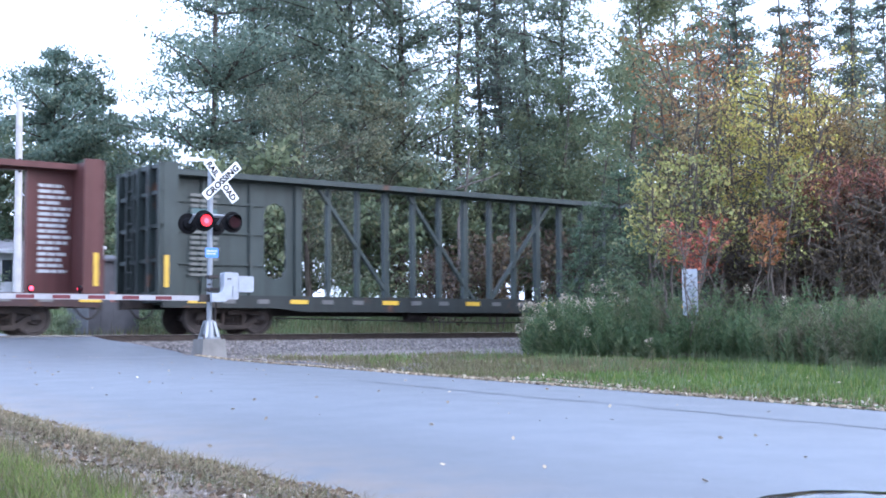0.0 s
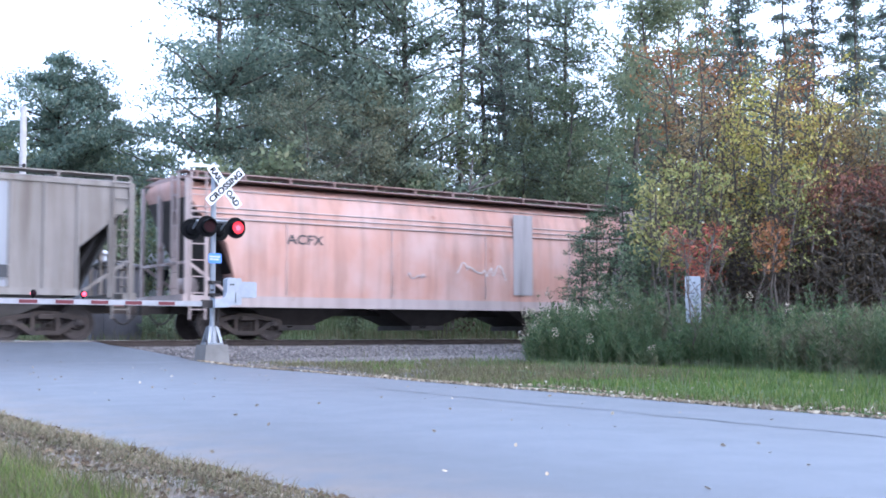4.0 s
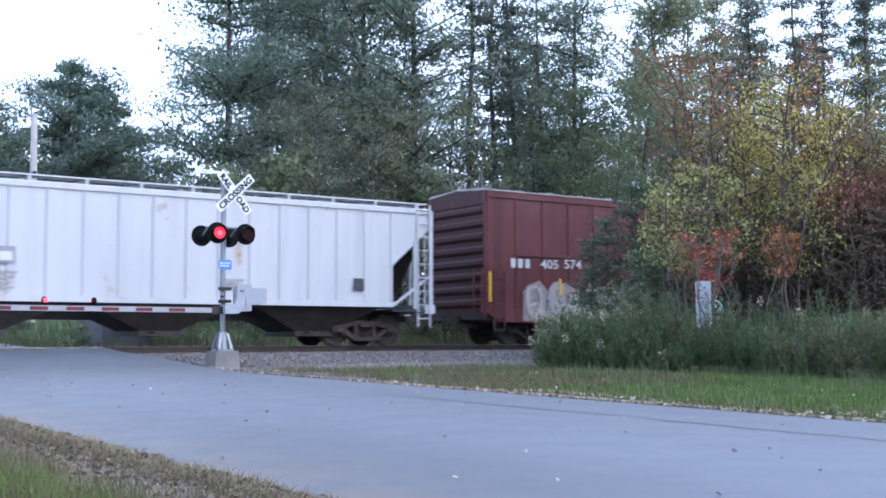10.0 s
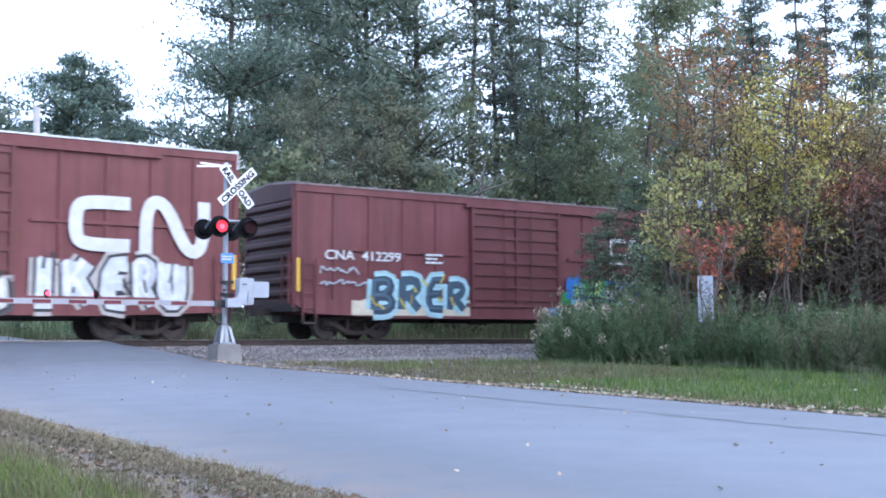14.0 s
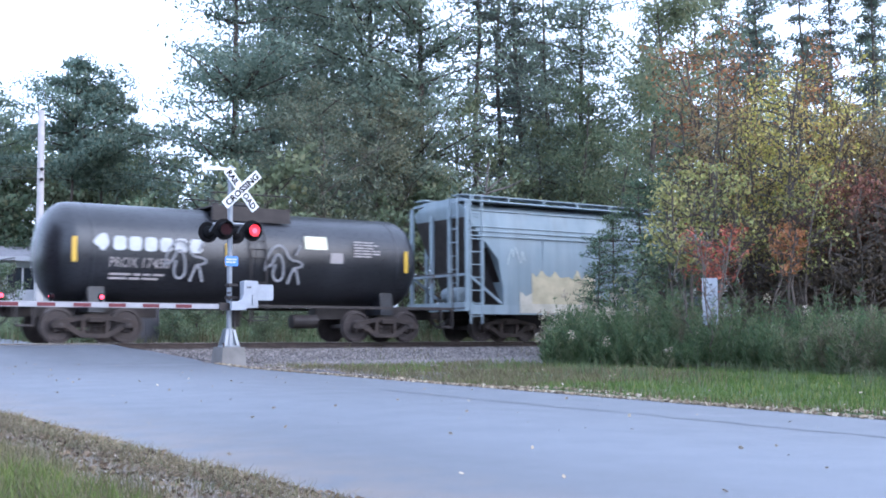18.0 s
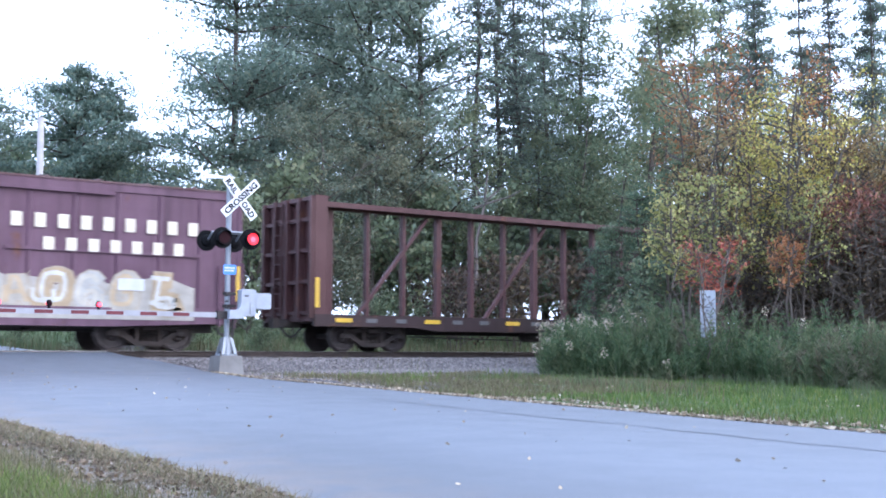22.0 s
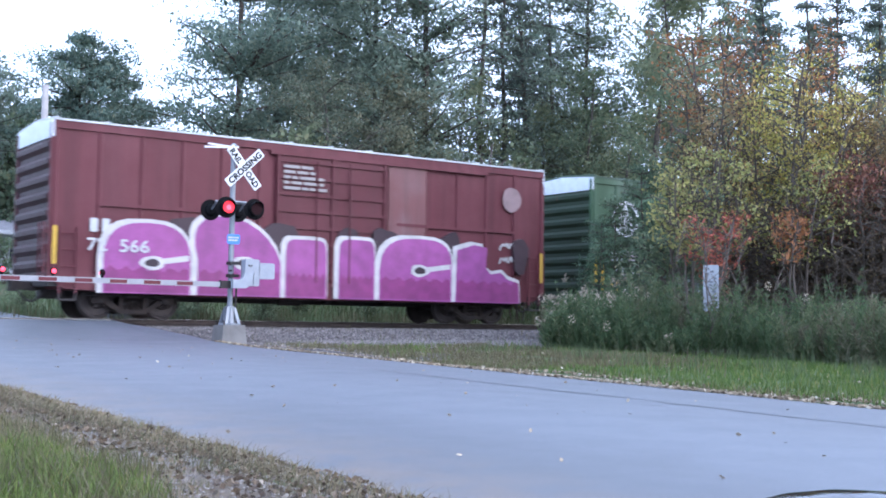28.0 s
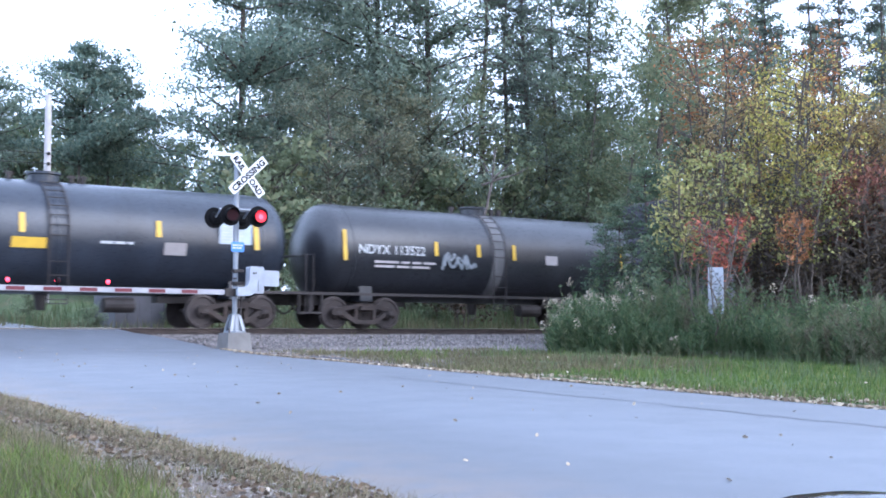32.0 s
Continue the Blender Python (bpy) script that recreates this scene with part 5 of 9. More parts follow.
# white hopper
white = paint("chalky_white_paint", (0.68, 0.68, 0.7), (0.74, 0.72, 0.7), 0.22, 0.25, faded=0.3, rust_colour=(0.5, 0.36, 0.25), grime=(0.35, 0.32, 0.3))
car, h, y = hopper(109.7, 126.65, 4.1, "chalky white covered hopper car with faint rust stains", white, sill=1.25, ribs=15)
for k, x in enumerate((-6.2, -5.3, -4.55)):
    panel(car, "stencil_plate", x, x + 0.55, -1.6, 2.05, 2.72 - 0.25 * (k == 2), plain("stencil_grey", (0.22, 0.22, 0.24)), "grey stencil plate")
    panel(car, "stencil_field", x + 0.08, x + 0.47, -1.613, 2.12, 2.34, WHITE_MARK)
    bars(car, x, -1.605, 1.4, 0.6, 0.5, 4, DULL_MARK, k)
panel(car, "rust_plate", -7.0, -6.5, -1.6, 1.6, 1.85, plain("rust_tag", (0.3, 0.15, 0.08)), "rust-brown tag")
bars(car, 1.4, -1.605, 1.55, 0.9, 0.3, 3, DULL_MARK, 9)
panel(car, "rust_plate", 5.6, 5.95, -1.6, 1.6, 1.95, DARK_MARK, "dark tag")
for a, b in ((-1.9, 0.6), (0.9, 2.4), (2.7, 3.9)):
    panel(car, "rust_stain", a, b, -1.534, 3.35, 3.7, paint("stained_white", (0.55, 0.5, 0.45), (0.6, 0.55, 0.5), 0.55, 0.5, rust_colour=(0.42, 0.26, 0.14)), "rust-stained patch", 0.004)

# maroon boxcar with pale blue graffiti
car, h, y = boxcar(128.68, 144.5, 4.88, MAROON, "maroon boxcar with pale blue and grey graffiti along its foot", door=(-1.42, 2.8), rust=0.12, end_top=None, roof=surface("dull_roof_steel", (0.3, 0.27, 0.27), 0.6, 0.2))
blocks(car, -7.03, -6.15, y, 2.45, 2.75, 3, WHITE_MARK)
words(car, "405", -5.75, y - 0.004, 2.47, 0.3, WHITE_MARK, 1.25)
words(car, "574", -4.75, y - 0.004, 2.5, 0.3, WHITE_MARK, 1.25)
bars(car, -1.1, y - 0.08, 2.75, 0.9, 0.55, 5, WHITE_MARK, 1)
bars(car, 0.25, y - 0.08, 2.75, 0.9, 0.35, 3, WHITE_MARK, 2)
bars(car, -0.1, y - 0.08, 1.9, 0.4, 0.3, 2, WHITE_MARK, 3)
smear(car, y, -6.5, -1.55, 0.75, 2.1, (0.42, 0.32, 0.32), 20)
graffiti(car, y - 0.004, [(-6.4 + 0.8 * i, -5.5 + 0.8 * i, 0.8, 1.95 + 0.1 * (i % 2)) for i in range(6)], [(0.42, 0.4, 0.36), (0.5, 0.42, 0.42), (0.34, 0.36, 0.36)], (0.22, 0.19, 0.2), 21, edge=0.03, bold=0.3)
panel(car, "data_plate", -4.1, -3.35, y - 0.02, 1.35, 1.75, DARK_MARK, "dark lettered data plate")
smear(car, y, 6.3, 7.45, 1.6, 2.95, (0.52, 0.24, 0.14), 23, "orange_cloud", "sprayed orange cloud")
smear(car, y - 0.001, 1.55, 7.1, 0.75, 1.9, (0.5, 0.4, 0.35), 24)
graffiti(car, y - 0.004, [(1.65, 2.85, 0.75, 2.0), (2.8, 3.8, 0.8, 1.95), (3.7, 4.75, 0.75, 1.9), (4.7, 5.7, 0.8, 1.95), (5.6, 6.5, 0.75, 2.0), (6.4, 7.3, 0.85, 2.35)], [(0.42, 0.62, 0.66), (0.5, 0.68, 0.68), (0.5, 0.6, 0.54)], (0.03, 0.04, 0.05), 22, halo=(0.52, 0.4, 0.34), edge=0.075, bold=0.42, block=(0.04, 0.05, 0.06))
for x in (-4.95, -2.85, 2.2, 4.4):
    panel(car, "reflector_strip", x - 0.05, x + 0.05, y - 0.03, 1.6, 2.15, YELLOW, "yellow reflective strip")

# maroon boxcar with white marks and black-and-white graffiti
car, h, y = boxcar(146.8, 162.4, 5.07, BROWN_RED, "brown-red boxcar with large white marks and black-and-white graffiti", door=(-1.8, 3.65), rust=0.08, streak=0.22, roof=GALVANISED, end_top=GALVANISED)
for z0, gaps in ((3.3, (3, 7)), (2.88, (3, 7))):
    blocks(car, -7.05, -4.1, y, z0, z0 + 0.36, 10, WHITE_MARK, gaps)
panel(car, "patched_field", -6.95, -6.0, y + 0.004, 2.25, 2.62, plain("pale_red_patch", (0.28, 0.14, 0.13)), "paler patched field")
blocks(car, -6.75, -6.1, y - 0.01, 2.3, 2.58, 3, DULL_MARK)
words(car, "406", -5.85, y - 0.004, 2.33, 0.3, WHITE_MARK, 1.35)
words(car, "398", -4.75, y - 0.004, 2.38, 0.3, WHITE_MARK, 1.35)
rail_logo(car, 3.2, 6.95, 2.25, 3.68, y - 0.012, WHITE_MARK)
scrawl(car, y - 0.08, -1.05, 0.1, 4.25, 4.6, (0.42, 0.38, 0.46), 35, 0.06, 5)
scrawl(car, y - 0.08, -0.95, 0.0, 3.85, 4.2, (0.42, 0.38, 0.46), 36, 0.06, 5)
for x, z, w, hh in ((-1.6, 3.0, 0.55, 0.55), (-0.95, 3.05, 0.75, 0.4), (0.2, 3.05, 0.7, 0.35), (-1.6, 2.55, 0.5, 0.25), (-0.95, 2.5, 0.9, 0.4), (0.2, 2.5, 0.8, 0.3)):
    bars(car, x, y - 0.082, z, w, hh, 4, WHITE_MARK, int(x * 10 + z * 100))
smear(car, y, -7.5, -2.2, 0.72, 1.7, (0.5, 0.46, 0.52), 30)
graffiti(car, y - 0.004, [(-7.5, -6.4, 0.75, 1.6), (-6.6, -5.6, 0.8, 2.05), (-5.75, -4.8, 0.8, 2.0), (-4.9, -3.8, 0.8, 2.15), (-4.0, -3.0, 0.75, 2.2), (-3.1, -2.15, 0.72, 1.6)], [(0.46, 0.66, 0.74), (0.58, 0.68, 0.78), (0.52, 0.56, 0.72)], (0.02, 0.025, 0.035), 31, halo=(0.52, 0.42, 0.46), edge=0.075, bold=0.4, block=(0.03, 0.04, 0.07))
for x in (-6.55, -5.35):
    panel(car, "data_plate", x, x + 0.8, y - 0.03, 1.55, 1.95, DARK_MARK, "black stencilled data plate")
    bars(car, x + 0.1, y - 0.046, 1.6, 0.55, 0.3, 3, DULL_MARK, int(x * 10))
smear(car, y - 0.078, -1.8, 1.85, 0.72, 1.75, (0.42, 0.38, 0.36), 34)
graffiti(car, y - 0.082, [(-1.75, -0.85, 0.75, 2.15), (-0.85, 0.15, 0.8, 2.15), (0.15, 1.2, 0.75, 2.2), (1.15, 1.8, 0.72, 1.7)], [(0.66, 0.66, 0.6), (0.6, 0.58, 0.54)], (0.02, 0.02, 0.02), 32, edge=0.085, bold=0.36, block=(0.06, 0.05, 0.05))
graffiti(car, y - 0.004, [(2.15, 3.05, 0.7, 2.2), (3.0, 4.0, 0.72, 2.15), (3.95, 4.9, 0.72, 2.2), (4.85, 5.6, 0.75, 2.2), (5.5, 6.4, 0.72, 2.15)], [(0.68, 0.7, 0.72), (0.6, 0.63, 0.66)], (0.02, 0.022, 0.025), 33, halo=(0.5, 0.46, 0.42), edge=0.08, bold=0.42, pool=("stem", "fork", "E", "R", "hook"))
panel(car, "reflector_strip", -3.9, -3.78, y - 0.03, 1.2, 1.75, YELLOW, "yellow reflective strip")

# lower brown boxcar with blue and green graffiti
car, h, y = boxcar(164.2, 179.86, 4.4, (0.17, 0.055, 0.05), "brown-red boxcar of lower height with blue and green graffiti", door=(-1.7, 3.6), rust=0.1)
words(car, "CNA", -6.9, y - 0.004, 2.3, 0.28, WHITE_MARK, 1.2)
words(car, "4122", -5.65, y - 0.004, 2.3, 0.28, WHITE_MARK, 1.2)
words(car, "99", -4.75, y - 0.004, 2.3, 0.28, WHITE_MARK, 1.2)
rail_logo(car, 4.1, 6.0, 2.72, 3.42, y - 0.012, WHITE_MARK)
bars(car, 4.1, y - 0.004, 2.45, 1.9, 0.16, 1, WHITE_MARK, 4)
bars(car, -3.4, y - 0.004, 2.25, 0.7, 0.35, 3, WHITE_MARK, 6)
scrawl(car, y, -7.05, -5.75, 1.85, 2.15, (0.42, 0.46, 0.5), 41, 0.045, 6)
scrawl(car, y, -7.05, -5.5, 1.5, 1.8, (0.42, 0.46, 0.5), 44, 0.045, 6)
smear(car, y, -6.0, -1.75, 0.7, 1.25, (0.62, 0.56, 0.42), 45)
graffiti(car, y - 0.004, [(-5.45, -4.45, 0.72, 1.95), (-4.5, -3.5, 0.72, 1.88), (-3.5, -2.65, 0.72, 1.9), (-2.7, -1.85, 0.74, 1.75)], [(0.018, 0.04, 0.075), (0.03, 0.08, 0.12)], (0.42, 0.66, 0.72), 42, halo=(0.38, 0.56, 0.6), edge=0.07, bold=0.28, pool=("B", "R", "E", "R"), marks=(0.5, 0.4, 0.06))
for x0, x1, z0, z1, c in ((1.4, 2.1, 0.75, 1.5, (0.03, 0.16, 0.55)), (1.95, 2.8, 0.7, 1.6, (0.04, 0.3, 0.07)), (2.2, 2.9, 1.3, 2.15, (0.03, 0.2, 0.62)), (2.8, 4.0, 0.75, 2.1, (0.05, 0.36, 0.1)), (3.3, 3.75, 1.2, 2.15, (0.4, 0.62, 0.2)),
                         (4.0, 4.9, 0.75, 2.1, (0.03, 0.17, 0.55)), (4.4, 5.2, 0.75, 1.5, (0.1, 0.42, 0.1)), (5.1, 6.1, 0.8, 2.1, (0.03, 0.2, 0.6)), (5.9, 7.0, 0.8, 2.15, (0.2, 0.5, 0.12))):
    smear(car, y - 0.0008 * (x0 + x1), x0, x1, z0, z1, c, int(x0 * 31), "graffiti_block", "flat sprayed block of colour")
graffiti(car, y - 0.02, [(2.3, 3.4, 0.75, 2.05), (3.7, 4.7, 0.75, 2.05), (5.0, 6.0, 0.8, 2.05)], [(0.34, 0.58, 0.16), (0.06, 0.26, 0.6)], (0.03, 0.2, 0.3), 43, edge=0.03, bold=0.22)

# red-brown boxcar with grey-green graffiti
car, h, y = boxcar(181.6, 197.55, 5.07, (0.21, 0.06, 0.047), "bright brick-red boxcar with grey-green and cream graffiti", door=(-1.78, 3.6), rust=0.1, end_top=GALVANISED)
for z0 in (3.3, 2.9, 2.35):
    blocks(car, -6.9, -4.8, y, z0, z0 + 0.28, 8, DULL_MARK, (2, 5))
rail_logo(car, 3.12, 6.9, 2.15, 3.6, y - 0.012, plain("pinkish_white_paint", (0.62, 0.52, 0.5)))
for k, c in enumerate(((0.62, 0.4, 0.22), (0.5, 0.46, 0.66), (0.56, 0.54, 0.7), (0.66, 0.4, 0.52), (0.62, 0.42, 0.5), (0.5, 0.52, 0.4))):
    smear(car, y - 0.001 * (k % 2), -7.8 + 0.45 * k, -7.3 + 0.45 * k, 0.8, 2.3, c, 50 + k, "graffiti_block", "upright pastel spray stripe")
smear(car, y - 0.002, -5.3, -2.3, 0.75, 2.1, (0.56, 0.5, 0.38), 57)
graffiti(car, y - 0.006, [(-5.3, -4.3, 0.75, 2.2), (-4.4, -3.4, 0.75, 2.3), (-3.5, -2.5, 0.75, 2.1)], [(0.6, 0.54, 0.4), (0.5, 0.52, 0.4)], (0.06, 0.05, 0.04), 52, edge=0.035, bold=0.4)
graffiti(car, y - 0.084, [(-1.5, -0.6, 0.75, 2.2), (-0.5, 0.5, 0.75, 2.1), (0.5, 1.5, 0.75, 1.9)], [(0.36, 0.33, 0.26), (0.5, 0.46, 0.36)], (0.1, 0.07, 0.055), 54, edge=0.05, bold=0.26)
smear(car, y, 1.9, 7.7, 0.75, 1.9, (0.42, 0.5, 0.48), 56)
graffiti(car, y - 0.004, [(1.9, 3.3, 0.75, 2.3), (3.1, 4.3, 0.75, 2.15), (4.1, 5.4, 0.75, 2.2), (5.2, 6.5, 0.75, 2.1), (6.4, 7.7, 0.75, 2.0)], [(0.1, 0.15, 0.145), (0.13, 0.19, 0.18)], (0.46, 0.54, 0.52), 53, edge=0.045, bold=0.5)
panel(car, "data_plate", 6.15, 6.75, y - 0.03, 1.3, 1.65, WHITE_MARK, "white framed data plate")
for x in (-7.6, -3.6, -1.2, 2.3, 5.0):
    panel(car, "reflector_strip", x - 0.05, x + 0.05, y - 0.03, 1.2, 1.75, YELLOW, "yellow reflective strip")

BLACK_TANK = (0.022, 0.023, 0.028)
CREAM = plain("cream_placard", (0.65, 0.62, 0.45))


def maker_blocks(car, x, y, z, tilt):
    """The lessor's white mark: a small leafy shape and a row of blocks."""
    part("logo_shape", Shape().prism(blob(0, 0.42, 0.02, 0.5, random.Random(6), 14, 1.3, 0.12), "y", -0.004, 0), WHITE_MARK, car, "white leaf-like mark", at=pose(x, y, z, tilt))
    for i in range(6):
        part("logo_block", Shape().slab(0.5 + i * 0.42, 0.5 + i * 0.42 + 0.35, -0.004, 0, 0.05, 0.42, 0.07), WHITE_MARK, car, "white block of a company name", at=pose(x, y, z, tilt))


# first black tank car
car, a, spot = tank_car(199.7, 211.12, 3.72, 1.36, "black tank car with a white maker's mark and grey scrawls", BLACK_TANK)
y, z, tl = spot(-0.5)
maker_blocks(car, -4.6, y, z, tl)
y, z, tl = spot(-16.5)
words(car, "PROX", -4.2, y - 0.01, z, 0.27, DULL_MARK, 0.78, tl)
words(car, "17458", -3.36, y - 0.01, z, 0.27, DULL_MARK, 0.88, tl)
bars(car, -4.2, y, z - 0.35, 1.5, 0.22, 2, DULL_MARK, 2, tilt=tl)
for x in (-2.72, 0.2):
    y, z, tl = spot(-18)
    g = Shape()
    for line in (((0, 0.25), (0.05, 0.65), (0.3, 1.0), (0.6, 0.95), (0.75, 0.58), (1.1, 0.55), (1.22, 0.42), (0.85, 0.33)), ((0.02, 0.36), (0.2, 0.4), (0.36, 0.78), (0.55, 0.62), (0.6, 0.1), (0.4, -0.06), (0.24, 0.12), (0.32, 0.45)),
                 ((0.72, -0.1), (0.86, 0.3), (0.98, 0.34), (1.08, -0.1)), ((0.95, 0.72), (1.02, 0.86), (1.08, 1.0))):
        ribbon(g, line, 0.065, -0.034, -0.028, 2)
    part("scrawl", g, spray((0.3, 0.3, 0.32)), car, "grey sprayed scrawl", at=pose(x, y - 0.03, z - 0.2, tl * 0.3))
y, z, tl = spot(12)
part("placard", Shape().slab(0, 0.72, -0.006, 0, 0, 0.38, 0.01), CREAM, car, "cream placard", at=pose(1.5, y, z, tl))
part("placard", Shape().slab(0, 0.42, -0.006, 0, 0, 0.3, 0.01), DULL_MARK, car, "grey data frame", at=pose(2.3, spot(-4)[0], spot(-4)[1], spot(-4)[2]))
bars(car, 3.1, spot(4)[0], spot(4)[1], 0.95, 0.5, 6, DULL_MARK, 3, tilt=spot(4)[2])
for x in (-5.1, -0.9, 4.9):
    y, z, tl = spot(0)
    part("reflector_strip", Shape().slab(-0.06, 0.06, -0.012, 0, -0.3, 0.35, 0.01), YELLOW, car, "yellow reflective strip", at=pose(x, y, z, tl))

# blue-grey smooth hopper
blue = paint("blue_grey_paint", (0.32, 0.39, 0.43), (0.46, 0.5, 0.5), 0.03, 0.25, faded=0.4)
car, h, y = hopper(212.35, 229.42, 4.4, "pale blue rounded covered hopper car with graffiti along its foot", blue, sill=1.15, smooth_sides=True, trim=paint("blue_trim", (0.34, 0.41, 0.45), (0.5, 0.53, 0.55), 0.06, 0.3))
yy = -1.632
smear(car, yy, -6.4, -2.9, 0.9, 1.6, (0.68, 0.62, 0.5), 60)
smear(car, yy - 0.003, -5.9, -3.2, 1.2, 2.35, (0.68, 0.58, 0.38), 64)
scrawl(car, yy, -6.9, -6.2, 2.3, 3.3, (0.56, 0.62, 0.64), 65, 0.05, 3)
smear(car, yy, -2.4, 6.0, 0.95, 1.75, (0.56, 0.57, 0.52), 66)
graffiti(car, yy - 0.004, [(-2.6, -1.5, 1.0, 2.1), (-1.7, -0.6, 1.0, 2.3), (-0.7, 0.4, 0.95, 2.35), (0.3, 1.3, 1.0, 2.3), (1.2, 2.1, 1.0, 2.2)], [(0.5, 0.49, 0.42), (0.42, 0.46, 0.46)], (0.5, 0.5, 0.48), 62, edge=0.03, bold=0.42, marks=(0.03, 0.04, 0.1), block=(0.03, 0.04, 0.1))
for k, (x, z, dx, dz, w) in enumerate(((-2.3, 1.4, 0.7, 0.55, 0.22), (-1.5, 1.0, 0.25, 1.2, 0.3), (-0.9, 1.1, -0.1, 1.0, 0.24), (-0.2, 1.7, 0.35, 0.5, 0.2), (0.5, 1.5, -0.15, 0.6, 0.2), (0.9, 1.35, 0.8, 0.1, 0.2), (1.6, 1.2, 0.4, 0.6, 0.18), (-0.6, 1.0, 0.9, 0.12, 0.14))):
    part("graffiti_patch", ribbon(Shape(), [(x, z), (x + 0.4 * dx, z + 0.6 * dz), (x + dx, z + dz)], w, yy - 0.03 - 0.0004 * k, yy, 1), spray(((0.03, 0.035, 0.08), (0.05, 0.09, 0.2))[k % 2]), car, "dark navy sprayed patch")
graffiti(car, yy - 0.004, [(2.2, 3.2, 1.0, 2.15), (3.1, 4.1, 1.0, 2.2), (4.0, 5.0, 1.0, 2.2), (4.9, 5.9, 1.0, 2.15)], [(0.035, 0.035, 0.04), (0.06, 0.06, 0.065)], (0.5, 0.53, 0.54), 63, edge=0.04, bold=0.5, marks=(0.4, 0.42, 0.42), pool=("curl", "ring", "ring", "R"))

# maroon boxcar with cream letter blocks
car, h, y = boxcar(231.37, 247.24, 4.28, (0.15, 0.082, 0.1), "faded maroon boxcar with cream letter blocks and a shield outline", door=(-1.66, 2.95), rust=0.18, faded=0.4, roof=paint("maroon_roof", (0.14, 0.06, 0.06), (0.4, 0.35, 0.35), 0.3, 0.3))
cream = plain("cream_letter_paint", (0.6, 0.52, 0.4))
for i, x in enumerate(np.linspace(1.8, 6.4, 9)):
    panel(car, "letter_block", x, x + 0.26, y, 3.05, 3.4, cream, "cream letter block", 0.004)
for i, x in enumerate(np.linspace(2.6, 6.0, 7)):
    panel(car, "letter_block", x, x + 0.26, y, 2.5, 2.82, cream, "cream letter block", 0.004)
sh = Shape()
pts = [(-5.75, 3.85), (-5.45, 3.95), (-5.05, 3.85), (-4.65, 3.95), (-4.35, 3.85), (-4.4, 3.3), (-4.3, 2.9), (-4.6, 2.65), (-5.05, 2.5), (-5.5, 2.65), (-5.8, 2.9), (-5.7, 3.3)]
for p, q in zip(pts, pts[1:] + pts[:1]):
    d = Vector((q[0] - p[0], q[1] - p[1])).normalized() * 0.03
    sh.prism([(p[0] - d.y, p[1] + d.x), (p[0] + d.y, p[1] - d.x), (q[0] + d.y, q[1] - d.x), (q[0] - d.y, q[1] + d.x)], "y", y - 0.004, y)
part("shield_outline", sh, cream, car, "cream outline of a shield")
bars(car, -5.5, y - 0.004, 2.9, 0.9, 0.7, 3, DULL_MARK, 7)
words(car, "WC", -7.02, y - 0.004, 2.15, 0.28, cream, 1.25)
words(car, "275  68", -7.02, y - 0.004, 1.72, 0.28, cream, 1.25)
bars(car, -1.3, y - 0.08, 2.85, 1.1, 0.4, 3, WHITE_MARK, 8)
smear(car, y, -5.9, -1.9, 0.8, 1.9, (0.2, 0.12, 0.1), 73)
for k in range(9):
    smear(car, y - 0.003 - 0.0004 * k, -5.7 + 0.42 * k, -5.2 + 0.42 * k, 1.0 + 0.12 * (k % 3), 1.6 + 0.14 * (k % 4), ((0.42, 0.26, 0.1), (0.36, 0.2, 0.2), (0.16, 0.09, 0.07), (0.5, 0.38, 0.26))[k % 4], 700 + k)
smear(car, y, 1.45, 6.6, 0.8, 1.95, (0.46, 0.42, 0.36), 74)
graffiti(car, y - 0.004, [(1.6, 2.5, 0.95, 2.1), (2.4, 3.4, 1.0, 2.1), (3.3, 4.2, 0.95, 2.05), (4.2, 5.1, 0.95, 2.1), (5.1, 6.1, 0.9, 2.05)], [(0.48, 0.43, 0.35), (0.46, 0.34, 0.2), (0.5, 0.48, 0.43)], (0.45, 0.36, 0.26), 72, edge=0.03, bold=0.4)
panel(car, "data_plate", 4.5, 5.2, y - 0.03, 1.55, 1.85, WHITE_MARK, "white framed data plate")
for x in (-7.2, -3.2):
    panel(car, "reflector_strip", x - 0.05, x + 0.05, y - 0.03, 1.3, 2.0, YELLOW, "yellow reflective strip")

# brown centrebeam
centrebeam(249.54, 272.2, 4.47, "rust-brown empty centrebeam flatcar with diagonal braces and yellow reflectors", (0.1, 0.042, 0.04), False, WHITE_MARK)

# second black tank car
car, a, spot = tank_car(274.4, 285.45, 3.7, 1.38, "dark blue-black tank car with a white maker's mark", (0.05, 0.058, 0.08), platform=False)
y, z, tl = spot(-0.5)
maker_blocks(car, -4.55, y, z, tl)
y, z, tl = spot(-16.5)
words(car, "PROX", -4.22, y - 0.01, z, 0.28, WHITE_MARK, 0.86, tl)
words(car, "16240", -3.24, y - 0.01, z, 0.28, WHITE_MARK, 1.0, tl)
bars(car, -4.2, y - 0.01, z - 0.4, 1.7, 0.28, 3, DULL_MARK, 2, tilt=tl)
y, z, tl = spot(4)
part("placard", Shape().slab(0, 0.75, -0.006, 0, 0, 0.4, 0.01), YELLOW, car, "yellow placard", at=pose(2.05, y, z, tl))
bars(car, 2.9, y, z, 1.1, 0.5, 6, WHITE_MARK, 3, tilt=tl)
bars(car, 0.8, spot(40)[0], spot(40)[1], 0.6, 0.15, 2, WHITE_MARK, 4, tilt=spot(40)[2])
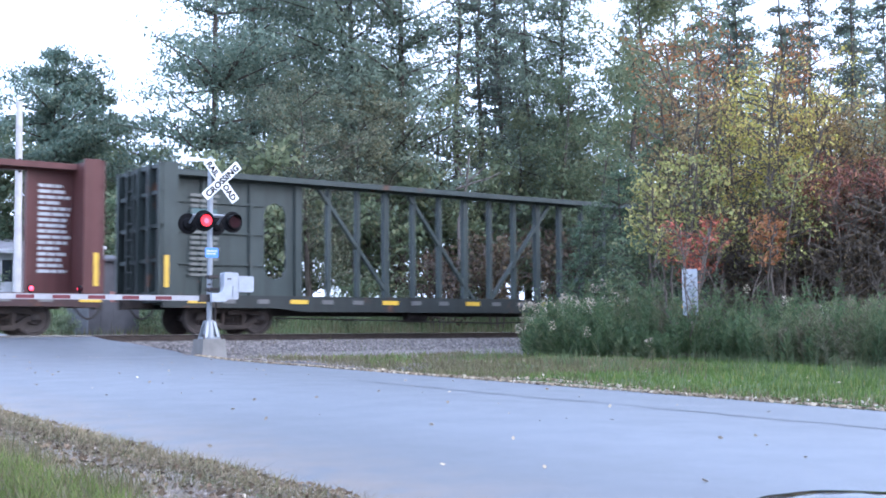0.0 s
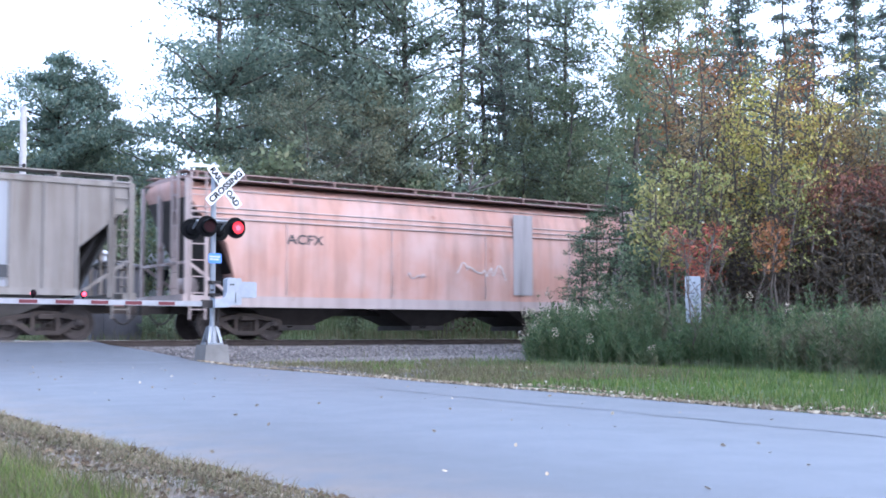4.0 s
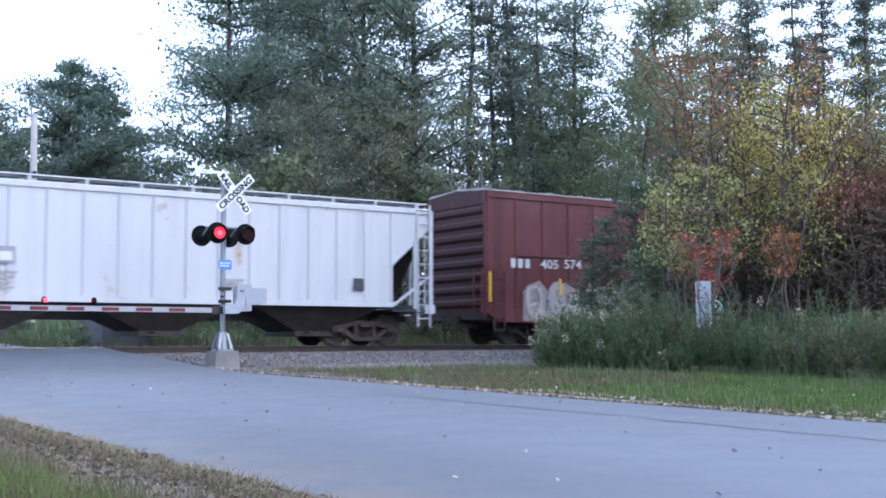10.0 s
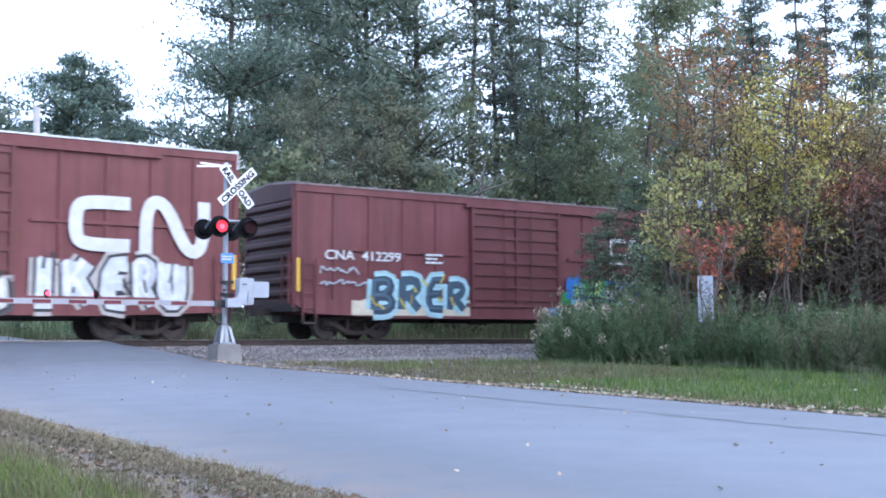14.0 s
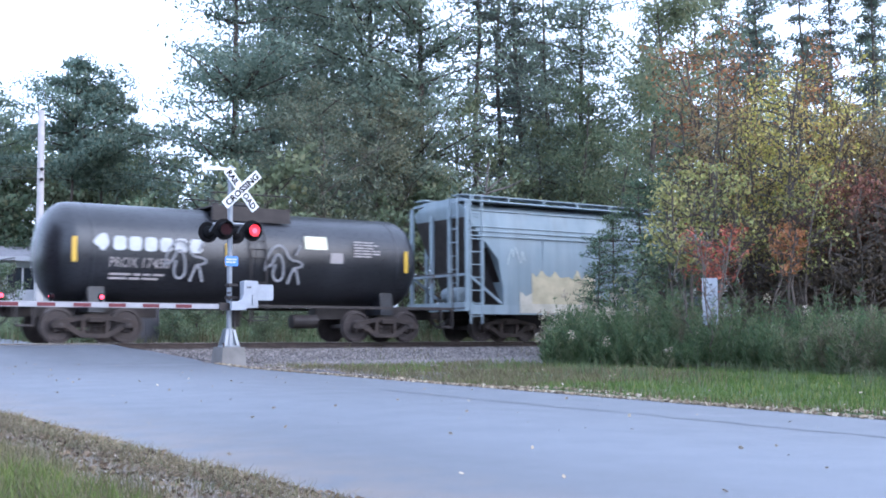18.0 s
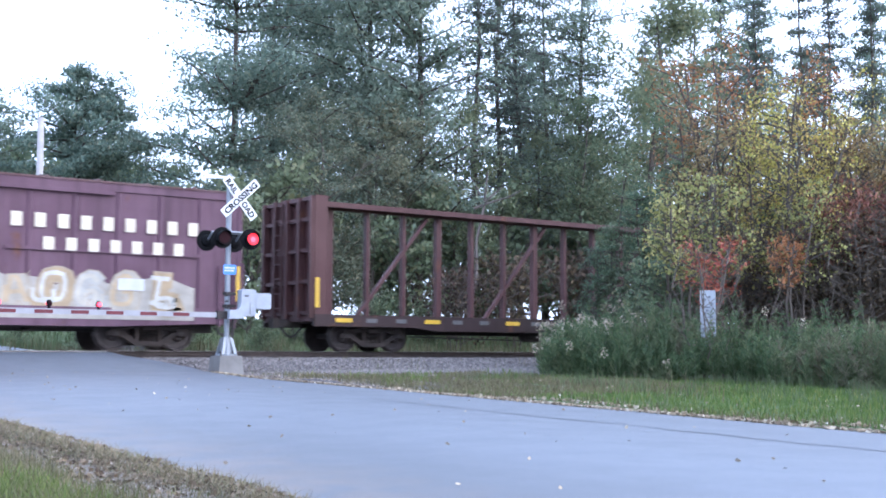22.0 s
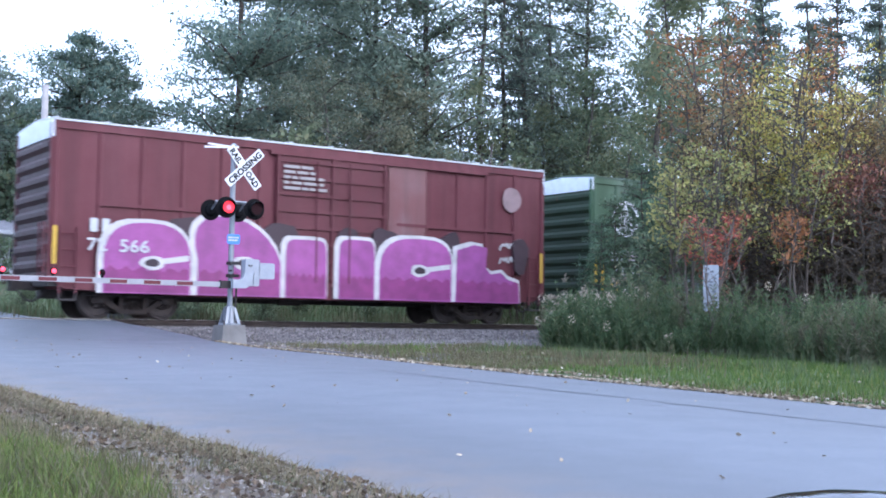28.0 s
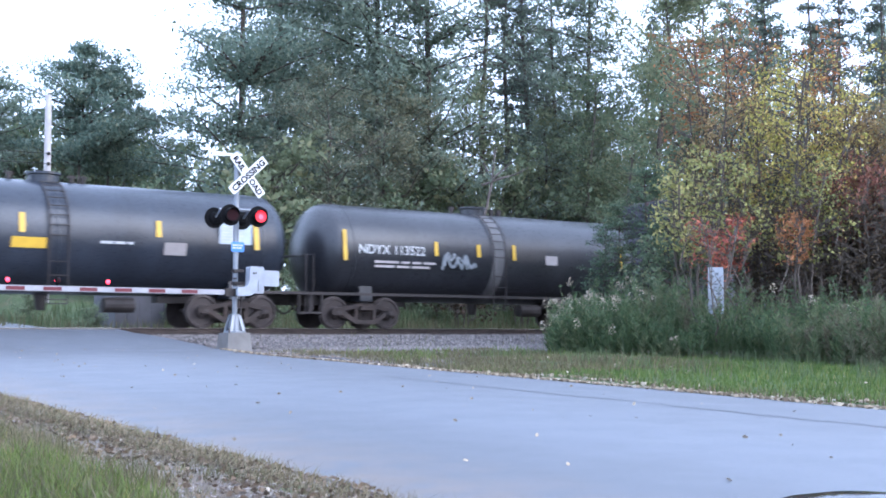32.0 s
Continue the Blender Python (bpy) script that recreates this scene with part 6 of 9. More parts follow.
part("placard", Shape().slab(0, 0.45, -0.006, 0, 0, 0.28, 0.01), DULL_MARK, car, "grey data frame", at=pose(2.8, spot(-14)[0], spot(-14)[1], spot(-14)[2]))
for x in (-4.95, -2.1, -1.5, 1.0, 1.55, 4.6):
    y, z, tl = spot(-2)
    part("reflector_strip", Shape().slab(-0.06, 0.06, -0.012, 0, -0.3, 0.35, 0.01), YELLOW if abs(x) > 3 else plain("dull_ochre", (0.3, 0.17, 0.05)), car, "ochre reflective strip", at=pose(x, y, z, tl))

# orange boxcar with a grey door
car, h, y = boxcar(287.4, 303.2, 5.02, (0.36, 0.25, 0.16), "faded orange-brown boxcar with a blue-grey door and white-grey graffiti", door=(-1.58, 3.0), rust=0.3, streak=0.5, end_top=paint("rusty_pale_end_paint", (0.34, 0.31, 0.27), (0.45, 0.42, 0.38), 0.3, 0.4), door_colour=(0.24, 0.29, 0.34), faded=0.5)
panel(car, "pale_field", -7.1, -6.15, y, 0.7, 2.5, plain("pale_grey_field", (0.38, 0.38, 0.38)), "pale grey painted field")
words(car, "409", -6.85, y - 0.016, 1.75, 0.3, WHITE_MARK, 1.2)
bars(car, -6.9, y - 0.014, 2.15, 0.5, 0.25, 2, WHITE_MARK, 1)
panel(car, "orange_label", -6.95, -6.3, y - 0.014, 1.05, 1.3, YELLOW, "orange label")
graffiti(car, y - 0.002, [(-6.0, -4.9, 0.7, 2.3), (-4.9, -3.8, 0.7, 2.25), (-3.8, -2.8, 0.7, 2.3), (-2.8, -1.75, 0.7, 2.45)], [(0.3, 0.31, 0.31), (0.24, 0.26, 0.28)], (0.5, 0.5, 0.5), 81, edge=0.035, bold=0.42, block=(0.1, 0.1, 0.12))
scrawl(car, y - 0.02, -6.0, -3.6, 1.2, 2.5, (0.09, 0.09, 0.12), 84, 0.05, 6)
graffiti(car, y - 0.08, [(-1.5, -0.6, 0.8, 2.1), (-0.6, 0.4, 0.8, 2.05), (0.4, 1.35, 0.8, 2.0)], [(0.3, 0.34, 0.38)], (0.55, 0.58, 0.6), 82, edge=0.035, bold=0.4)
for x0, x1, z0, z1 in ((5.05, 5.72, 3.3, 4.35), (6.28, 6.78, 3.35, 4.05)):
    panel(car, "white_panel", x0, x1, y, z0, z1, WHITE_MARK, "blank white painted panel")
graffiti(car, y - 0.002, [(3.2, 4.6, 0.9, 2.4), (4.6, 5.9, 0.8, 2.5)], [(0.4, 0.44, 0.42), (0.48, 0.44, 0.38)], (0.15, 0.12, 0.1), 83, edge=0.06, halo=(0.5, 0.48, 0.45))

# maroon boxcar with magenta graffiti
car, h, y = boxcar(305.62, 321.4, 4.95, (0.165, 0.043, 0.046), "dark maroon boxcar with large magenta bubble graffiti outlined in white", door=(-1.75, 3.6), rust=0.06, streak=0.2, roof=GALVANISED, end_top=plain("white_end_paint", (0.66, 0.7, 0.76)))
blocks(car, -6.98, -5.45, y, 2.2, 2.55, 5, WHITE_MARK, (2,))
MAGENTA = ((0.42, 0.1, 0.34), (0.38, 0.085, 0.31))
for x0, x1 in ((-4.9, -3.6), (-2.2, -1.1), (0.2, 0.9), (1.3, 2.4), (3.7, 4.6), (6.6, 7.2)):
    part("graffiti_shadow", Shape().prism(blob(x0, x1, 1.6, 2.75, random.Random(int(x0 * 10)), 16, 2.4, 0.1), "y", y - 0.086, y), spray((0.045, 0.02, 0.03)), car, "black sprayed shadow")


def bubble(x0, x1, z0, z1, slant, flat):
    """A flat-footed bubble letter: upright on its left, domed above."""
    out = [(x0, z0), (x1, z0)]
    for k in range(13):
        t = math.pi * k / 12
        c, s = math.cos(t), math.sin(t)
        q = 2.0 / flat
        px = (x0 + x1) / 2 + (x1 - x0) / 2 * math.copysign(abs(c) ** q, c)
        out.append((px + slant * s, z0 + 0.45 * (z1 - z0) + 0.55 * (z1 - z0) * abs(s) ** q))
    return out


for i, (x0, x1, z1, sl, fl) in enumerate(((-6.6, -4.25, 2.5, 0.0, 2.6), (-4.05, -1.6, 2.8, -0.5, 2.2), (-1.45, -0.15, 2.3, 0.0, 6), (0.25, 1.45, 2.38, 0.0, 6), (1.62, 4.2, 2.52, 0.1, 3), (4.35, 6.85, 2.45, -0.4, 3))):
    p = bubble(x0, x1, 0.66, z1, sl, fl)
    if i == 5:
        p = [(x0, 0.66), (x1, 0.66), (x1 - 0.05, 1.3), (x1 - 0.5, 1.42), (x1 - 0.75, 1.62), (x0 + 1.35, 1.55), (x0 + 1.15, 1.75), (x0 + 1.2, 2.38), (x0 + 0.7, 2.44), (x0 + 0.05, 2.25)]
    yy = y - 0.088
    part("graffiti_outline", Shape().prism([(px - (0.16 if px < (x0 + x1) / 2 else -0.03), pz + (0.1 if pz > 1.2 else 0)) for px, pz in p], "y", yy - 0.004, yy), spray((0.72, 0.68, 0.66)), car, "white sprayed outline")
    part("graffiti_fill", Shape().prism(p, "y", yy - 0.009 - 0.0004 * i, yy), spray(MAGENTA[i % 2]), car, "magenta sprayed letter shape")
    lower = [(x0 + 0.05, 0.7), (x1 - 0.05, 0.7)] + [(x1 - 0.05 - (x1 - x0 - 0.1) * k / 16, 1.3 + 0.07 * math.sin(2.2 * k)) for k in range(17)]
    part("graffiti_wave", Shape().prism(lower, "y", yy - 0.014, yy), spray((0.3, 0.045, 0.2)), car, "darker magenta sprayed wave")
    if i in (0, 1, 4):
        cx, cz = x0 + 0.55 * (x1 - x0), 1.55 - 0.1 * (i == 0)
        part("graffiti_eye", Shape().prism(blob(cx - 0.34, cx + 0.34, cz - 0.17, cz + 0.2, random.Random(i), 14, 2), "y", yy - 0.019, yy), spray((0.72, 0.68, 0.66)), car, "white sprayed ring")
        part("graffiti_pupil", Shape().prism(blob(cx - 0.2, cx + 0.2, cz - 0.09, cz + 0.12, random.Random(i + 5), 14, 2), "y", yy - 0.024, yy), spray((0.04, 0.02, 0.03)), car, "dark sprayed spot")
    if i in (0, 4):
        part("graffiti_bar", Shape().prism([(cx + 0.2, cz - 0.02), (x1 - 0.06, cz + 0.1), (x1 - 0.06, cz + 0.25), (cx + 0.2, cz + 0.12)], "y", yy - 0.021, yy), spray((0.72, 0.68, 0.66)), car, "white sprayed bar")
words(car, "72  566", -7.05, y - 0.12, 1.72, 0.33, WHITE_MARK, 1.2)
bars(car, -1.55, y - 0.08, 3.65, 1.4, 0.75, 5, DULL_MARK, 1)
panel(car, "pale_door_panel", 1.95, 3.3, y + 0.02, 2.5, 4.75, paint("pale_maroon", (0.24, 0.1, 0.1), (0.4, 0.34, 0.34), 0.05, 0.3), "paler repainted panel")
part("balloon_tag", Shape().prism(blob(6.2, 6.95, 3.55, 4.35, random.Random(3), 16, 2.0, 0.03), "y", y - 0.012, y), spray((0.38, 0.26, 0.26)), car, "pale sprayed balloon")
scrawl(car, y, 6.1, 6.95, 2.3, 2.7, (0.6, 0.57, 0.55), 91, 0.06, 5)
scrawl(car, y, 6.1, 6.95, 1.8, 2.2, (0.6, 0.57, 0.55), 92, 0.06, 5)

# green boxcar
car, h, y = boxcar(323.6, 339.32, 4.98, (0.092, 0.19, 0.082), "leaf-green boxcar with a round white tree emblem and a rusty door", door=(-1.75, 3.6), rust=0.1, streak=0.25, end_top=plain("white_end_paint", (0.66, 0.7, 0.76)), door_colour=(0.12, 0.13, 0.085), door_rust=4.5, fade=(0.2, 0.26, 0.2), faded=0.35, rib_gap=0.95, roof=paint("green_roof", (0.09, 0.15, 0.09), (0.4, 0.45, 0.42), 0.1, 0.3))
em = ring_shape(-6.43, 3.65, 0.62, 0.11, y - 0.01)
part("emblem_ring", em, WHITE_MARK, car, "white painted ring")
tr = Shape().box(-6.47, -6.39, y - 0.012, y - 0.008, 3.15, 4.0)
for z in (3.3, 3.5, 3.7):
    for q in (-1, 1):
        tr.prism([(-6.43, z + 0.1), (-6.43, z + 0.24), (-6.43 + q * 0.32, z), (-6.43 + q * 0.32, z - 0.12)], "y", y - 0.012, y - 0.008)
tr.prism([(-6.43, 4.2), (-6.6, 3.95), (-6.26, 3.95)], "y", y - 0.012, y - 0.008)
part("emblem_tree", tr, WHITE_MARK, car, "white painted fir tree emblem")
words(car, "IBT", -7.08, y - 0.004, 2.2, 0.28, WHITE_MARK, 1.15)
bars(car, -6.35, y - 0.004, 2.05, 0.6, 0.55, 4, DULL_MARK, 3)
words(car, "19 14 3", -6.95, y - 0.004, 1.68, 0.3, WHITE_MARK, 1.4)
for z in (1.35, 1.05):
    panel(car, "data_plate", -7.1, -6.7, y, z, z + 0.2, YELLOW, "yellow label")
bars(car, 0.1, y - 0.085, 3.0, 0.7, 0.4, 4, WHITE_MARK, 5)
bars(car, -0.6, y - 0.085, 1.4, 1.6, 0.7, 5, spray((0.36, 0.3, 0.24)), 6)
panel(car, "green_patch", -2.6, -1.95, y, 1.35, 1.75, plain("bright_green_patch", (0.04, 0.3, 0.1)), "brighter green patch")
for k in range(7):
    smear(car, y - 0.0005 * k, -5.0 + 0.38 * k, -4.3 + 0.38 * k, 0.75 + 0.06 * (k % 3), 2.1 - 0.17 * abs(k - 2), ((0.3, 0.38, 0.42), (0.24, 0.32, 0.3), (0.36, 0.42, 0.44))[k % 3], 110 + k)
graffiti(car, y - 0.002, [(2.1, 3.0, 0.85, 2.05), (3.0, 3.9, 0.8, 2.0), (3.9, 4.8, 0.85, 2.05), (4.8, 5.7, 0.8, 2.1), (5.6, 6.4, 0.85, 2.0)], [(0.12, 0.07, 0.06), (0.24, 0.13, 0.1)], (0.62, 0.48, 0.42), 102, halo=(0.55, 0.66, 0.62), edge=0.04, bold=0.38, marks=(0.6, 0.45, 0.4))
for x in (-7.5, -2.0, 2.05, 6.6):
    panel(car, "reflector_strip", x - 0.06, x + 0.06, y - 0.03, 1.0, 2.1, YELLOW, "yellow reflective strip")

# long black tank car
car, a, spot = tank_car(341.4, 354.86, 3.8, 1.47, "long glossy black tank car with white stencils", (0.022, 0.028, 0.042), platform=False, overhang=0.55)
y, z, tl = spot(-4)
words(car, "SHQX", -5.6, y - 0.01, z - 0.1, 0.3, WHITE_MARK, 1.0, tl)
words(car, "9104", -4.25, y - 0.01, z - 0.1, 0.3, WHITE_MARK, 1.25, tl)
bars(car, -5.2, y - 0.01, z - 0.5, 1.8, 0.32, 3, DULL_MARK, 2, tilt=tl)
part("placard", Shape().slab(0, 0.85, -0.006, 0, 0, 0.27, 0.01), YELLOW, car, "yellow placard", at=pose(-1.15, spot(-14)[0], spot(-14)[1], spot(-14)[2]))
bars(car, 1.05, spot(-8)[0], spot(-8)[1], 1.25, 0.12, 1, WHITE_MARK, 3, tilt=spot(-8)[2])
part("placard", Shape().slab(0, 0.62, -0.006, 0, 0, 0.34, 0.01), DULL_MARK, car, "grey data frame", at=pose(2.75, spot(-16)[0], spot(-16)[1], spot(-16)[2]))
part("placard", Shape().slab(0, 0.95, -0.004, 0, 0, 0.55, 0.01), plain("placard_grey", (0.4, 0.44, 0.48)), car, "pale grey data panel", at=pose(4.3, spot(-2)[0], spot(-2)[1], spot(-2)[2]))
bars(car, 4.35, spot(-2)[0] - 0.012, spot(-2)[1] + 0.03, 0.85, 0.48, 6, WHITE_MARK, 8, tilt=spot(-2)[2])
for x, hh in ((-6.4, 0.5), (-3.9, 0.25), (-0.9, 0.25), (2.6, 0.22), (5.4, 0.45)):
    y, z, tl = spot(10)
    part("reflector_strip", Shape().slab(-0.07, 0.07, -0.012, 0, -hh, hh, 0.01), YELLOW, car, "yellow reflective strip", at=pose(x, y, z, tl))

# last tank car
car, a, spot = tank_car(355.6, 368.3, 3.72, 1.45, "matt black tank car with a scuffed grey ring round its middle", (0.026, 0.027, 0.033), platform=False, overhang=0.55, band=surface("scuffed_band", (0.12, 0.115, 0.115), 0.6, 0, 0.3))
y, z, tl = spot(2)
words(car, "NDYX", -5.15, y - 0.01, z - 0.12, 0.28, WHITE_MARK, 1.0, tl)
words(car, "113522", -3.95, y - 0.01, z - 0.12, 0.28, WHITE_MARK, 1.0, tl)
bars(car, -4.6, y - 0.01, z - 0.55, 2.2, 0.26, 2, DULL_MARK, 2, tilt=tl)
scrawl(car, y - 0.02, -2.2, -0.9, z - 0.75, z + 0.1, (0.24, 0.26, 0.28), 121, 0.09, 4)
scrawl(car, y - 0.026, -2.1, -1.2, z - 0.6, z + 0.15, (0.32, 0.34, 0.36), 122, 0.05, 4)
part("placard", Shape().slab(0, 0.5, -0.006, 0, 0, 0.3, 0.01), DULL_MARK, car, "grey data frame", at=pose(1.9, y, z - 0.25, tl))
for x, hh in ((-5.6, 0.45), (-2.4, 0.22), (-0.8, 0.2), (0.6, 0.25), (5.2, 0.4)):
    y, z, tl = spot(6)
    part("reflector_strip", Shape().slab(-0.06, 0.06, -0.012, 0, -hh, hh, 0.01), YELLOW, car, "yellow reflective strip", at=pose(x, y, z, tl))

# pale-roofed boxcar that is just coming
boxcar(370.2, 386.0, 4.55, (0.2, 0.21, 0.22), "grey boxcar with a pale galvanised roof", door=(-1.6, 3.2), rust=0.15)

# ---- crossing signal ----
FLASHERS = []
ALUMINIUM = surface("dull_aluminium", (0.24, 0.255, 0.28), 0.5, 0.5, 0.15, 3, 40)
CONCRETE = surface("weathered_concrete", (0.17, 0.16, 0.15), 0.9, 0, 0.25, 2, 25)
SIGNAL_BLACK = plain("signal_black", (0.006, 0.006, 0.007), 0.75)
WHITE_PAINT = plain("white_enamel", (0.62, 0.63, 0.65), 0.45)
MACHINE_PAINT = plain("dulled_machine_enamel", (0.28, 0.3, 0.34), 0.5)
RED_SHEET = plain("red_reflective_sheeting", (0.1, 0.008, 0.014), 0.6)
ARM_WHITE = plain("dulled_white_sheeting", (0.27, 0.265, 0.28), 0.5)
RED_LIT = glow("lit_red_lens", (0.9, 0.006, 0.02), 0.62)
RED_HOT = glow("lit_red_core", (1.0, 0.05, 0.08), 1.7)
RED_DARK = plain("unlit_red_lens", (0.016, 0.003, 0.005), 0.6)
for m in (SIGNAL_BLACK, RED_DARK):
    m.node_tree.nodes["Principled BSDF"].inputs["Specular IOR Level"].default_value = 0.1
MX, MY = 12.14, 26.3
FOOT = -0.1


def crossing_signal():
    sig = thing("crossing_signal", pose(MX, MY, -0.62), "aluminium railway crossing signal with white crossbuck and two red flashers", "crossing signal")
    z0 = 0.62
    ped = Shape().add([(s * 0.33, q * 0.33, 0.0) for s, q in ((-1, -1), (1, -1), (1, 1), (-1, 1))] + [(s * 0.28, q * 0.28, z0 + FOOT) for s, q in ((-1, -1), (1, -1), (1, 1), (-1, 1))],
                      [(3, 2, 1, 0), (4, 5, 6, 7), (0, 1, 5, 4), (1, 2, 6, 5), (2, 3, 7, 6), (3, 0, 4, 7)])
    part("foundation", ped, CONCRETE, sig, "tapered concrete foundation block")
    for sx in (-1, 1):
        for sy in (-1, 1):
            part("base_leg", Shape().bar((sx * 0.17, sy * 0.17, z0 + FOOT), (sx * 0.08, sy * 0.08, z0 + 0.32), 0.07, 0.05, up=(0, 1, 0)), ALUMINIUM, sig)
            part("anchor_bolt", Shape().tube((sx * 0.24, sy * 0.24, z0 + FOOT), (sx * 0.24, sy * 0.24, z0 + FOOT + 0.1), 0.02, n=8), STEEL_DARK, sig)
    part("base_casting", Shape().lathe((0, 0, z0 + FOOT), (0, 0, 1), [(0, 0.27), (0.04, 0.27), (0.05, 0.15), (0.4, 0.12), (0.44, 0.12), (0.45, 0.08)], 12), ALUMINIUM, sig)
    part("mast", Shape().tube((0, 0, z0 + FOOT), (0, 0, z0 + 4.22), 0.066, n=14), ALUMINIUM, sig, smooth=True)
    part("mast_cap", Shape().lathe((0, 0, z0 + 4.2), (0, 0, 1), [(0, 0.085), (0.04, 0.085), (0.09, 0.03)], 12), ALUMINIUM, sig)
    br = Shape().bar((0.1, -0.05, z0 + 4.2), (-0.78, -0.05, z0 + 4.13), 0.05, 0.045).bar((0.05, 0.16, z0 + 4.22), (-0.6, 0.16, z0 + 4.25), 0.045, 0.04)
    part("top_bracket", br, WHITE_PAINT, sig, "white bracket at the mast head")
    # crossbuck
    yb = -0.14
    for turn, text, y in ((-51, "RAIL   ROAD", yb), (43, "CROSSING", yb - 0.03)):
        m = pose(0.22, y, z0 + 3.70, 0, -turn)
        bl = part("crossbuck_blade", Shape().slab(-0.61, 0.61, -0.008, 0.008, -0.115, 0.115, 0.02), WHITE_PAINT, sig, "white blade with black letters", at=m)
        me = lettering(text, 0.15, 1.0, 0.055)
        xs_t = [v.co.x for v in me.vertices]
        span = max(xs_t) - min(xs_t)
        me.transform(Matrix.Diagonal((1.1 / span, 1, 1, 1)))
        part("lettering", me, SIGNAL_BLACK, bl, "black painted words", at=pose(-0.55, -0.012, -0.075))
        part("blade_clamp", Shape().box(-0.3, 0.05, 0.01, 0.08, -0.03, 0.03), ALUMINIUM, bl)
    # light arms and lamps: a pair to each side of the road
    for d in (-1, 1):
        part("crossarm", Shape().tube((-0.4, d * 0.1, z0 + 2.86), (0.4, d * 0.1, z0 + 2.86), 0.03, n=8).tube((0, 0, z0 + 2.86), (0, d * 0.12, z0 + 2.86), 0.05, n=8), ALUMINIUM, sig)
        for s in (-1, 1):
            lx, lz = s * 0.365, z0 + 2.68
            o = d * 0.26
            part("lamp_hanger", Shape().tube((lx, d * 0.1, lz + 0.18), (lx, d * 0.14 + o, lz), 0.026, n=6), ALUMINIUM, sig)
            housing = Shape().lathe((lx, d * 0.1 + o, lz), (0, d, 0), [(0, 0.06), (0.03, 0.13), (0.15, 0.17), (0.2, 0.17)], 18)
            lamp = part("lamp_housing", housing, SIGNAL_BLACK, sig, "black lamp housing")
            n = 28
            disc = Shape()
            ring_o = [(math.cos(math.tau * i / n), math.sin(math.tau * i / n)) for i in range(n)]
            disc.prism([(lx + 0.255 * c, lz + 0.255 * q) for c, q in ring_o], "y", d * 0.19 + o, d * 0.205 + o)
            part("background_disc", disc, SIGNAL_BLACK, lamp, "round black backing disc")
            vis = Shape()
            arc = [math.radians(a) for a in range(-15, 196, 15)]
            y0, y1 = d * 0.2 + o, d * 0.46 + o
            for a in arc:
                front = y1 - 0.5 * (y1 - y0) * (1 - math.sin(a))
                vis.v += [(lx + q * math.cos(a), y, lz + q * math.sin(a)) for q in (0.165, 0.172) for y in (y0, front)]
            for k in range(0, 4 * len(arc) - 4, 4):
                vis.f += [(k, k + 4, k + 5, k + 1), (k + 2, k + 3, k + 7, k + 6), (k + 1, k + 5, k + 7, k + 3), (k, k + 2, k + 6, k + 4)]
            part("visor", vis, SIGNAL_BLACK, lamp, "curved black visor")
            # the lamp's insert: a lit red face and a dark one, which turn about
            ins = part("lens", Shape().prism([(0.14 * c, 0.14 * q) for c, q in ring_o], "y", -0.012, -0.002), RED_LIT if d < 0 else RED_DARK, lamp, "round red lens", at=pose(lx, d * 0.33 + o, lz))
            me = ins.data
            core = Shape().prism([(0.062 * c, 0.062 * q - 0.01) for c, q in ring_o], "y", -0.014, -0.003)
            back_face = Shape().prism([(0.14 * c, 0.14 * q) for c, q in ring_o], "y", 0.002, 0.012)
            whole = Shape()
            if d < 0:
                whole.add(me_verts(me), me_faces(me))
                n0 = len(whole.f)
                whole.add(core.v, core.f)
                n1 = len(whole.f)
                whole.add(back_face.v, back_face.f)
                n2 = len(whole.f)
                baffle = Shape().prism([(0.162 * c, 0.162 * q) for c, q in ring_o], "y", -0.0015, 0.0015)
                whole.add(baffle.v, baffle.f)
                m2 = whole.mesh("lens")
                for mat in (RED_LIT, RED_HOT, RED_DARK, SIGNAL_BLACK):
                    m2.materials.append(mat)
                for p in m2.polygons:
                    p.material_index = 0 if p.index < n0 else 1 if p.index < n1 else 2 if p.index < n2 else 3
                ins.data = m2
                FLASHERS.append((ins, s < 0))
    sign = part("blue_sign", Shape().slab(-0.16, 0.18, -0.095, -0.085, z0 + 1.84, z0 + 2.08, 0.03), plain("blue_sign_sheet", (0.06, 0.2, 0.62), 0.4), sig, "small blue notice plate")
    bars(sig, -0.13, -0.098, z0 + 1.9, 0.27, 0.13, 2, WHITE_MARK, 2, "sign_lines")
    # gate mechanism
    mech = part("gate_mechanism", Shape().slab(0.16, 0.5, -0.42, -0.1, 0.84, 1.48, 0.03), MACHINE_PAINT, sig, "white enamelled gate machine", at=pose(0.06, 0, z0))
    part("arm_support", Shape().prism([(-0.24, 0.77), (0.1, 0.78), (0.19, 0.84), (0.25, 0.98), (0.3, 1.2), (0.3, 1.44), (0.27, 1.48), (0.1, 1.48), (0.07, 1.44), (0.06, 1.14), (0.02, 1.03), (-0.04, 0.98), (-0.24, 0.98)], "y", -0.54, -0.42), MACHINE_PAINT, mech, "white curved arm support")
    part("support_bolt", Shape().tube((0.16, -0.56, 1.32), (0.16, -0.53, 1.32), 0.02, n=8), STEEL_DARK, mech)
    part("support_bolt", Shape().tube((0.22, -0.56, 1.32), (0.22, -0.53, 1.32), 0.02, n=8), STEEL_DARK, mech)
    part("machine_door", Shape().slab(0.34, 0.48, -0.44, -0.42, 0.9, 1.42, 0.02), MACHINE_PAINT, mech, "white machine cover")
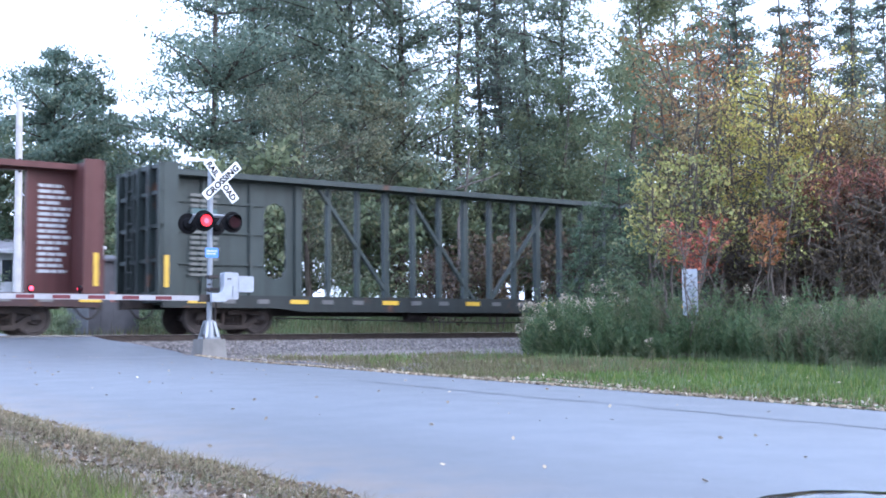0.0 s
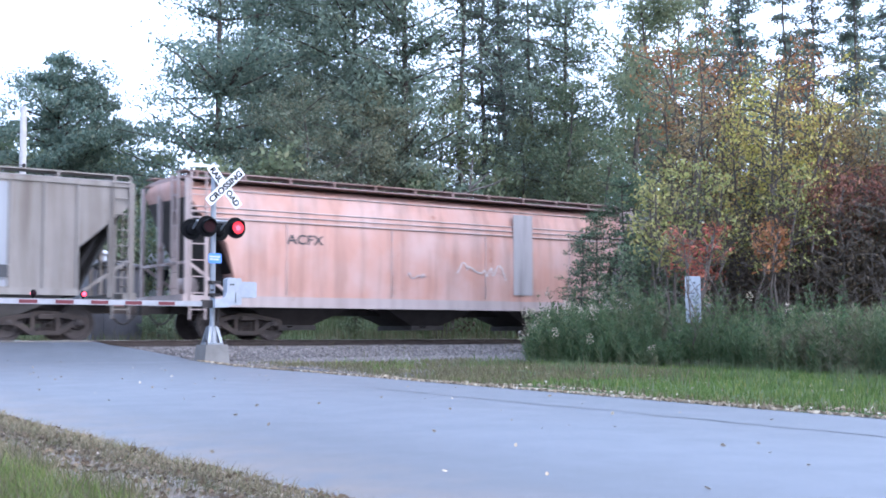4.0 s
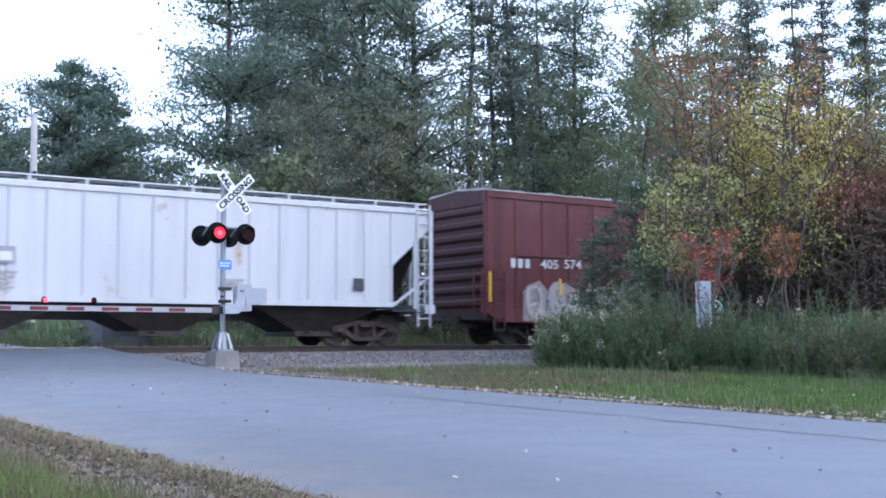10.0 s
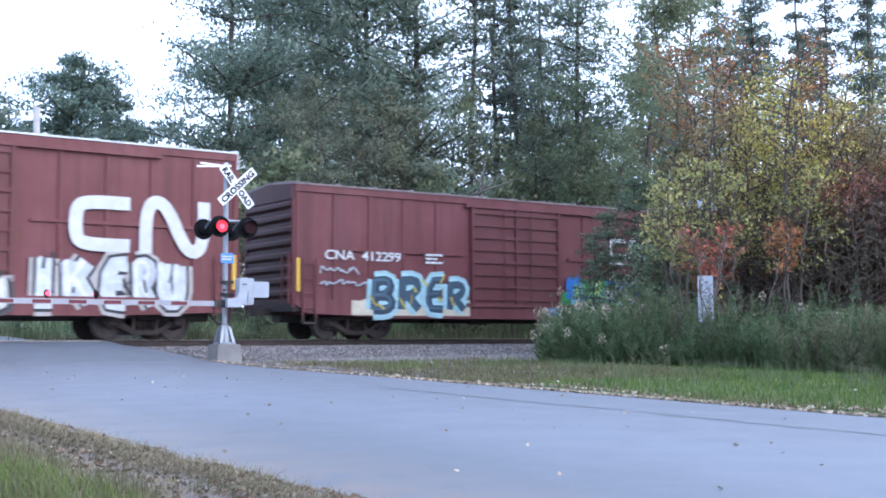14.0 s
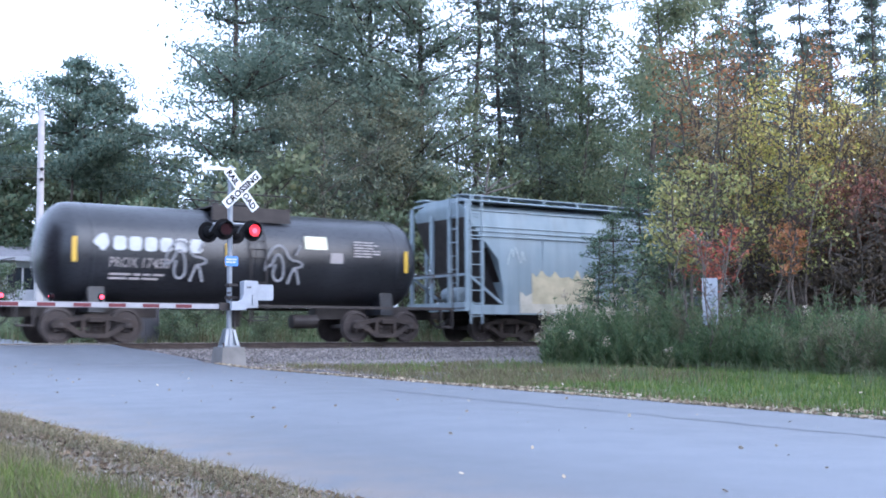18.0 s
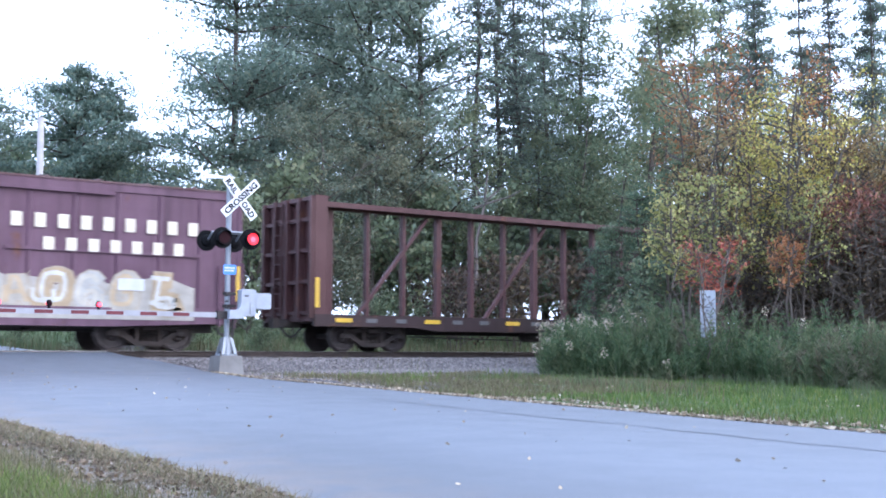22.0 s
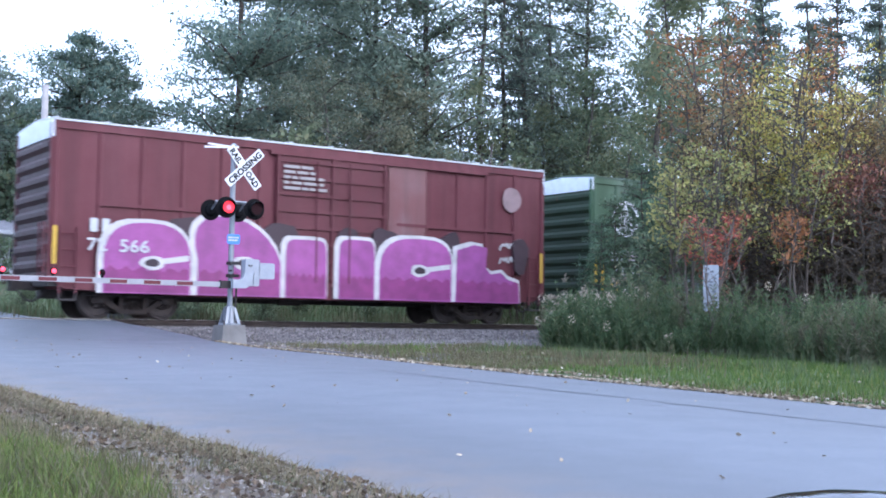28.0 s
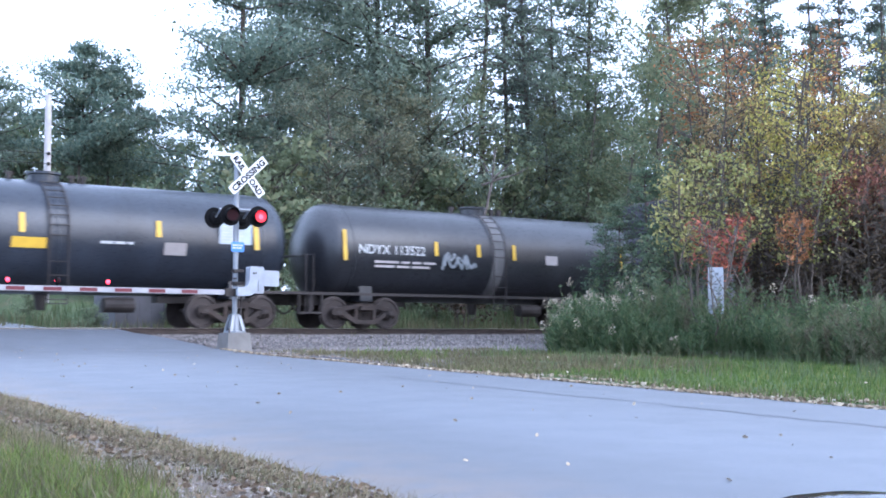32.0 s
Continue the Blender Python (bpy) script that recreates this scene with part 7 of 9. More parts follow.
    part("counterweight", Shape().slab(0.45, 0.9, -0.42, -0.12, 1.02, 1.4, 0.03).box(0.3, 0.5, -0.32, -0.2, 1.1, 1.25), MACHINE_PAINT, mech, "white counterweight block")
    for z in (1.05, 1.35):
        part("mast_clamp", Shape().box(-0.14, 0.1, -0.14, 0.09, z, z + 0.07), STEEL_DARK, mech)
    for z in (1.05, 1.2, 1.35):
        part("bracket_bolt", Shape().tube((-0.12, -0.16, z), (-0.12, -0.05, z), 0.025, n=6), STEEL_DARK, mech)
    part("conduit", Shape().tube((0.1, -0.08, z0 + 0.1), (0.12, -0.1, z0 + 0.9), 0.025, n=8), STEEL_DARK, sig)
    return sig


def me_verts(me):
    return [tuple(v.co) for v in me.vertices]


def me_faces(me):
    return [tuple(p.vertices) for p in me.polygons]


def gate_arm():
    """The lowered arm across the lane, in red and white stripes with three lamps."""
    arm = thing("gate_arm", pose(MX, MY - 0.28, 0.86), "lowered crossing gate arm with red and white stripes and red lamps", "gate arm")
    part("arm_root", Shape().bar((0.15, 0, 0.04), (-0.35, 0, 0), 0.1, 0.14).box(-0.4, -0.1, -0.07, 0.07, -0.09, 0.09), STEEL_DARK, arm)
    x, k = 11.05, 0
    part("stripe", Shape().slab(x - MX, 11.75 - MX, -0.03, 0.03, -0.06, 0.06, 0.01), ARM_WHITE, arm)
    while x > 3.9:
        part("stripe", Shape().slab(x - 0.394 - MX, x - MX, -0.03, 0.03, -0.06, 0.06, 0.006), ARM_WHITE, arm, "white stripe")
        if k % 2 == 0:
            part("stripe", Shape().slab(x - 0.394 - MX, x - MX, -0.034, 0.034, -0.044, 0.036, 0.004), RED_SHEET, arm, "dark red stripe")
        x -= 0.394
        k += 1
    for lx, lit in ((8.91, 0), (7.82, 1), (6.74, 2)):
        lp = part("arm_lamp", Shape().lathe((lx - MX, 0, 0.06), (0, 0, 1), [(0, 0.03), (0.05, 0.03), (0.06, 0.055), (0.16, 0.055), (0.19, 0.03)], 12), SIGNAL_BLACK, arm, "small black gate lamp")
        ins = part("lens", Shape().lathe((0, -0.055, 0), (0, -1, 0), [(0, 0.05), (0.02, 0.048), (0.03, 0.02)], 14), RED_HOT, lp, "round red lens", at=pose(lx - MX, 0, 0.17))
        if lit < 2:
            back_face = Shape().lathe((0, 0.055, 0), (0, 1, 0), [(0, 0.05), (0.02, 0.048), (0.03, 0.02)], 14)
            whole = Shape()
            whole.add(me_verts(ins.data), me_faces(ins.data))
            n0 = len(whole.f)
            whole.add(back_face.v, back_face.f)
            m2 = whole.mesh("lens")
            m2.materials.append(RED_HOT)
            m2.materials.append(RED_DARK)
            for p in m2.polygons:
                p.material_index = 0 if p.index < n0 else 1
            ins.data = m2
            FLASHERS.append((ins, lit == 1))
    return arm


crossing_signal()
gate_arm()

# ---- beyond the track: relay hut, house, utility pole ----
HUT = surface("dark_grey_sheet_steel", (0.075, 0.072, 0.08), 0.6, 0.2, 0.25, 1.5, 20)


def relay_hut():
    gz = ground_height(13.9, 38.5)
    hut = thing("relay_hut", pose(13.87, 39.1, gz), "dark grey steel relay hut with a white roof vent", "hut")
    zt = 2.47 - gz
    part("foundation", Shape().box(-0.65, 1.2, -1.2, 1.2, -0.3, 0.12), CONCRETE, hut)
    part("wall", Shape().slab(-0.55, 1.1, -1.1, 1.1, 0.1, zt, 0.02), HUT, hut)
    for k in range(5):
        x = -0.55 + 1.65 * k / 4
        part("wall_seam", Shape().box(x - 0.03, x + 0.03, -1.13, -1.1, 0.12, zt - 0.05), HUT, hut)
    part("roof", Shape().add([(-0.67, -1.22, zt), (1.22, -1.22, zt), (1.22, 1.22, zt), (-0.67, 1.22, zt), (0.0, 0, zt + 0.22), (0.55, 0, zt + 0.22)],
                             [(3, 2, 1, 0), (0, 1, 5, 4), (1, 2, 5), (2, 3, 4, 5), (3, 0, 4)]), HUT, hut)
    part("roof_edge", Shape().box(-0.69, 1.24, -1.24, -1.2, zt - 0.06, zt + 0.02).box(-0.69, -0.65, -1.24, 1.24, zt - 0.06, zt + 0.02), HUT, hut)
    part("roof_vent", Shape().lathe((0.2, 0, zt + 0.18), (0, 0, 1), [(0, 0.1), (0.22, 0.1), (0.23, 0.2), (0.3, 0.2), (0.36, 0.05)], 14), WHITE_PAINT, hut, "white domed vent")
    part("hut_door", Shape().slab(-0.1, 0.75, -1.12, -1.1, 0.15, 2.1, 0.02), HUT, hut)
    part("notice", Shape().slab(0.12, 0.5, -1.135, -1.12, 1.2, 1.55, 0.01), plain("faded_red_notice", (0.22, 0.1, 0.09)), hut, "faded red notice")


def house():
    gy = 60.0
    gz = ground_height(20, gy) - 0.1
    hs = thing("house", pose(18.0, gy, gz), "long low white house with a grey shingle roof", "house")
    wall_m = surface("white_clapboard", (0.54, 0.54, 0.57), 0.7, 0, 0.1, 2, 20)
    roof_m = surface("grey_shingles", (0.3, 0.28, 0.29), 0.85, 0, 0.25, 3, 25)
    e = 4.05 - gz
    x0, x1 = -12.0, 8.6
    # walls round three windows and a door
    holes = sorted([(-9.5, -8.0), (-3.9, -2.9), (-2.2, -0.6), (1.9, 2.9), (5.2, 7.4)])
    a = x0
    for b, c in holes + [(x1, x1)]:
        part("wall", Shape().box(a, b, 0, 0.2, 0, e), wall_m, hs)
        if b < x1:
            part("wall", Shape().box(b, c, 0, 0.2, e - 0.35, e), wall_m, hs)
            if b != -3.9:
                part("wall", Shape().box(b, c, 0, 0.2, 0, 0.95), wall_m, hs)
        a = c
    for k in range(11):
        z = 0.2 + k * (e - 0.3) / 11
        part("clapboard_edge", Shape().box(x0, -9.55, -0.015, 0, z, z + 0.02).box(-7.95, -3.95, -0.015, 0, z, z + 0.02), wall_m, hs)
    part("wall", Shape().box(x0, x0 + 0.2, 0.2, 8, 0, e), wall_m, hs)
    part("wall", Shape().box(x1 - 0.2, x1, 0.2, 8, 0, e), wall_m, hs)
    part("wall", Shape().box(x0, x1, 8, 8.2, 0, e), wall_m, hs)
    glass = plain("dark_window_glass", (0.03, 0.035, 0.045), 0.1)
    for b, c in holes:
        if b == -3.9:
            part("door", Shape().slab(b, c, 0.08, 0.14, 0, e - 0.35, 0.02), surface("dark_door_paint", (0.05, 0.05, 0.07), 0.5), hs, "dark front door")
            continue
        w = part("window", Shape().box(b, c, 0.09, 0.12, 0.95, e - 0.35), glass, hs, "dark window pane")
        part("window_frame", Shape().box(b, b + 0.08, 0.0, 0.09, 0.95, e - 0.35).box(c - 0.08, c, 0.0, 0.09, 0.95, e - 0.35).box(b, c, 0.0, 0.09, 0.95, 1.03).box((b + c) / 2 - 0.04, (b + c) / 2 + 0.04, 0, 0.09, 0.95, e - 0.35), wall_m, w)
    part("roof", Shape().prism([(-0.7, e - 0.02), (-0.7, e + 0.12), (4.1, e + 1.0), (8.9, e + 0.12), (8.9, e - 0.02), (4.1, e + 0.85)], "x", x0 - 0.5, x1 + 0.4), roof_m, hs, "low grey shingle roof")
    part("fascia", Shape().box(x0 - 0.5, x1 + 0.4, -0.74, -0.7, e - 0.06, e + 0.14), wall_m, hs)
    part("porch_post", Shape().box(-1.0, -0.85, -0.65, -0.5, 0, e), wall_m, hs)
    part("porch_post", Shape().box(-5.0, -4.85, -0.65, -0.5, 0, e), wall_m, hs)


def utility_pole():
    gz = ground_height(13.35, 46)
    up = thing("utility_pole", pose(13.35, 46, gz - 0.2), "pale weathered wooden utility pole with thin wires", "utility pole")
    wood = surface("bleached_pole_wood", (0.42, 0.39, 0.38), 0.85, 0, 0.2, 2, 20)
    top = 8.95 - gz + 0.2
    part("pole", Shape().tube((0, 0, 0), (-0.06, 0, top), 0.16, 0.12, n=12), wood, up, smooth=True)
    part("pole_cap", Shape().tube((-0.06, 0, top), (-0.06, 0, top + 0.06), 0.05, 0.02, n=8), STEEL_DARK, up)
    part("insulator", Shape().lathe((-0.06, -0.14, top - 2.3), (0, -1, 0), [(0, 0.03), (0.04, 0.07), (0.1, 0.07), (0.14, 0.03)], 10), STEEL_DARK, up)
    part("insulator", Shape().lathe((-0.06, -0.14, top - 2.7), (0, -1, 0), [(0, 0.03), (0.04, 0.07), (0.1, 0.07), (0.14, 0.03)], 10), STEEL_DARK, up)
    for z in (top - 2.3, top - 2.7):
        pts = [(-40 * k / 14 - 0.06, -0.26, z + 1.1 * ((k / 14 - 0.5) ** 2 - 0.25)) for k in range(15)]
        part("wire", Shape().pipe(pts, 0.012, 5), STEEL_DARK, up, "thin dark wire")
    part("guard_strip", Shape().box(-0.02, 0.04, -0.17, -0.14, 0.2, 2.4), wood, up)


relay_hut()
house()
utility_pole()


def white_marker():
    x, y = 19.7, 17.95
    gz = ground_height(x, y)
    mk = thing("marker_post", pose(x, y, gz, 0, 0, -42), "peeling white marker board on a post among the weeds", "marker post")
    flake = paint("peeling_white_paint", (0.5, 0.54, 0.6), (0.16, 0.17, 0.19), 0.0, 0.8, faded=1.0)
    part("post", Shape().box(-0.05, 0.05, 0.0, 0.08, -0.2, 1.95 - 0.0), flake, mk)
    part("board", Shape().slab(-0.165, 0.165, -0.02, 0.0, 0.95, 1.97, 0.01), flake, mk, "peeling white board")
    rnd = random.Random(9)
    for k in range(13):
        bx, bz = rnd.uniform(-0.14, 0.08), 1.0 + 0.072 * k
        part("peeled_patch", Shape().prism(blob(bx, bx + rnd.uniform(0.06, 0.15), bz, bz + rnd.uniform(0.03, 0.09), rnd, 9, 1.5, 0.25), "y", -0.024, -0.02), plain("bare_grey_wood", (0.1, 0.11, 0.13)) if k == 0 else bpy.data.materials["bare_grey_wood"], mk, "peeled dark patch")


white_marker()


# ---- the parked car from whose window the view is held ----
def parked_car():
    car = thing("parked_car", pose(0, 0, -1.03), "dark navy parked car with a glossy wing mirror", "car")
    navy = plain("navy_car_paint", (0.003, 0.004, 0.012), 0.12)
    navy.node_tree.nodes["Principled BSDF"].inputs["Specular IOR Level"].default_value = 0.5
    black = plain("black_car_trim", (0.01, 0.01, 0.011), 0.5)
    for y0, y1, nm in ((0.33, 0.41, "door"), (-1.3, -1.22, "door")):
        part(nm, Shape().prism([(-0.65, 0.3), (0.62, 0.3), (0.66, 0.8), (-0.65, 0.82)], "y", y0, y1), navy, car)
    part("hood", Shape().prism([(0.75, 0.35), (2.1, 0.3), (2.15, 0.6), (1.95, 0.74), (0.75, 0.84)], "y", -1.28, 0.39), navy, car)
    part("rear_body", Shape().prism([(-2.3, 0.35), (-0.7, 0.3), (-0.7, 0.82), (-2.2, 0.86), (-2.35, 0.6)], "y", -1.28, 0.39), navy, car)
    part("floor_pan", Shape().box(-0.7, 0.75, -1.25, 0.35, 0.24, 0.3), black, car)
    part("roof", Shape().prism([(-1.0, 1.33), (-0.9, 1.4), (0.35, 1.43), (0.62, 1.37), (0.6, 1.34), (-0.95, 1.3)], "y", -1.19, 0.3), navy, car)
    for y0, y1 in ((0.36, 0.29), (-1.25, -1.18)):
        part("pillar", Shape().bar((0.98, y0, 0.82), (0.6, y1, 1.36), 0.05, 0.06, up=(0, 1, 0)), navy, car)
        part("pillar", Shape().bar((-0.68, y0, 0.8), (-0.62, y1, 1.36), 0.06, 0.05, up=(0, 1, 0)), navy, car)
        part("pillar", Shape().bar((-1.6, y0, 0.84), (-0.95, y1, 1.34), 0.06, 0.12, up=(0, 1, 0)), navy, car)
    for x in (1.35, -1.45):
        for y in (0.3, -1.34):
            w = part("wheel", Shape().lathe((x, y, 0.3), (0, 1, 0), [(0, 0.27), (0.02, 0.3), (0.14, 0.3), (0.16, 0.27)], 24), black, car)
            part("rim", Shape().lathe((x, y - 0.006, 0.3), (0, 1, 0), [(0, 0.19), (0.172, 0.19)], 16), ALUMINIUM, w)
    # wing mirror: rounded housing whose top shows
    c = Vector((0.5977, 0.4189, 0.9282))
    d = Vector((0.8, 0.6, 0))
    s = Vector((0.6, -0.8, 0))
    hs = Shape()
    nu, nv = 28, 14
    for j in range(nv + 1):
        v = math.pi * j / nv - math.pi / 2
        for i in range(nu):
            u = math.tau * i / nu
            cu, su, cv, sv = math.cos(u), math.sin(u), math.cos(v), math.sin(v)
            q = lambda t, e: math.copysign(abs(t) ** e, t)
            p = c + s * (0.105 * q(cu, 0.8) * q(cv, 0.8)) + d * (0.06 * q(su, 0.8) * q(cv, 0.8)) + Vector((0, 0, 0.058 * q(sv, 0.85)))
            hs.v.append(tuple(p))
    for j in range(nv):
        hs.f += [(j * nu + i, j * nu + (i + 1) % nu, (j + 1) * nu + (i + 1) % nu, (j + 1) * nu + i) for i in range(nu)]
    mir = part("wing_mirror", hs, navy, car, "glossy navy mirror housing", smooth=True)
    part("mirror_stalk", Shape().bar(c - Vector((0, 0, 0.03)), (0.5, 0.38, 0.78), 0.07, 0.05), black, mir)


parked_car()

# ---- trees ----
BARK = surface("grey_brown_bark", (0.085, 0.068, 0.055), 0.9, 0, 0.35, 2, 15, 0.8, 0.03)
PINE_BARK = surface("brown_pine_bark", (0.07, 0.055, 0.045), 0.9, 0, 0.35, 2, 15, 0.8, 0.03)
PINE = leafy("pine_needles", [(0.0, (0.128, 0.182, 0.146)), (0.5, (0.200, 0.275, 0.217)), (0.85, (0.279, 0.344, 0.264)), (1.0, (0.319, 0.338, 0.226))], through=0.5)
YOUNG_GREEN = leafy("young_dark_needles", [(0.0, (0.065, 0.1, 0.066)), (0.5, (0.105, 0.165, 0.1)), (0.85, (0.15, 0.215, 0.13)), (1.0, (0.2, 0.22, 0.12))], through=0.45)
SPRUCE = leafy("dark_spruce_needles", [(0.0, (0.088, 0.107, 0.091)), (0.6, (0.143, 0.177, 0.141)), (1.0, (0.190, 0.208, 0.151))], through=0.4)
LEAF = leafy("late_green_leaves", [(0.0, (0.116, 0.168, 0.106)), (0.5, (0.178, 0.246, 0.145)), (0.85, (0.253, 0.308, 0.185)), (1.0, (0.326, 0.308, 0.168))], through=0.5)
GREY_LEAF = leafy("grey_green_leaves", [(0.0, (0.106, 0.140, 0.098)), (0.5, (0.167, 0.200, 0.135)), (0.85, (0.234, 0.254, 0.182)), (1.0, (0.321, 0.278, 0.158))], through=0.4)
GOLD = leafy("yellow_green_leaves", [(0.0, (0.244, 0.253, 0.077)), (0.35, (0.426, 0.418, 0.099)), (0.7, (0.644, 0.582, 0.132)), (0.9, (0.747, 0.658, 0.220)), (1.0, (0.541, 0.304, 0.110))], through=0.45)
OLIVE = leafy("olive_leaves", [(0.0, (0.153, 0.151, 0.075)), (0.5, (0.260, 0.244, 0.110)), (0.9, (0.401, 0.343, 0.150)), (1.0, (0.389, 0.208, 0.100))], through=0.4)
TAN = leafy("tan_brown_leaves", [(0.0, (0.166, 0.099, 0.051)), (0.5, (0.290, 0.189, 0.086)), (0.85, (0.373, 0.257, 0.113)), (1.0, (0.228, 0.218, 0.086))], through=0.4)
LIME = leafy("yellow_green_young_leaves", [(0.0, (0.13, 0.16, 0.06)), (0.4, (0.26, 0.3, 0.1)), (0.8, (0.44, 0.45, 0.15)), (1.0, (0.5, 0.42, 0.17))], through=0.45)
RUST = leafy("orange_leaves", [(0.0, (0.240, 0.083, 0.038)), (0.5, (0.375, 0.158, 0.060)), (1.0, (0.435, 0.225, 0.105))], through=0.4)
RUSSET = leafy("dark_russet_leaves", [(0.0, (0.04, 0.033, 0.027)), (0.5, (0.085, 0.058, 0.045)), (0.85, (0.13, 0.085, 0.055)), (1.0, (0.17, 0.13, 0.07))], through=0.35)
RED = leafy("red_sumac_leaves", [(0.0, (0.2, 0.042, 0.042)), (0.5, (0.4, 0.09, 0.07)), (1.0, (0.46, 0.18, 0.1))], through=0.35)
MAROON_LEAF = leafy("dull_red_sumac_leaves", [(0.0, (0.126, 0.054, 0.052)), (0.5, (0.252, 0.101, 0.078)), (1.0, (0.364, 0.176, 0.104))], through=0.35)


def leaf_cloud(centres, normals_up, count, size, r, ratio=0.45, flat=0.5, level=0.0):
    """count small leaves round each centre (x, y, z, rx, rz): two triangles each, turned every way."""
    g = np.random.default_rng(r)
    c = np.repeat(np.array(centres, float), count, axis=0)
    n = len(c)
    d = g.normal(size=(n, 3))
    d /= np.linalg.norm(d, axis=1)[:, None]
    rad = g.uniform(0.25, 1.0, n) ** 0.6
    p = c[:, :3] + d * rad[:, None] * np.stack([c[:, 3], c[:, 3], c[:, 4]], 1)
    a = g.normal(size=(n, 3)) + d * 0.6
    a[:, 2] *= flat
    a[:, 2] += normals_up
    a /= np.linalg.norm(a, axis=1)[:, None]
    b = np.cross(a, g.normal(size=(n, 3)) + np.array([0, 0, level]))
    b /= np.linalg.norm(b, axis=1)[:, None]
    s = size * g.uniform(0.6, 1.35, n)[:, None]
    a, b = a * s, b * s * ratio
    v = np.stack([p - a * 0.5, p + b * 0.5 - a * 0.05, p + a * 0.5, p - b * 0.5 - a * 0.05], 1).reshape(-1, 3)
    f = np.arange(4 * n).reshape(-1, 4)
    return v, f


def foliage(name, tufts, count, size, seed, material, ratio=0.5, loose=0.7, hollow=0.4, lift=0.15):
    """Leaves round loose tufts (x, y, z, rx, rz). They face outwards, more or less, and are shaded as the soft mass that they make up."""
    g = np.random.default_rng(seed)
    t = np.array(tufts, float)
    i = np.repeat(np.arange(len(t)), count)
    n = len(i)
    r = (np.stack([t[:, 3], t[:, 3], t[:, 4]], 1) * g.uniform(0.7, 1.3, (len(t), 3)))[i]
    d = g.normal(size=(n, 3))
    d /= np.linalg.norm(d, axis=1)[:, None]
    p = t[i, :3] + d * r * g.uniform(hollow, 1.05, n)[:, None]
    axis = p * np.array([1, 1, 0])
    axis /= (np.linalg.norm(axis, axis=1) + 0.6)[:, None]
    soft = d / r
    soft = 0.8 * soft / np.linalg.norm(soft, axis=1)[:, None] + 0.4 * axis + g.normal(size=(n, 3)) * 0.22
    soft[:, 2] += lift
    soft /= np.linalg.norm(soft, axis=1)[:, None]
    face = soft + g.normal(size=(n, 3)) * loose
    face /= np.linalg.norm(face, axis=1)[:, None]
    face *= np.where((face * soft).sum(1) < 0, -1.0, 1.0)[:, None]
    a = np.cross(face, g.normal(size=(n, 3)))
    a /= np.linalg.norm(a, axis=1)[:, None]
    b = np.cross(face, a)
    s = size * g.uniform(0.6, 1.35, n)[:, None]
    a, b = a * s, b * s * ratio
    v = np.stack([p - a * 0.5, p - b * 0.5 - a * 0.05, p + a * 0.5, p + b * 0.5 - a * 0.05], 1).reshape(-1, 3)
    me = cloud_mesh(name, v, np.arange(4 * n).reshape(-1, 4), material)
    me.shade_smooth()
    me.normals_split_custom_set_from_vertices(np.repeat(soft, 4, axis=0).tolist())
    return me


def cloud_mesh(name, v, f, material):
    me = bpy.data.meshes.new(name)
    me.from_pydata(v.tolist(), [], f.tolist())
    me.materials.append(material)
    return me


def limb(s, p, q, r0, r1, rnd, bend=0.08, n=6, steps=3):
    """A tapered, slightly crooked limb; gives the points along it."""
    p, q = Vector(p), Vector(q)
    pts = [p]
    for i in range(1, steps + 1):
        t = i / steps
        k = p.lerp(q, t)
        if i < steps:
            k += Vector((rnd.uniform(-1, 1), rnd.uniform(-1, 1), rnd.uniform(-0.5, 0.5))) * bend * (q - p).length
        pts.append(k)
    for i in range(steps):
        a, b = i / steps, (i + 1) / steps
        s.tube(pts[i], pts[i + 1], r0 + (r1 - r0) * a, r0 + (r1 - r0) * b, n=n, caps=False)
    return pts


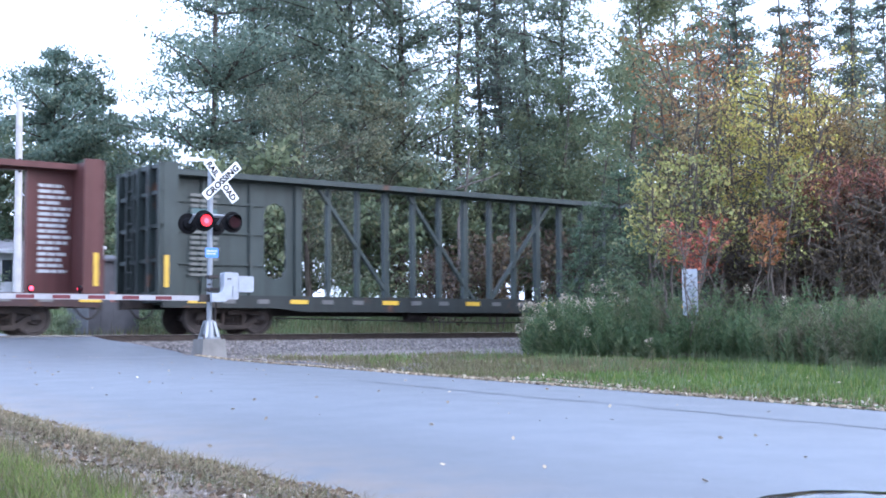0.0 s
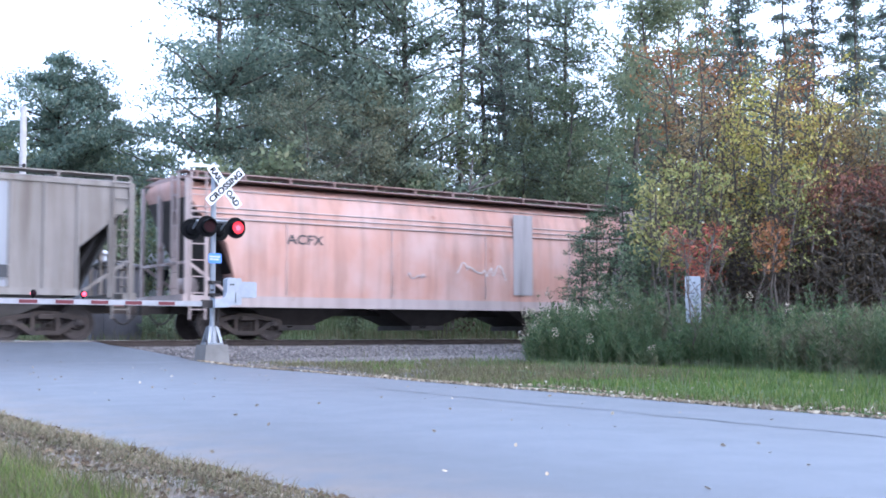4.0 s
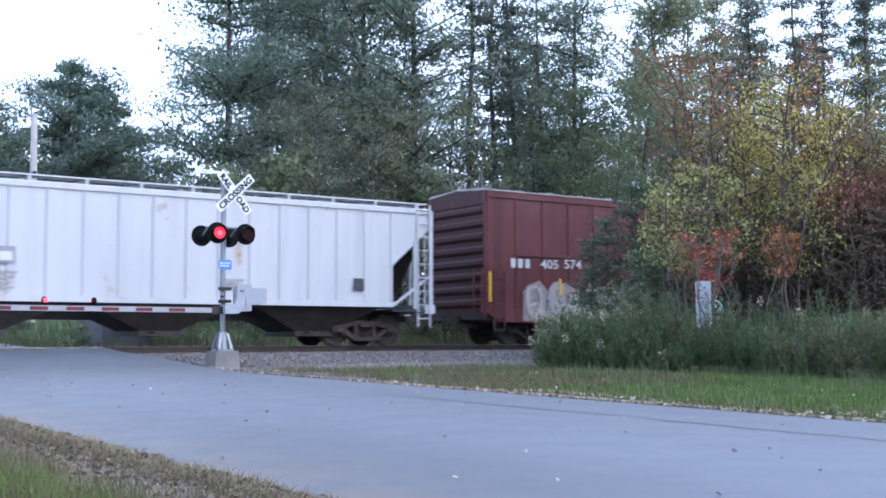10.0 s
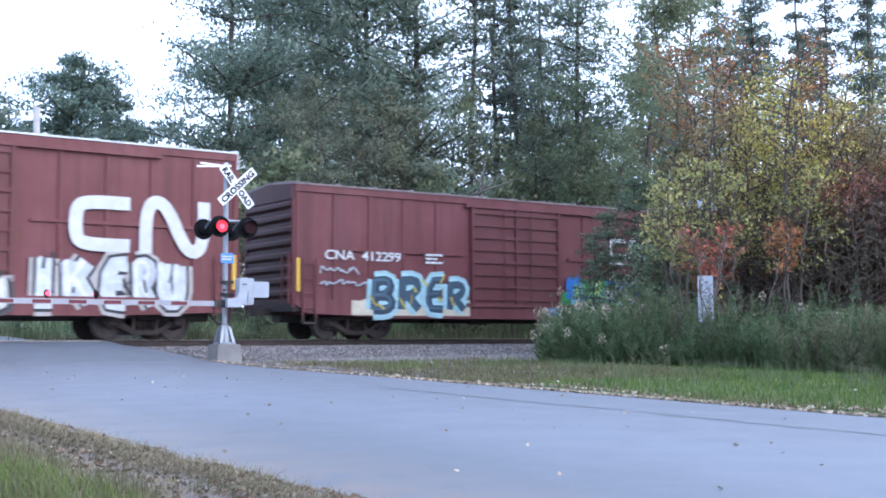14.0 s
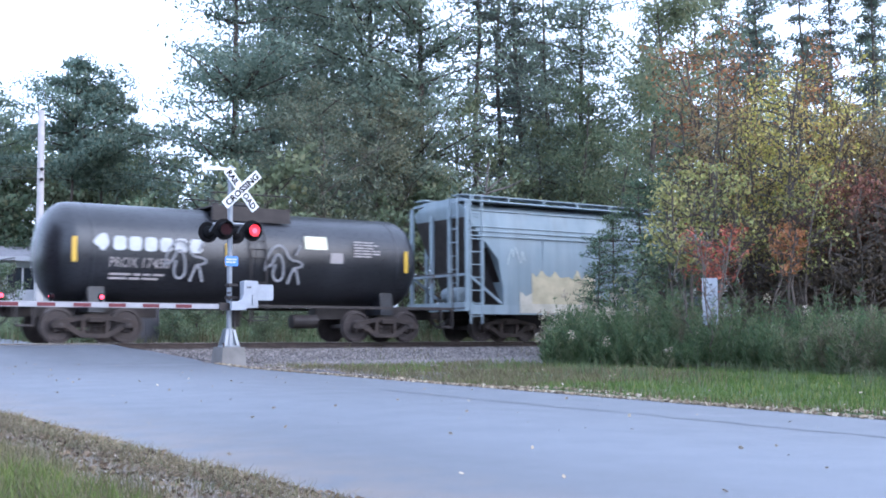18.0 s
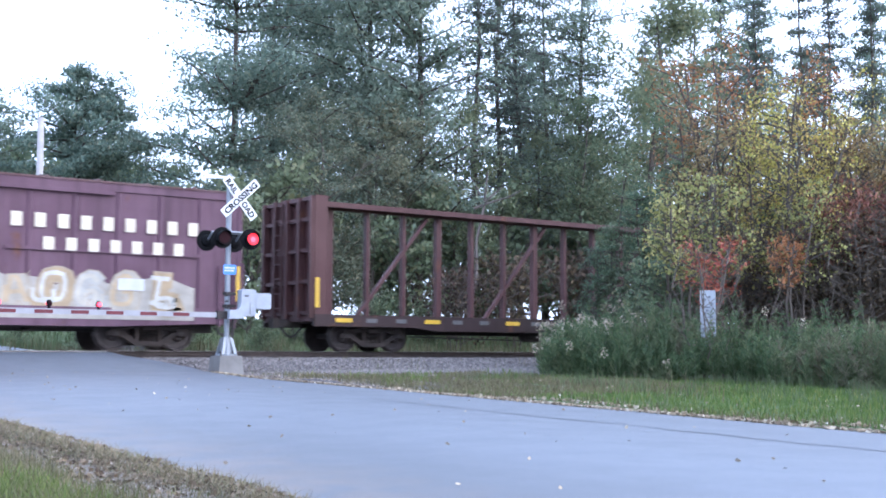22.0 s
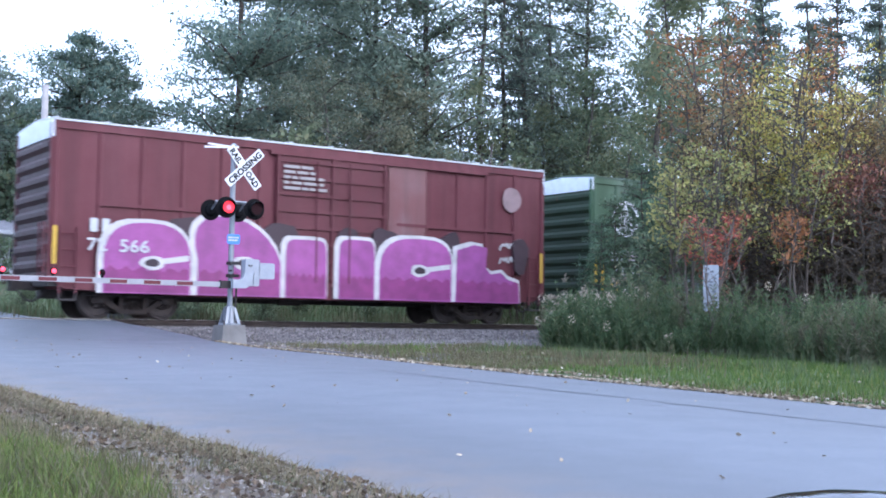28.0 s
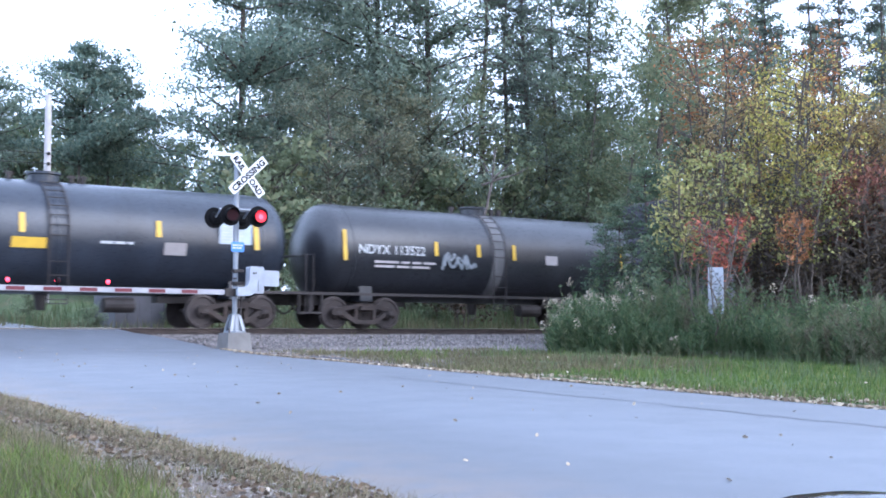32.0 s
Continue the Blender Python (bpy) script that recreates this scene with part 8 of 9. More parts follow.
def pine_meshes(seed, height, spread, bare, needles=30, gap=0.0, size=0.34, cloud=0.62, droop=0.0, taper=1.0, mat=None, bark=None, whorls=17, limbs=(3, 5), gapped=0.75, core=0):
    """A pine: upright trunk, whorls of limbs, flat tufts of needles with gaps between."""
    rnd = random.Random(seed)
    tr, tufts = Shape(), []
    top = Vector((rnd.uniform(-0.4, 0.4), rnd.uniform(-0.4, 0.4), height))
    trunk = limb(tr, (0, 0, -0.3), top, 0.0085 * height, 0.03, rnd, 0.008, 8, 5)
    for k in range(whorls):
        t = bare + (1 - bare) * (k + rnd.uniform(0.1, 0.8)) / whorls
        z = t * height
        base = Vector((0, 0, 0)).lerp(top, t)
        base.z = z
        u = (t - bare) / (1 - bare)
        reach = spread * (0.35 + 0.65 * math.sin(math.pi * min(1, 0.25 + 0.75 * u) ** 1.1)) if taper < 0.5 else spread * (1 - u * taper) ** 0.75
        reach = max(0.5, reach)
        for _ in range(core):
            a, q = rnd.uniform(0, math.tau), rnd.uniform(0.5, 1.3)
            tufts.append((base.x + math.cos(a) * q, base.y + math.sin(a) * q, z + rnd.uniform(-0.4, 0.4), cloud * 0.8, cloud * 0.5))
        for _ in range(rnd.randint(*limbs)):
            if rnd.random() < gap:
                continue
            a = rnd.uniform(0, math.tau)
            ln = reach * rnd.uniform(0.55, 1.1)
            rise = rnd.uniform(0.05, 0.4) * ln - droop * ln
            tip = base + Vector((math.cos(a) * ln, math.sin(a) * ln, rise))
            pts = limb(tr, base, tip, 0.02 + 0.012 * ln, 0.012, rnd, 0.06, 4, 3)
            m = max(2, int(ln / gapped))
            for j in range(m):
                w = 0.04 + 0.96 * (j + 0.5) / m
                c = base.lerp(tip, w) + Vector((rnd.uniform(-0.3, 0.3), rnd.uniform(-0.3, 0.3), rnd.uniform(-0.05, 0.25)))
                q = cloud * rnd.uniform(0.7, 1.25)
                tufts.append((c.x, c.y, c.z, q, q * 0.52))
    tufts.append((top.x, top.y, top.z, 0.4, 0.5))
    return tr.mesh("trunk"), foliage("crown", tufts, needles, size, seed, mat or PINE, 0.42), bark or PINE_BARK


def broadleaf_meshes(seed, height, spread, bare, leaves=26, size=0.2, mat=None, stems=1, cluster=0.7, density=1.0, ratio=0.6, loose=0.8):
    """A broad-leaved tree: forking limbs that end in loose clusters of leaves."""
    rnd = random.Random(seed)
    tr, tufts = Shape(), []
    for st in range(stems):
        foot = Vector((rnd.uniform(-0.25, 0.25), rnd.uniform(-0.25, 0.25), -0.2)) * (stems > 1)
        foot.z = -0.2
        lean = Vector((rnd.uniform(-1, 1), rnd.uniform(-1, 1), 0)) * (0.06 + 0.12 * (stems > 1)) * height
        top = Vector((lean.x, lean.y, height * rnd.uniform(0.85, 1.0)))
        limb(tr, foot, top, 0.014 * height / stems ** 0.4, 0.02, rnd, 0.025, 7, 5)
        n = int(11 * density) if stems > 1 else int(20 * density)
        for k in range(n):
            t = bare + (1 - bare) * (k + rnd.random()) / n
            base = foot.lerp(top, t)
            u = (t - bare) / (1 - bare)
            reach = spread * (0.45 + 0.75 * math.sin(math.pi * (0.15 + 0.8 * u))) * rnd.uniform(0.6, 1.05)
            a = rnd.uniform(0, math.tau)
            tip = base + Vector((math.cos(a) * reach, math.sin(a) * reach, reach * rnd.uniform(0.25, 0.8)))
            pts = limb(tr, base, tip, 0.012 + 0.012 * reach, 0.01, rnd, 0.09, 5, 3)
            for p in pts[1:]:
                for _ in range(2):
                    q = p + Vector((rnd.uniform(-1, 1), rnd.uniform(-1, 1), rnd.uniform(-0.7, 0.8))) * 0.28 * reach
                    limb(tr, p, q, 0.012, 0.005, rnd, 0.1, 3, 1)
                    c = cluster * rnd.uniform(0.6, 1.2)
                    tufts.append((q.x, q.y, q.z, c, c * 0.75))
        tufts.append((top.x, top.y, top.z, cluster * 0.7, cluster * 0.7))
    return tr.mesh("trunk"), foliage("crown", tufts, leaves, size, seed, mat or LEAF, ratio, loose), BARK


def plant(name, made, x, y, turn, scale, label, category="tree", group=""):
    trunk, crown, bark = made
    t = thing(name, pose(x, y, ground_height(x, y) - 0.05, 0, 0, turn) @ Matrix.Scale(scale, 4), label, category, group)
    part("trunk", trunk, bark, t)
    part("crown", crown, None, t)
    return t


P_WIDE = pine_meshes(1, 13.4, 4.2, 0.5, 120, 0.0, size=0.22, taper=0.3, cloud=0.95, whorls=10)
P_WIDE2 = pine_meshes(11, 11.0, 3.3, 0.5, 110, 0.0, size=0.22, taper=0.3, cloud=0.9, whorls=9)
P_TALL = pine_meshes(2, 25, 5.4, 0.08, 84, 0.0, size=0.24, taper=0.55, whorls=19, cloud=1.4, limbs=(5, 7), gapped=1.05, core=3)
P_TALL2 = pine_meshes(3, 26, 5.0, 0.08, 84, 0.0, size=0.24, taper=0.5, whorls=19, cloud=1.4, limbs=(5, 7), gapped=1.05, core=3)
P_THIN = pine_meshes(4, 23, 2.7, 0.06, 34, 0.12, size=0.23, taper=0.8, droop=0.35, whorls=34, cloud=0.55, mat=SPRUCE, bark=BARK)
P_THIN2 = pine_meshes(5, 21, 2.9, 0.08, 34, 0.18, size=0.23, taper=0.78, droop=0.25, whorls=30, cloud=0.55, mat=SPRUCE, bark=BARK)
P_YOUNG = pine_meshes(6, 8, 2.4, 0.03, 36, 0.0, size=0.16, taper=0.75, droop=0.05, whorls=18, cloud=0.5, mat=YOUNG_GREEN)
B_BIG = broadleaf_meshes(7, 20, 3.2, 0.1, 60, 0.21, LEAF, cluster=1.05, density=1.4)
B_BIG2 = broadleaf_meshes(8, 18, 3.0, 0.1, 58, 0.21, LEAF, cluster=1.0, density=1.3)
B_GREY = broadleaf_meshes(9, 12.0, 2.7, 0.12, 80, 0.15, GREY_LEAF, cluster=0.8, density=1.4, ratio=0.4)
B_BUSH = broadleaf_meshes(10, 6.0, 2.4, 0.05, 17, 0.26, LEAF, stems=3, cluster=0.75, density=1.0)
FAR_RUSSET = broadleaf_meshes(32, 3.4, 1.3, 0.2, 7, 0.16, RUSSET, stems=4, cluster=0.5, density=0.9)
F_PINE = pine_meshes(12, 25, 5.2, 0.1, 20, 0.03, size=0.44, taper=0.64, whorls=22, cloud=1.0)
F_LEAF = broadleaf_meshes(13, 19, 3.5, 0.1, 26, 0.36, LEAF, cluster=1.15, density=1.2)
F_THIN = pine_meshes(14, 24, 2.9, 0.05, 14, 0.08, size=0.36, taper=0.85, droop=0.3, whorls=30, cloud=0.7, mat=SPRUCE, bark=BARK)

FOREST = (
    ("pine_tree", P_WIDE2, 13.7, 58.4, 40, 0.95, "spreading old pine with a flat broken crown"),
    ("pine_tree", P_WIDE, 17.3, 55.4, 200, 0.86, "spreading old pine with a flat broken crown"),
    ("pine_tree", P_WIDE2, 19.4, 56.8, 110, 0.98, "spreading old pine with a flat broken crown"),
    ("pine_tree", P_TALL, 23.5, 50.8, 0, 1.0, "tall dense blue-green pine"),
    ("pine_tree", P_TALL2, 27.9, 55.4, 210, 1.0, "tall dense blue-green pine"),
    ("pine_tree", P_TALL2, 32.5, 57.5, 70, 1.0, "tall dense blue-green pine"),
    ("pine_tree", P_TALL, 30.5, 49.3, 140, 1.02, "tall dense blue-green pine"),
    ("pine_tree", P_TALL2, 31.3, 46.5, 20, 1.0, "tall dense blue-green pine"),
    ("pine_tree", P_THIN, 36.4, 48.9, 0, 1.05, "thin dark spruce with sparse drooping limbs"),
    ("pine_tree", P_THIN2, 39.3, 50.5, 90, 1.1, "thin dark spruce with sparse drooping limbs"),
    ("pine_tree", P_THIN, 42.7, 53.0, 250, 1.05, "thin dark spruce with sparse drooping limbs"),
    ("pine_tree", P_THIN2, 42.5, 50.5, 30, 1.05, "thin dark spruce with sparse drooping limbs"),
    ("pine_tree", P_TALL2, 40.1, 44.6, 300, 0.86, "tall pine with gaps in its crown"),
    ("broadleaf_tree", B_BIG2, 38.2, 46.3, 80, 0.62, "leafy green tree under the spruces"),
    ("broadleaf_tree", B_BIG, 37.7, 42.7, 20, 0.62, "leafy green tree under the spruces"),
    ("broadleaf_tree", B_BIG2, 40.8, 41.2, 120, 1.05, "tall leafy tree still mostly green"),
    ("broadleaf_tree", B_BIG, 44.1, 42.1, 20, 0.9, "tall leafy tree still mostly green"),
    ("broadleaf_tree", B_BIG2, 37.1, 39.2, 200, 0.62, "leafy green tree under the spruces"),
    ("broadleaf_tree", B_BIG, 37.4, 36.1, 300, 0.6, "leafy green tree under the spruces"),
    ("pine_tree", P_THIN, 47.7, 42.7, 100, 0.86, "dark spruce with a pointed top"),
    ("pine_tree", P_THIN2, 50.5, 42.4, 160, 0.9, "dark spruce with a pointed top"),
    ("pine_tree", P_THIN, 50.7, 39.1, 280, 0.92, "dark spruce with a pointed top"),
    ("pine_tree", P_THIN2, 53.9, 39.9, 60, 0.95, "dark spruce with a pointed top"),
    ("pine_tree", P_THIN, 53.2, 37.3, 30, 0.88, "dark spruce with a pointed top"),
    ("pine_tree", P_THIN2, 56.7, 37.5, 200, 0.92, "dark spruce with a pointed top"),
    ("broadleaf_tree", B_GREY, 25.0, 43.9, 0, 0.95, "grey-green willow-like tree with fine leaves"),
    ("broadleaf_tree", B_GREY, 28.3, 46.0, 130, 0.95, "grey-green willow-like tree with fine leaves"),
    ("broadleaf_tree", B_BUSH, 21.5, 44.6, 90, 1.1, "round leafy green bush"),
    ("broadleaf_tree", B_BIG2, 23.8, 61.6, 60, 0.62, "small leafy tree behind the house"),
    ("broadleaf_tree", B_BIG, 23.0, 65.0, 0, 0.5, "small leafy tree behind the house"),
    ("broadleaf_tree", B_BIG2, 16.4, 69.1, 300, 0.52, "small leafy tree behind the house"),
    ("broadleaf_tree", B_BIG2, 32.5, 45.6, 220, 0.7, "green leafy tree with yellowing tips"),
    ("broadleaf_tree", B_BIG, 32.0, 60.0, 30, 0.95, "leafy tree in the deep wood"),
    ("broadleaf_tree", B_BIG2, 47.3, 48.8, 200, 0.95, "leafy tree in the deep wood"),
    ("broadleaf_tree", B_BIG2, 19.5, 71.4, 20, 0.5, "small leafy tree behind the house"),
    ("broadleaf_tree", B_BIG, 23.8, 73.2, 130, 0.48, "small leafy tree behind the house"),
    ("broadleaf_tree", B_BIG2, 27.3, 66.6, 250, 0.6, "small leafy tree behind the house"),
    ("broadleaf_tree", B_BIG, 23.5, 78.6, 330, 0.5, "small leafy tree behind the house"),
    ("broadleaf_tree", B_BIG2, 27.5, 75.1, 80, 0.55, "small leafy tree behind the house"),
    ("broadleaf_tree", B_BUSH, 16.6, 66.0, 10, 0.8, "round leafy green bush"),
    ("broadleaf_tree", B_BUSH, 18.8, 64.3, 60, 0.75, "round leafy green bush"),
    ("broadleaf_tree", B_BUSH, 20.9, 62.6, 160, 0.8, "round leafy green bush"),
    ("broadleaf_tree", B_BUSH, 21.8, 58.0, 260, 0.85, "round leafy green bush"),
    ("broadleaf_tree", B_BUSH, 18.4, 69.6, 33, 1.45, "wide leafy tree behind the house"),
    ("broadleaf_tree", B_BUSH, 20.9, 69.9, 140, 1.55, "wide leafy tree behind the house"),
    ("broadleaf_tree", B_BUSH, 22.5, 67.3, 222, 1.5, "wide leafy tree behind the house"),
    ("broadleaf_tree", B_BUSH, 25.4, 67.4, 300, 1.5, "wide leafy tree behind the house"),
    ("broadleaf_tree", B_BUSH, 16.2, 68.1, 90, 1.5, "wide leafy tree behind the house"),
)
for nm, made, x, y, turn, sc, lab in FOREST:
    plant(nm, made, x, y, turn, sc, lab, "tree", "trees of the wood behind the track")


def dead_tree(x, y):
    """A broken dead tree that leans among the spruces."""
    rnd = random.Random(31)
    z = ground_height(x, y)
    dead = surface("bleached_dead_wood", (0.12, 0.1, 0.09), 0.9, 0, 0.3, 2, 20)
    t = thing("dead_tree", pose(x, y, z), "leaning dead tree with bare pale broken limbs", "tree", "trees of the wood behind the track")
    s = Shape()
    limb(s, (0, 0, -0.2), (0.75, -0.6, 7.9 - z), 0.11, 0.04, rnd, 0.02, 6, 5)
    part("trunk", s, dead, t)
    for a, c in (((0.3, -0.2, 6.3 - z), (2.0, -1.4, 7.1 - z)), ((0.5, -0.35, 6.9 - z), (0.2, -0.2, 7.6 - z)), ((0.6, -0.45, 6.5 - z), (1.4, -1.0, 7.3 - z))):
        part("broken_limb", limb_shape(a, c, rnd), dead, t)


def limb_shape(a, c, rnd):
    s = Shape()
    limb(s, a, c, 0.06, 0.02, rnd, 0.04, 5, 3)
    return s


dead_tree(30.7, 42.0)

# bushes at the foot of the wood
rnd = random.Random(77)
for k in range(22):
    x = 16 + 2.0 * k + rnd.uniform(-0.8, 0.8)
    y = 47.5 + rnd.uniform(-2.5, 3.5) - max(0, (x - 30) * 0.33)
    if 17.5 < x < 23.2:
        continue
    plant("bush", B_BUSH, x, max(39.2, y), rnd.uniform(0, 360), rnd.uniform(0.45, 0.8) if x < 24 else rnd.uniform(0.8, 1.15), "leafy green undergrowth bush", "bush", "bushes at the foot of the wood")
for x, y, sc in ((9.0, 52.5, 0.3), (11.4, 50.5, 0.26), (13.6, 52.0, 0.34), (16.6, 50.5, 0.36), (11.2, 40.6, 0.2), (12.2, 37.2, 0.17), (15.4, 37.4, 0.22), (17.0, 39.5, 0.27), (18.9, 38.2, 0.22), (21.5, 40.5, 0.3), (24.5, 39.8, 0.3), (27.5, 40.2, 0.34), (9.6, 41.5, 0.22)):
    plant("bush", B_BUSH, x, y, rnd.uniform(0, 360), sc, "low leafy bush beyond the track", "bush", "low bushes beyond the track")
for x, y, turn, sc in ((27.6, 38.6, 0, 1.0), (31.0, 39.2, 70, 1.2), (35.2, 39.8, 230, 1.3)):
    plant("russet_bush", FAR_RUSSET, x, y, turn, sc, "dark russet bush beyond the track", "bush", "low bushes beyond the track")
# the wood further back
k = 0
for row in (0, 1):
    x = 4.0
    while x < 100:
        k += 1
        y = 72 + 9 * row + rnd.uniform(-3, 3) - max(0, (x - 30) * 0.42)
        made = (F_PINE, F_LEAF, F_THIN, F_PINE, F_THIN)[k % 5]
        sc = rnd.uniform(0.62, 0.95) if x < 58 else rnd.uniform(0.85, 1.0)
        if x < 31 or x < 0.46 * y:
            made, sc = F_LEAF, rnd.uniform(0.42, 0.52)
        if 0.66 < x / y < 0.86 and k % 5 not in (0, 3):
            x += 5.0
            continue
        plant("distant_tree", made, x + rnd.uniform(-1.2, 1.2), y, rnd.uniform(0, 360), sc, "tree further back in the wood", "tree", "trees further back in the wood")
        x += 5.4 if x < 31 else 5.0

# ---- the thicket on the near side of the track ----
A_GOLD = broadleaf_meshes(21, 7.9, 1.15, 0.36, 12, 0.09, GOLD, stems=4, cluster=0.5, density=1.2, loose=1.1)
A_OLIVE = broadleaf_meshes(22, 7.6, 1.2, 0.36, 11, 0.09, OLIVE, stems=4, cluster=0.45, density=1.2, loose=1.1)
A_TAN = broadleaf_meshes(23, 6.8, 1.2, 0.45, 14, 0.09, TAN, stems=4, cluster=0.5, density=1.2, loose=1.1)
A_ORANGE = broadleaf_meshes(24, 9.5, 1.0, 0.5, 7, 0.1, RUST, stems=3, cluster=0.4, density=1.2, loose=1.2)
A_SUMAC = broadleaf_meshes(25, 3.5, 0.55, 0.62, 8, 0.14, RED, stems=3, cluster=0.3, density=0.55, ratio=0.3)
A_TALL_SUMAC = broadleaf_meshes(33, 5.2, 0.75, 0.6, 9, 0.15, MAROON_LEAF, stems=5, cluster=0.36, density=0.6, ratio=0.3)
A_RUSSET = broadleaf_meshes(31, 4.4, 0.9, 0.5, 9, 0.15, RUSSET, stems=5, cluster=0.36, density=0.7, ratio=0.35)
A_SUMAC2 = broadleaf_meshes(26, 3.6, 0.45, 0.7, 7, 0.14, RUST, stems=2, cluster=0.26, density=0.55, ratio=0.3)
A_GREEN = broadleaf_meshes(27, 7.2, 1.9, 0.15, 24, 0.16, LEAF, stems=4, cluster=0.6, density=1.4)
A_LOW = broadleaf_meshes(29, 4.2, 1.3, 0.3, 18, 0.15, LEAF, stems=3, cluster=0.45, density=1.2)
A_LIME = broadleaf_meshes(30, 5.4, 0.85, 0.48, 8, 0.115, LIME, stems=3, cluster=0.42, density=0.8, loose=1.1)
A_TWIGS = broadleaf_meshes(28, 5.0, 1.2, 0.15, 4, 0.1, RUSSET, stems=6, cluster=0.6, density=1.8)
THICKET = (
    ("young_pine", P_YOUNG, 22.2, 24.4, 250, 0.42, "young dense green pine beside the track", "tree"),
    ("young_pine", P_YOUNG, 22.9, 24.4, 0, 0.5, "young dense green pine beside the track", "tree"),
    ("young_pine", P_YOUNG, 23.8, 24.0, 80, 0.62, "young dense green pine beside the track", "tree"),
    ("young_pine", P_YOUNG, 25.3, 24.2, 190, 0.75, "young dense green pine beside the track", "tree"),
    ("broadleaf_tree", A_GREEN, 30.5, 25.1, 330, 0.9, "green leafy tree in the thicket", "tree"),
    ("broadleaf_tree", A_GREEN, 31.9, 24.1, 130, 0.9, "green leafy tree in the thicket", "tree"),
    ("broadleaf_tree", A_GREEN, 33.0, 22.6, 200, 0.9, "green leafy tree in the thicket", "tree"),
    ("broadleaf_tree", A_GREEN, 35.7, 22.1, 230, 1.1, "green leafy tree in the thicket", "tree"),
    ("broadleaf_tree", A_GREEN, 38.3, 17.2, 330, 1.2, "green leafy tree in the thicket", "tree"),
    ("autumn_tree", A_GOLD, 24.6, 19.7, 0, 1.03, "yellow-leaved autumn tree with several thin stems", "tree"),
    ("autumn_tree", A_GOLD, 26.2, 20.0, 150, 0.95, "yellow-leaved autumn tree with several thin stems", "tree"),
    ("autumn_tree", A_GOLD, 25.8, 21.4, 250, 0.85, "yellow-leaved autumn tree of middle height", "tree"),
    ("autumn_tree", A_LIME, 21.9, 20.7, 40, 0.9, "yellow-green leafy young tree at the thicket edge", "tree"),
    ("autumn_tree", A_LIME, 22.6, 20.6, 120, 0.95, "yellow-green leafy young tree at the thicket edge", "tree"),
    ("autumn_tree", A_LIME, 23.8, 18.5, 280, 0.85, "yellow-green leafy young tree at the thicket edge", "tree"),
    ("autumn_tree", A_OLIVE, 25.1, 22.9, 100, 0.95, "olive-green autumn tree with thin stems", "tree"),
    ("autumn_tree", A_OLIVE, 26.0, 22.7, 220, 1.0, "olive-green autumn tree with thin stems", "tree"),
    ("autumn_tree", A_OLIVE, 28.8, 20.8, 250, 0.95, "olive-brown autumn tree with thin stems", "tree"),
    ("autumn_tree", A_TAN, 27.0, 18.9, 0, 1.0, "tan-brown autumn tree with thin stems", "tree"),
    ("autumn_tree", A_TAN, 28.0, 18.4, 150, 1.02, "tan-brown autumn tree with thin stems", "tree"),
    ("autumn_tree", A_ORANGE, 26.8, 22.8, 0, 1.08, "thin tree with sparse orange leaves", "tree"),
    ("autumn_tree", A_ORANGE, 28.4, 23.0, 120, 1.05, "thin tree with sparse orange leaves", "tree"),
    ("sumac_bush", A_SUMAC, 21.3, 19.4, 0, 0.95, "red sumac bush among weeds", "bush"),
    ("sumac_bush", A_SUMAC2, 23.0, 18.5, 90, 1.02, "orange sumac bush among weeds", "bush"),
    ("sumac_bush", A_TALL_SUMAC, 25.1, 18.5, 30, 0.95, "tall sumac with dark stems and dull red leaves", "bush"),
    ("sumac_bush", A_TALL_SUMAC, 26.1, 18.1, 200, 1.0, "tall sumac with dark stems and dull red leaves", "bush"),
    ("sumac_bush", A_TALL_SUMAC, 26.4, 17.1, 110, 1.0, "tall sumac with dark stems and dull red leaves", "bush"),
    ("sumac_bush", A_RUSSET, 25.8, 19.6, 20, 1.0, "dark red-brown sumac bush", "bush"),
    ("sumac_bush", A_RUSSET, 26.2, 17.5, 20, 1.0, "dark red-brown sumac bush", "bush"),
    ("leafy_bush", A_LOW, 22.6, 22.4, 60, 0.7, "low green bush in the thicket", "bush"),
    ("leafy_bush", A_LOW, 28.4, 20.5, 160, 0.95, "low green bush in the thicket", "bush"),
    ("russet_bush", A_TWIGS, 24.8, 21.0, 140, 0.8, "thin bush of brown twigs and russet leaves", "bush"),
    ("russet_bush", A_TWIGS, 24.0, 18.9, 70, 0.75, "thin bush of brown twigs and russet leaves", "bush"),
    ("russet_bush", A_TWIGS, 25.8, 19.2, 20, 0.85, "thin bush of brown twigs and russet leaves", "bush"),
    ("russet_bush", A_TWIGS, 25.3, 17.9, 150, 0.8, "thin bush of brown twigs and russet leaves", "bush"),
    ("russet_bush", A_TWIGS, 26.2, 20.6, 240, 0.9, "thin bush of brown twigs and russet leaves", "bush"),
    ("russet_bush", A_TWIGS, 27.8, 19.1, 10, 0.9, "thin bush of brown twigs and russet leaves", "bush"),
    ("russet_bush", A_TWIGS, 26.3, 17.3, 250, 0.9, "thin bush of brown twigs and russet leaves", "bush"),
    ("russet_bush", A_TWIGS, 28.0, 16.3, 300, 0.9, "thin bush of brown twigs and russet leaves", "bush"),
)


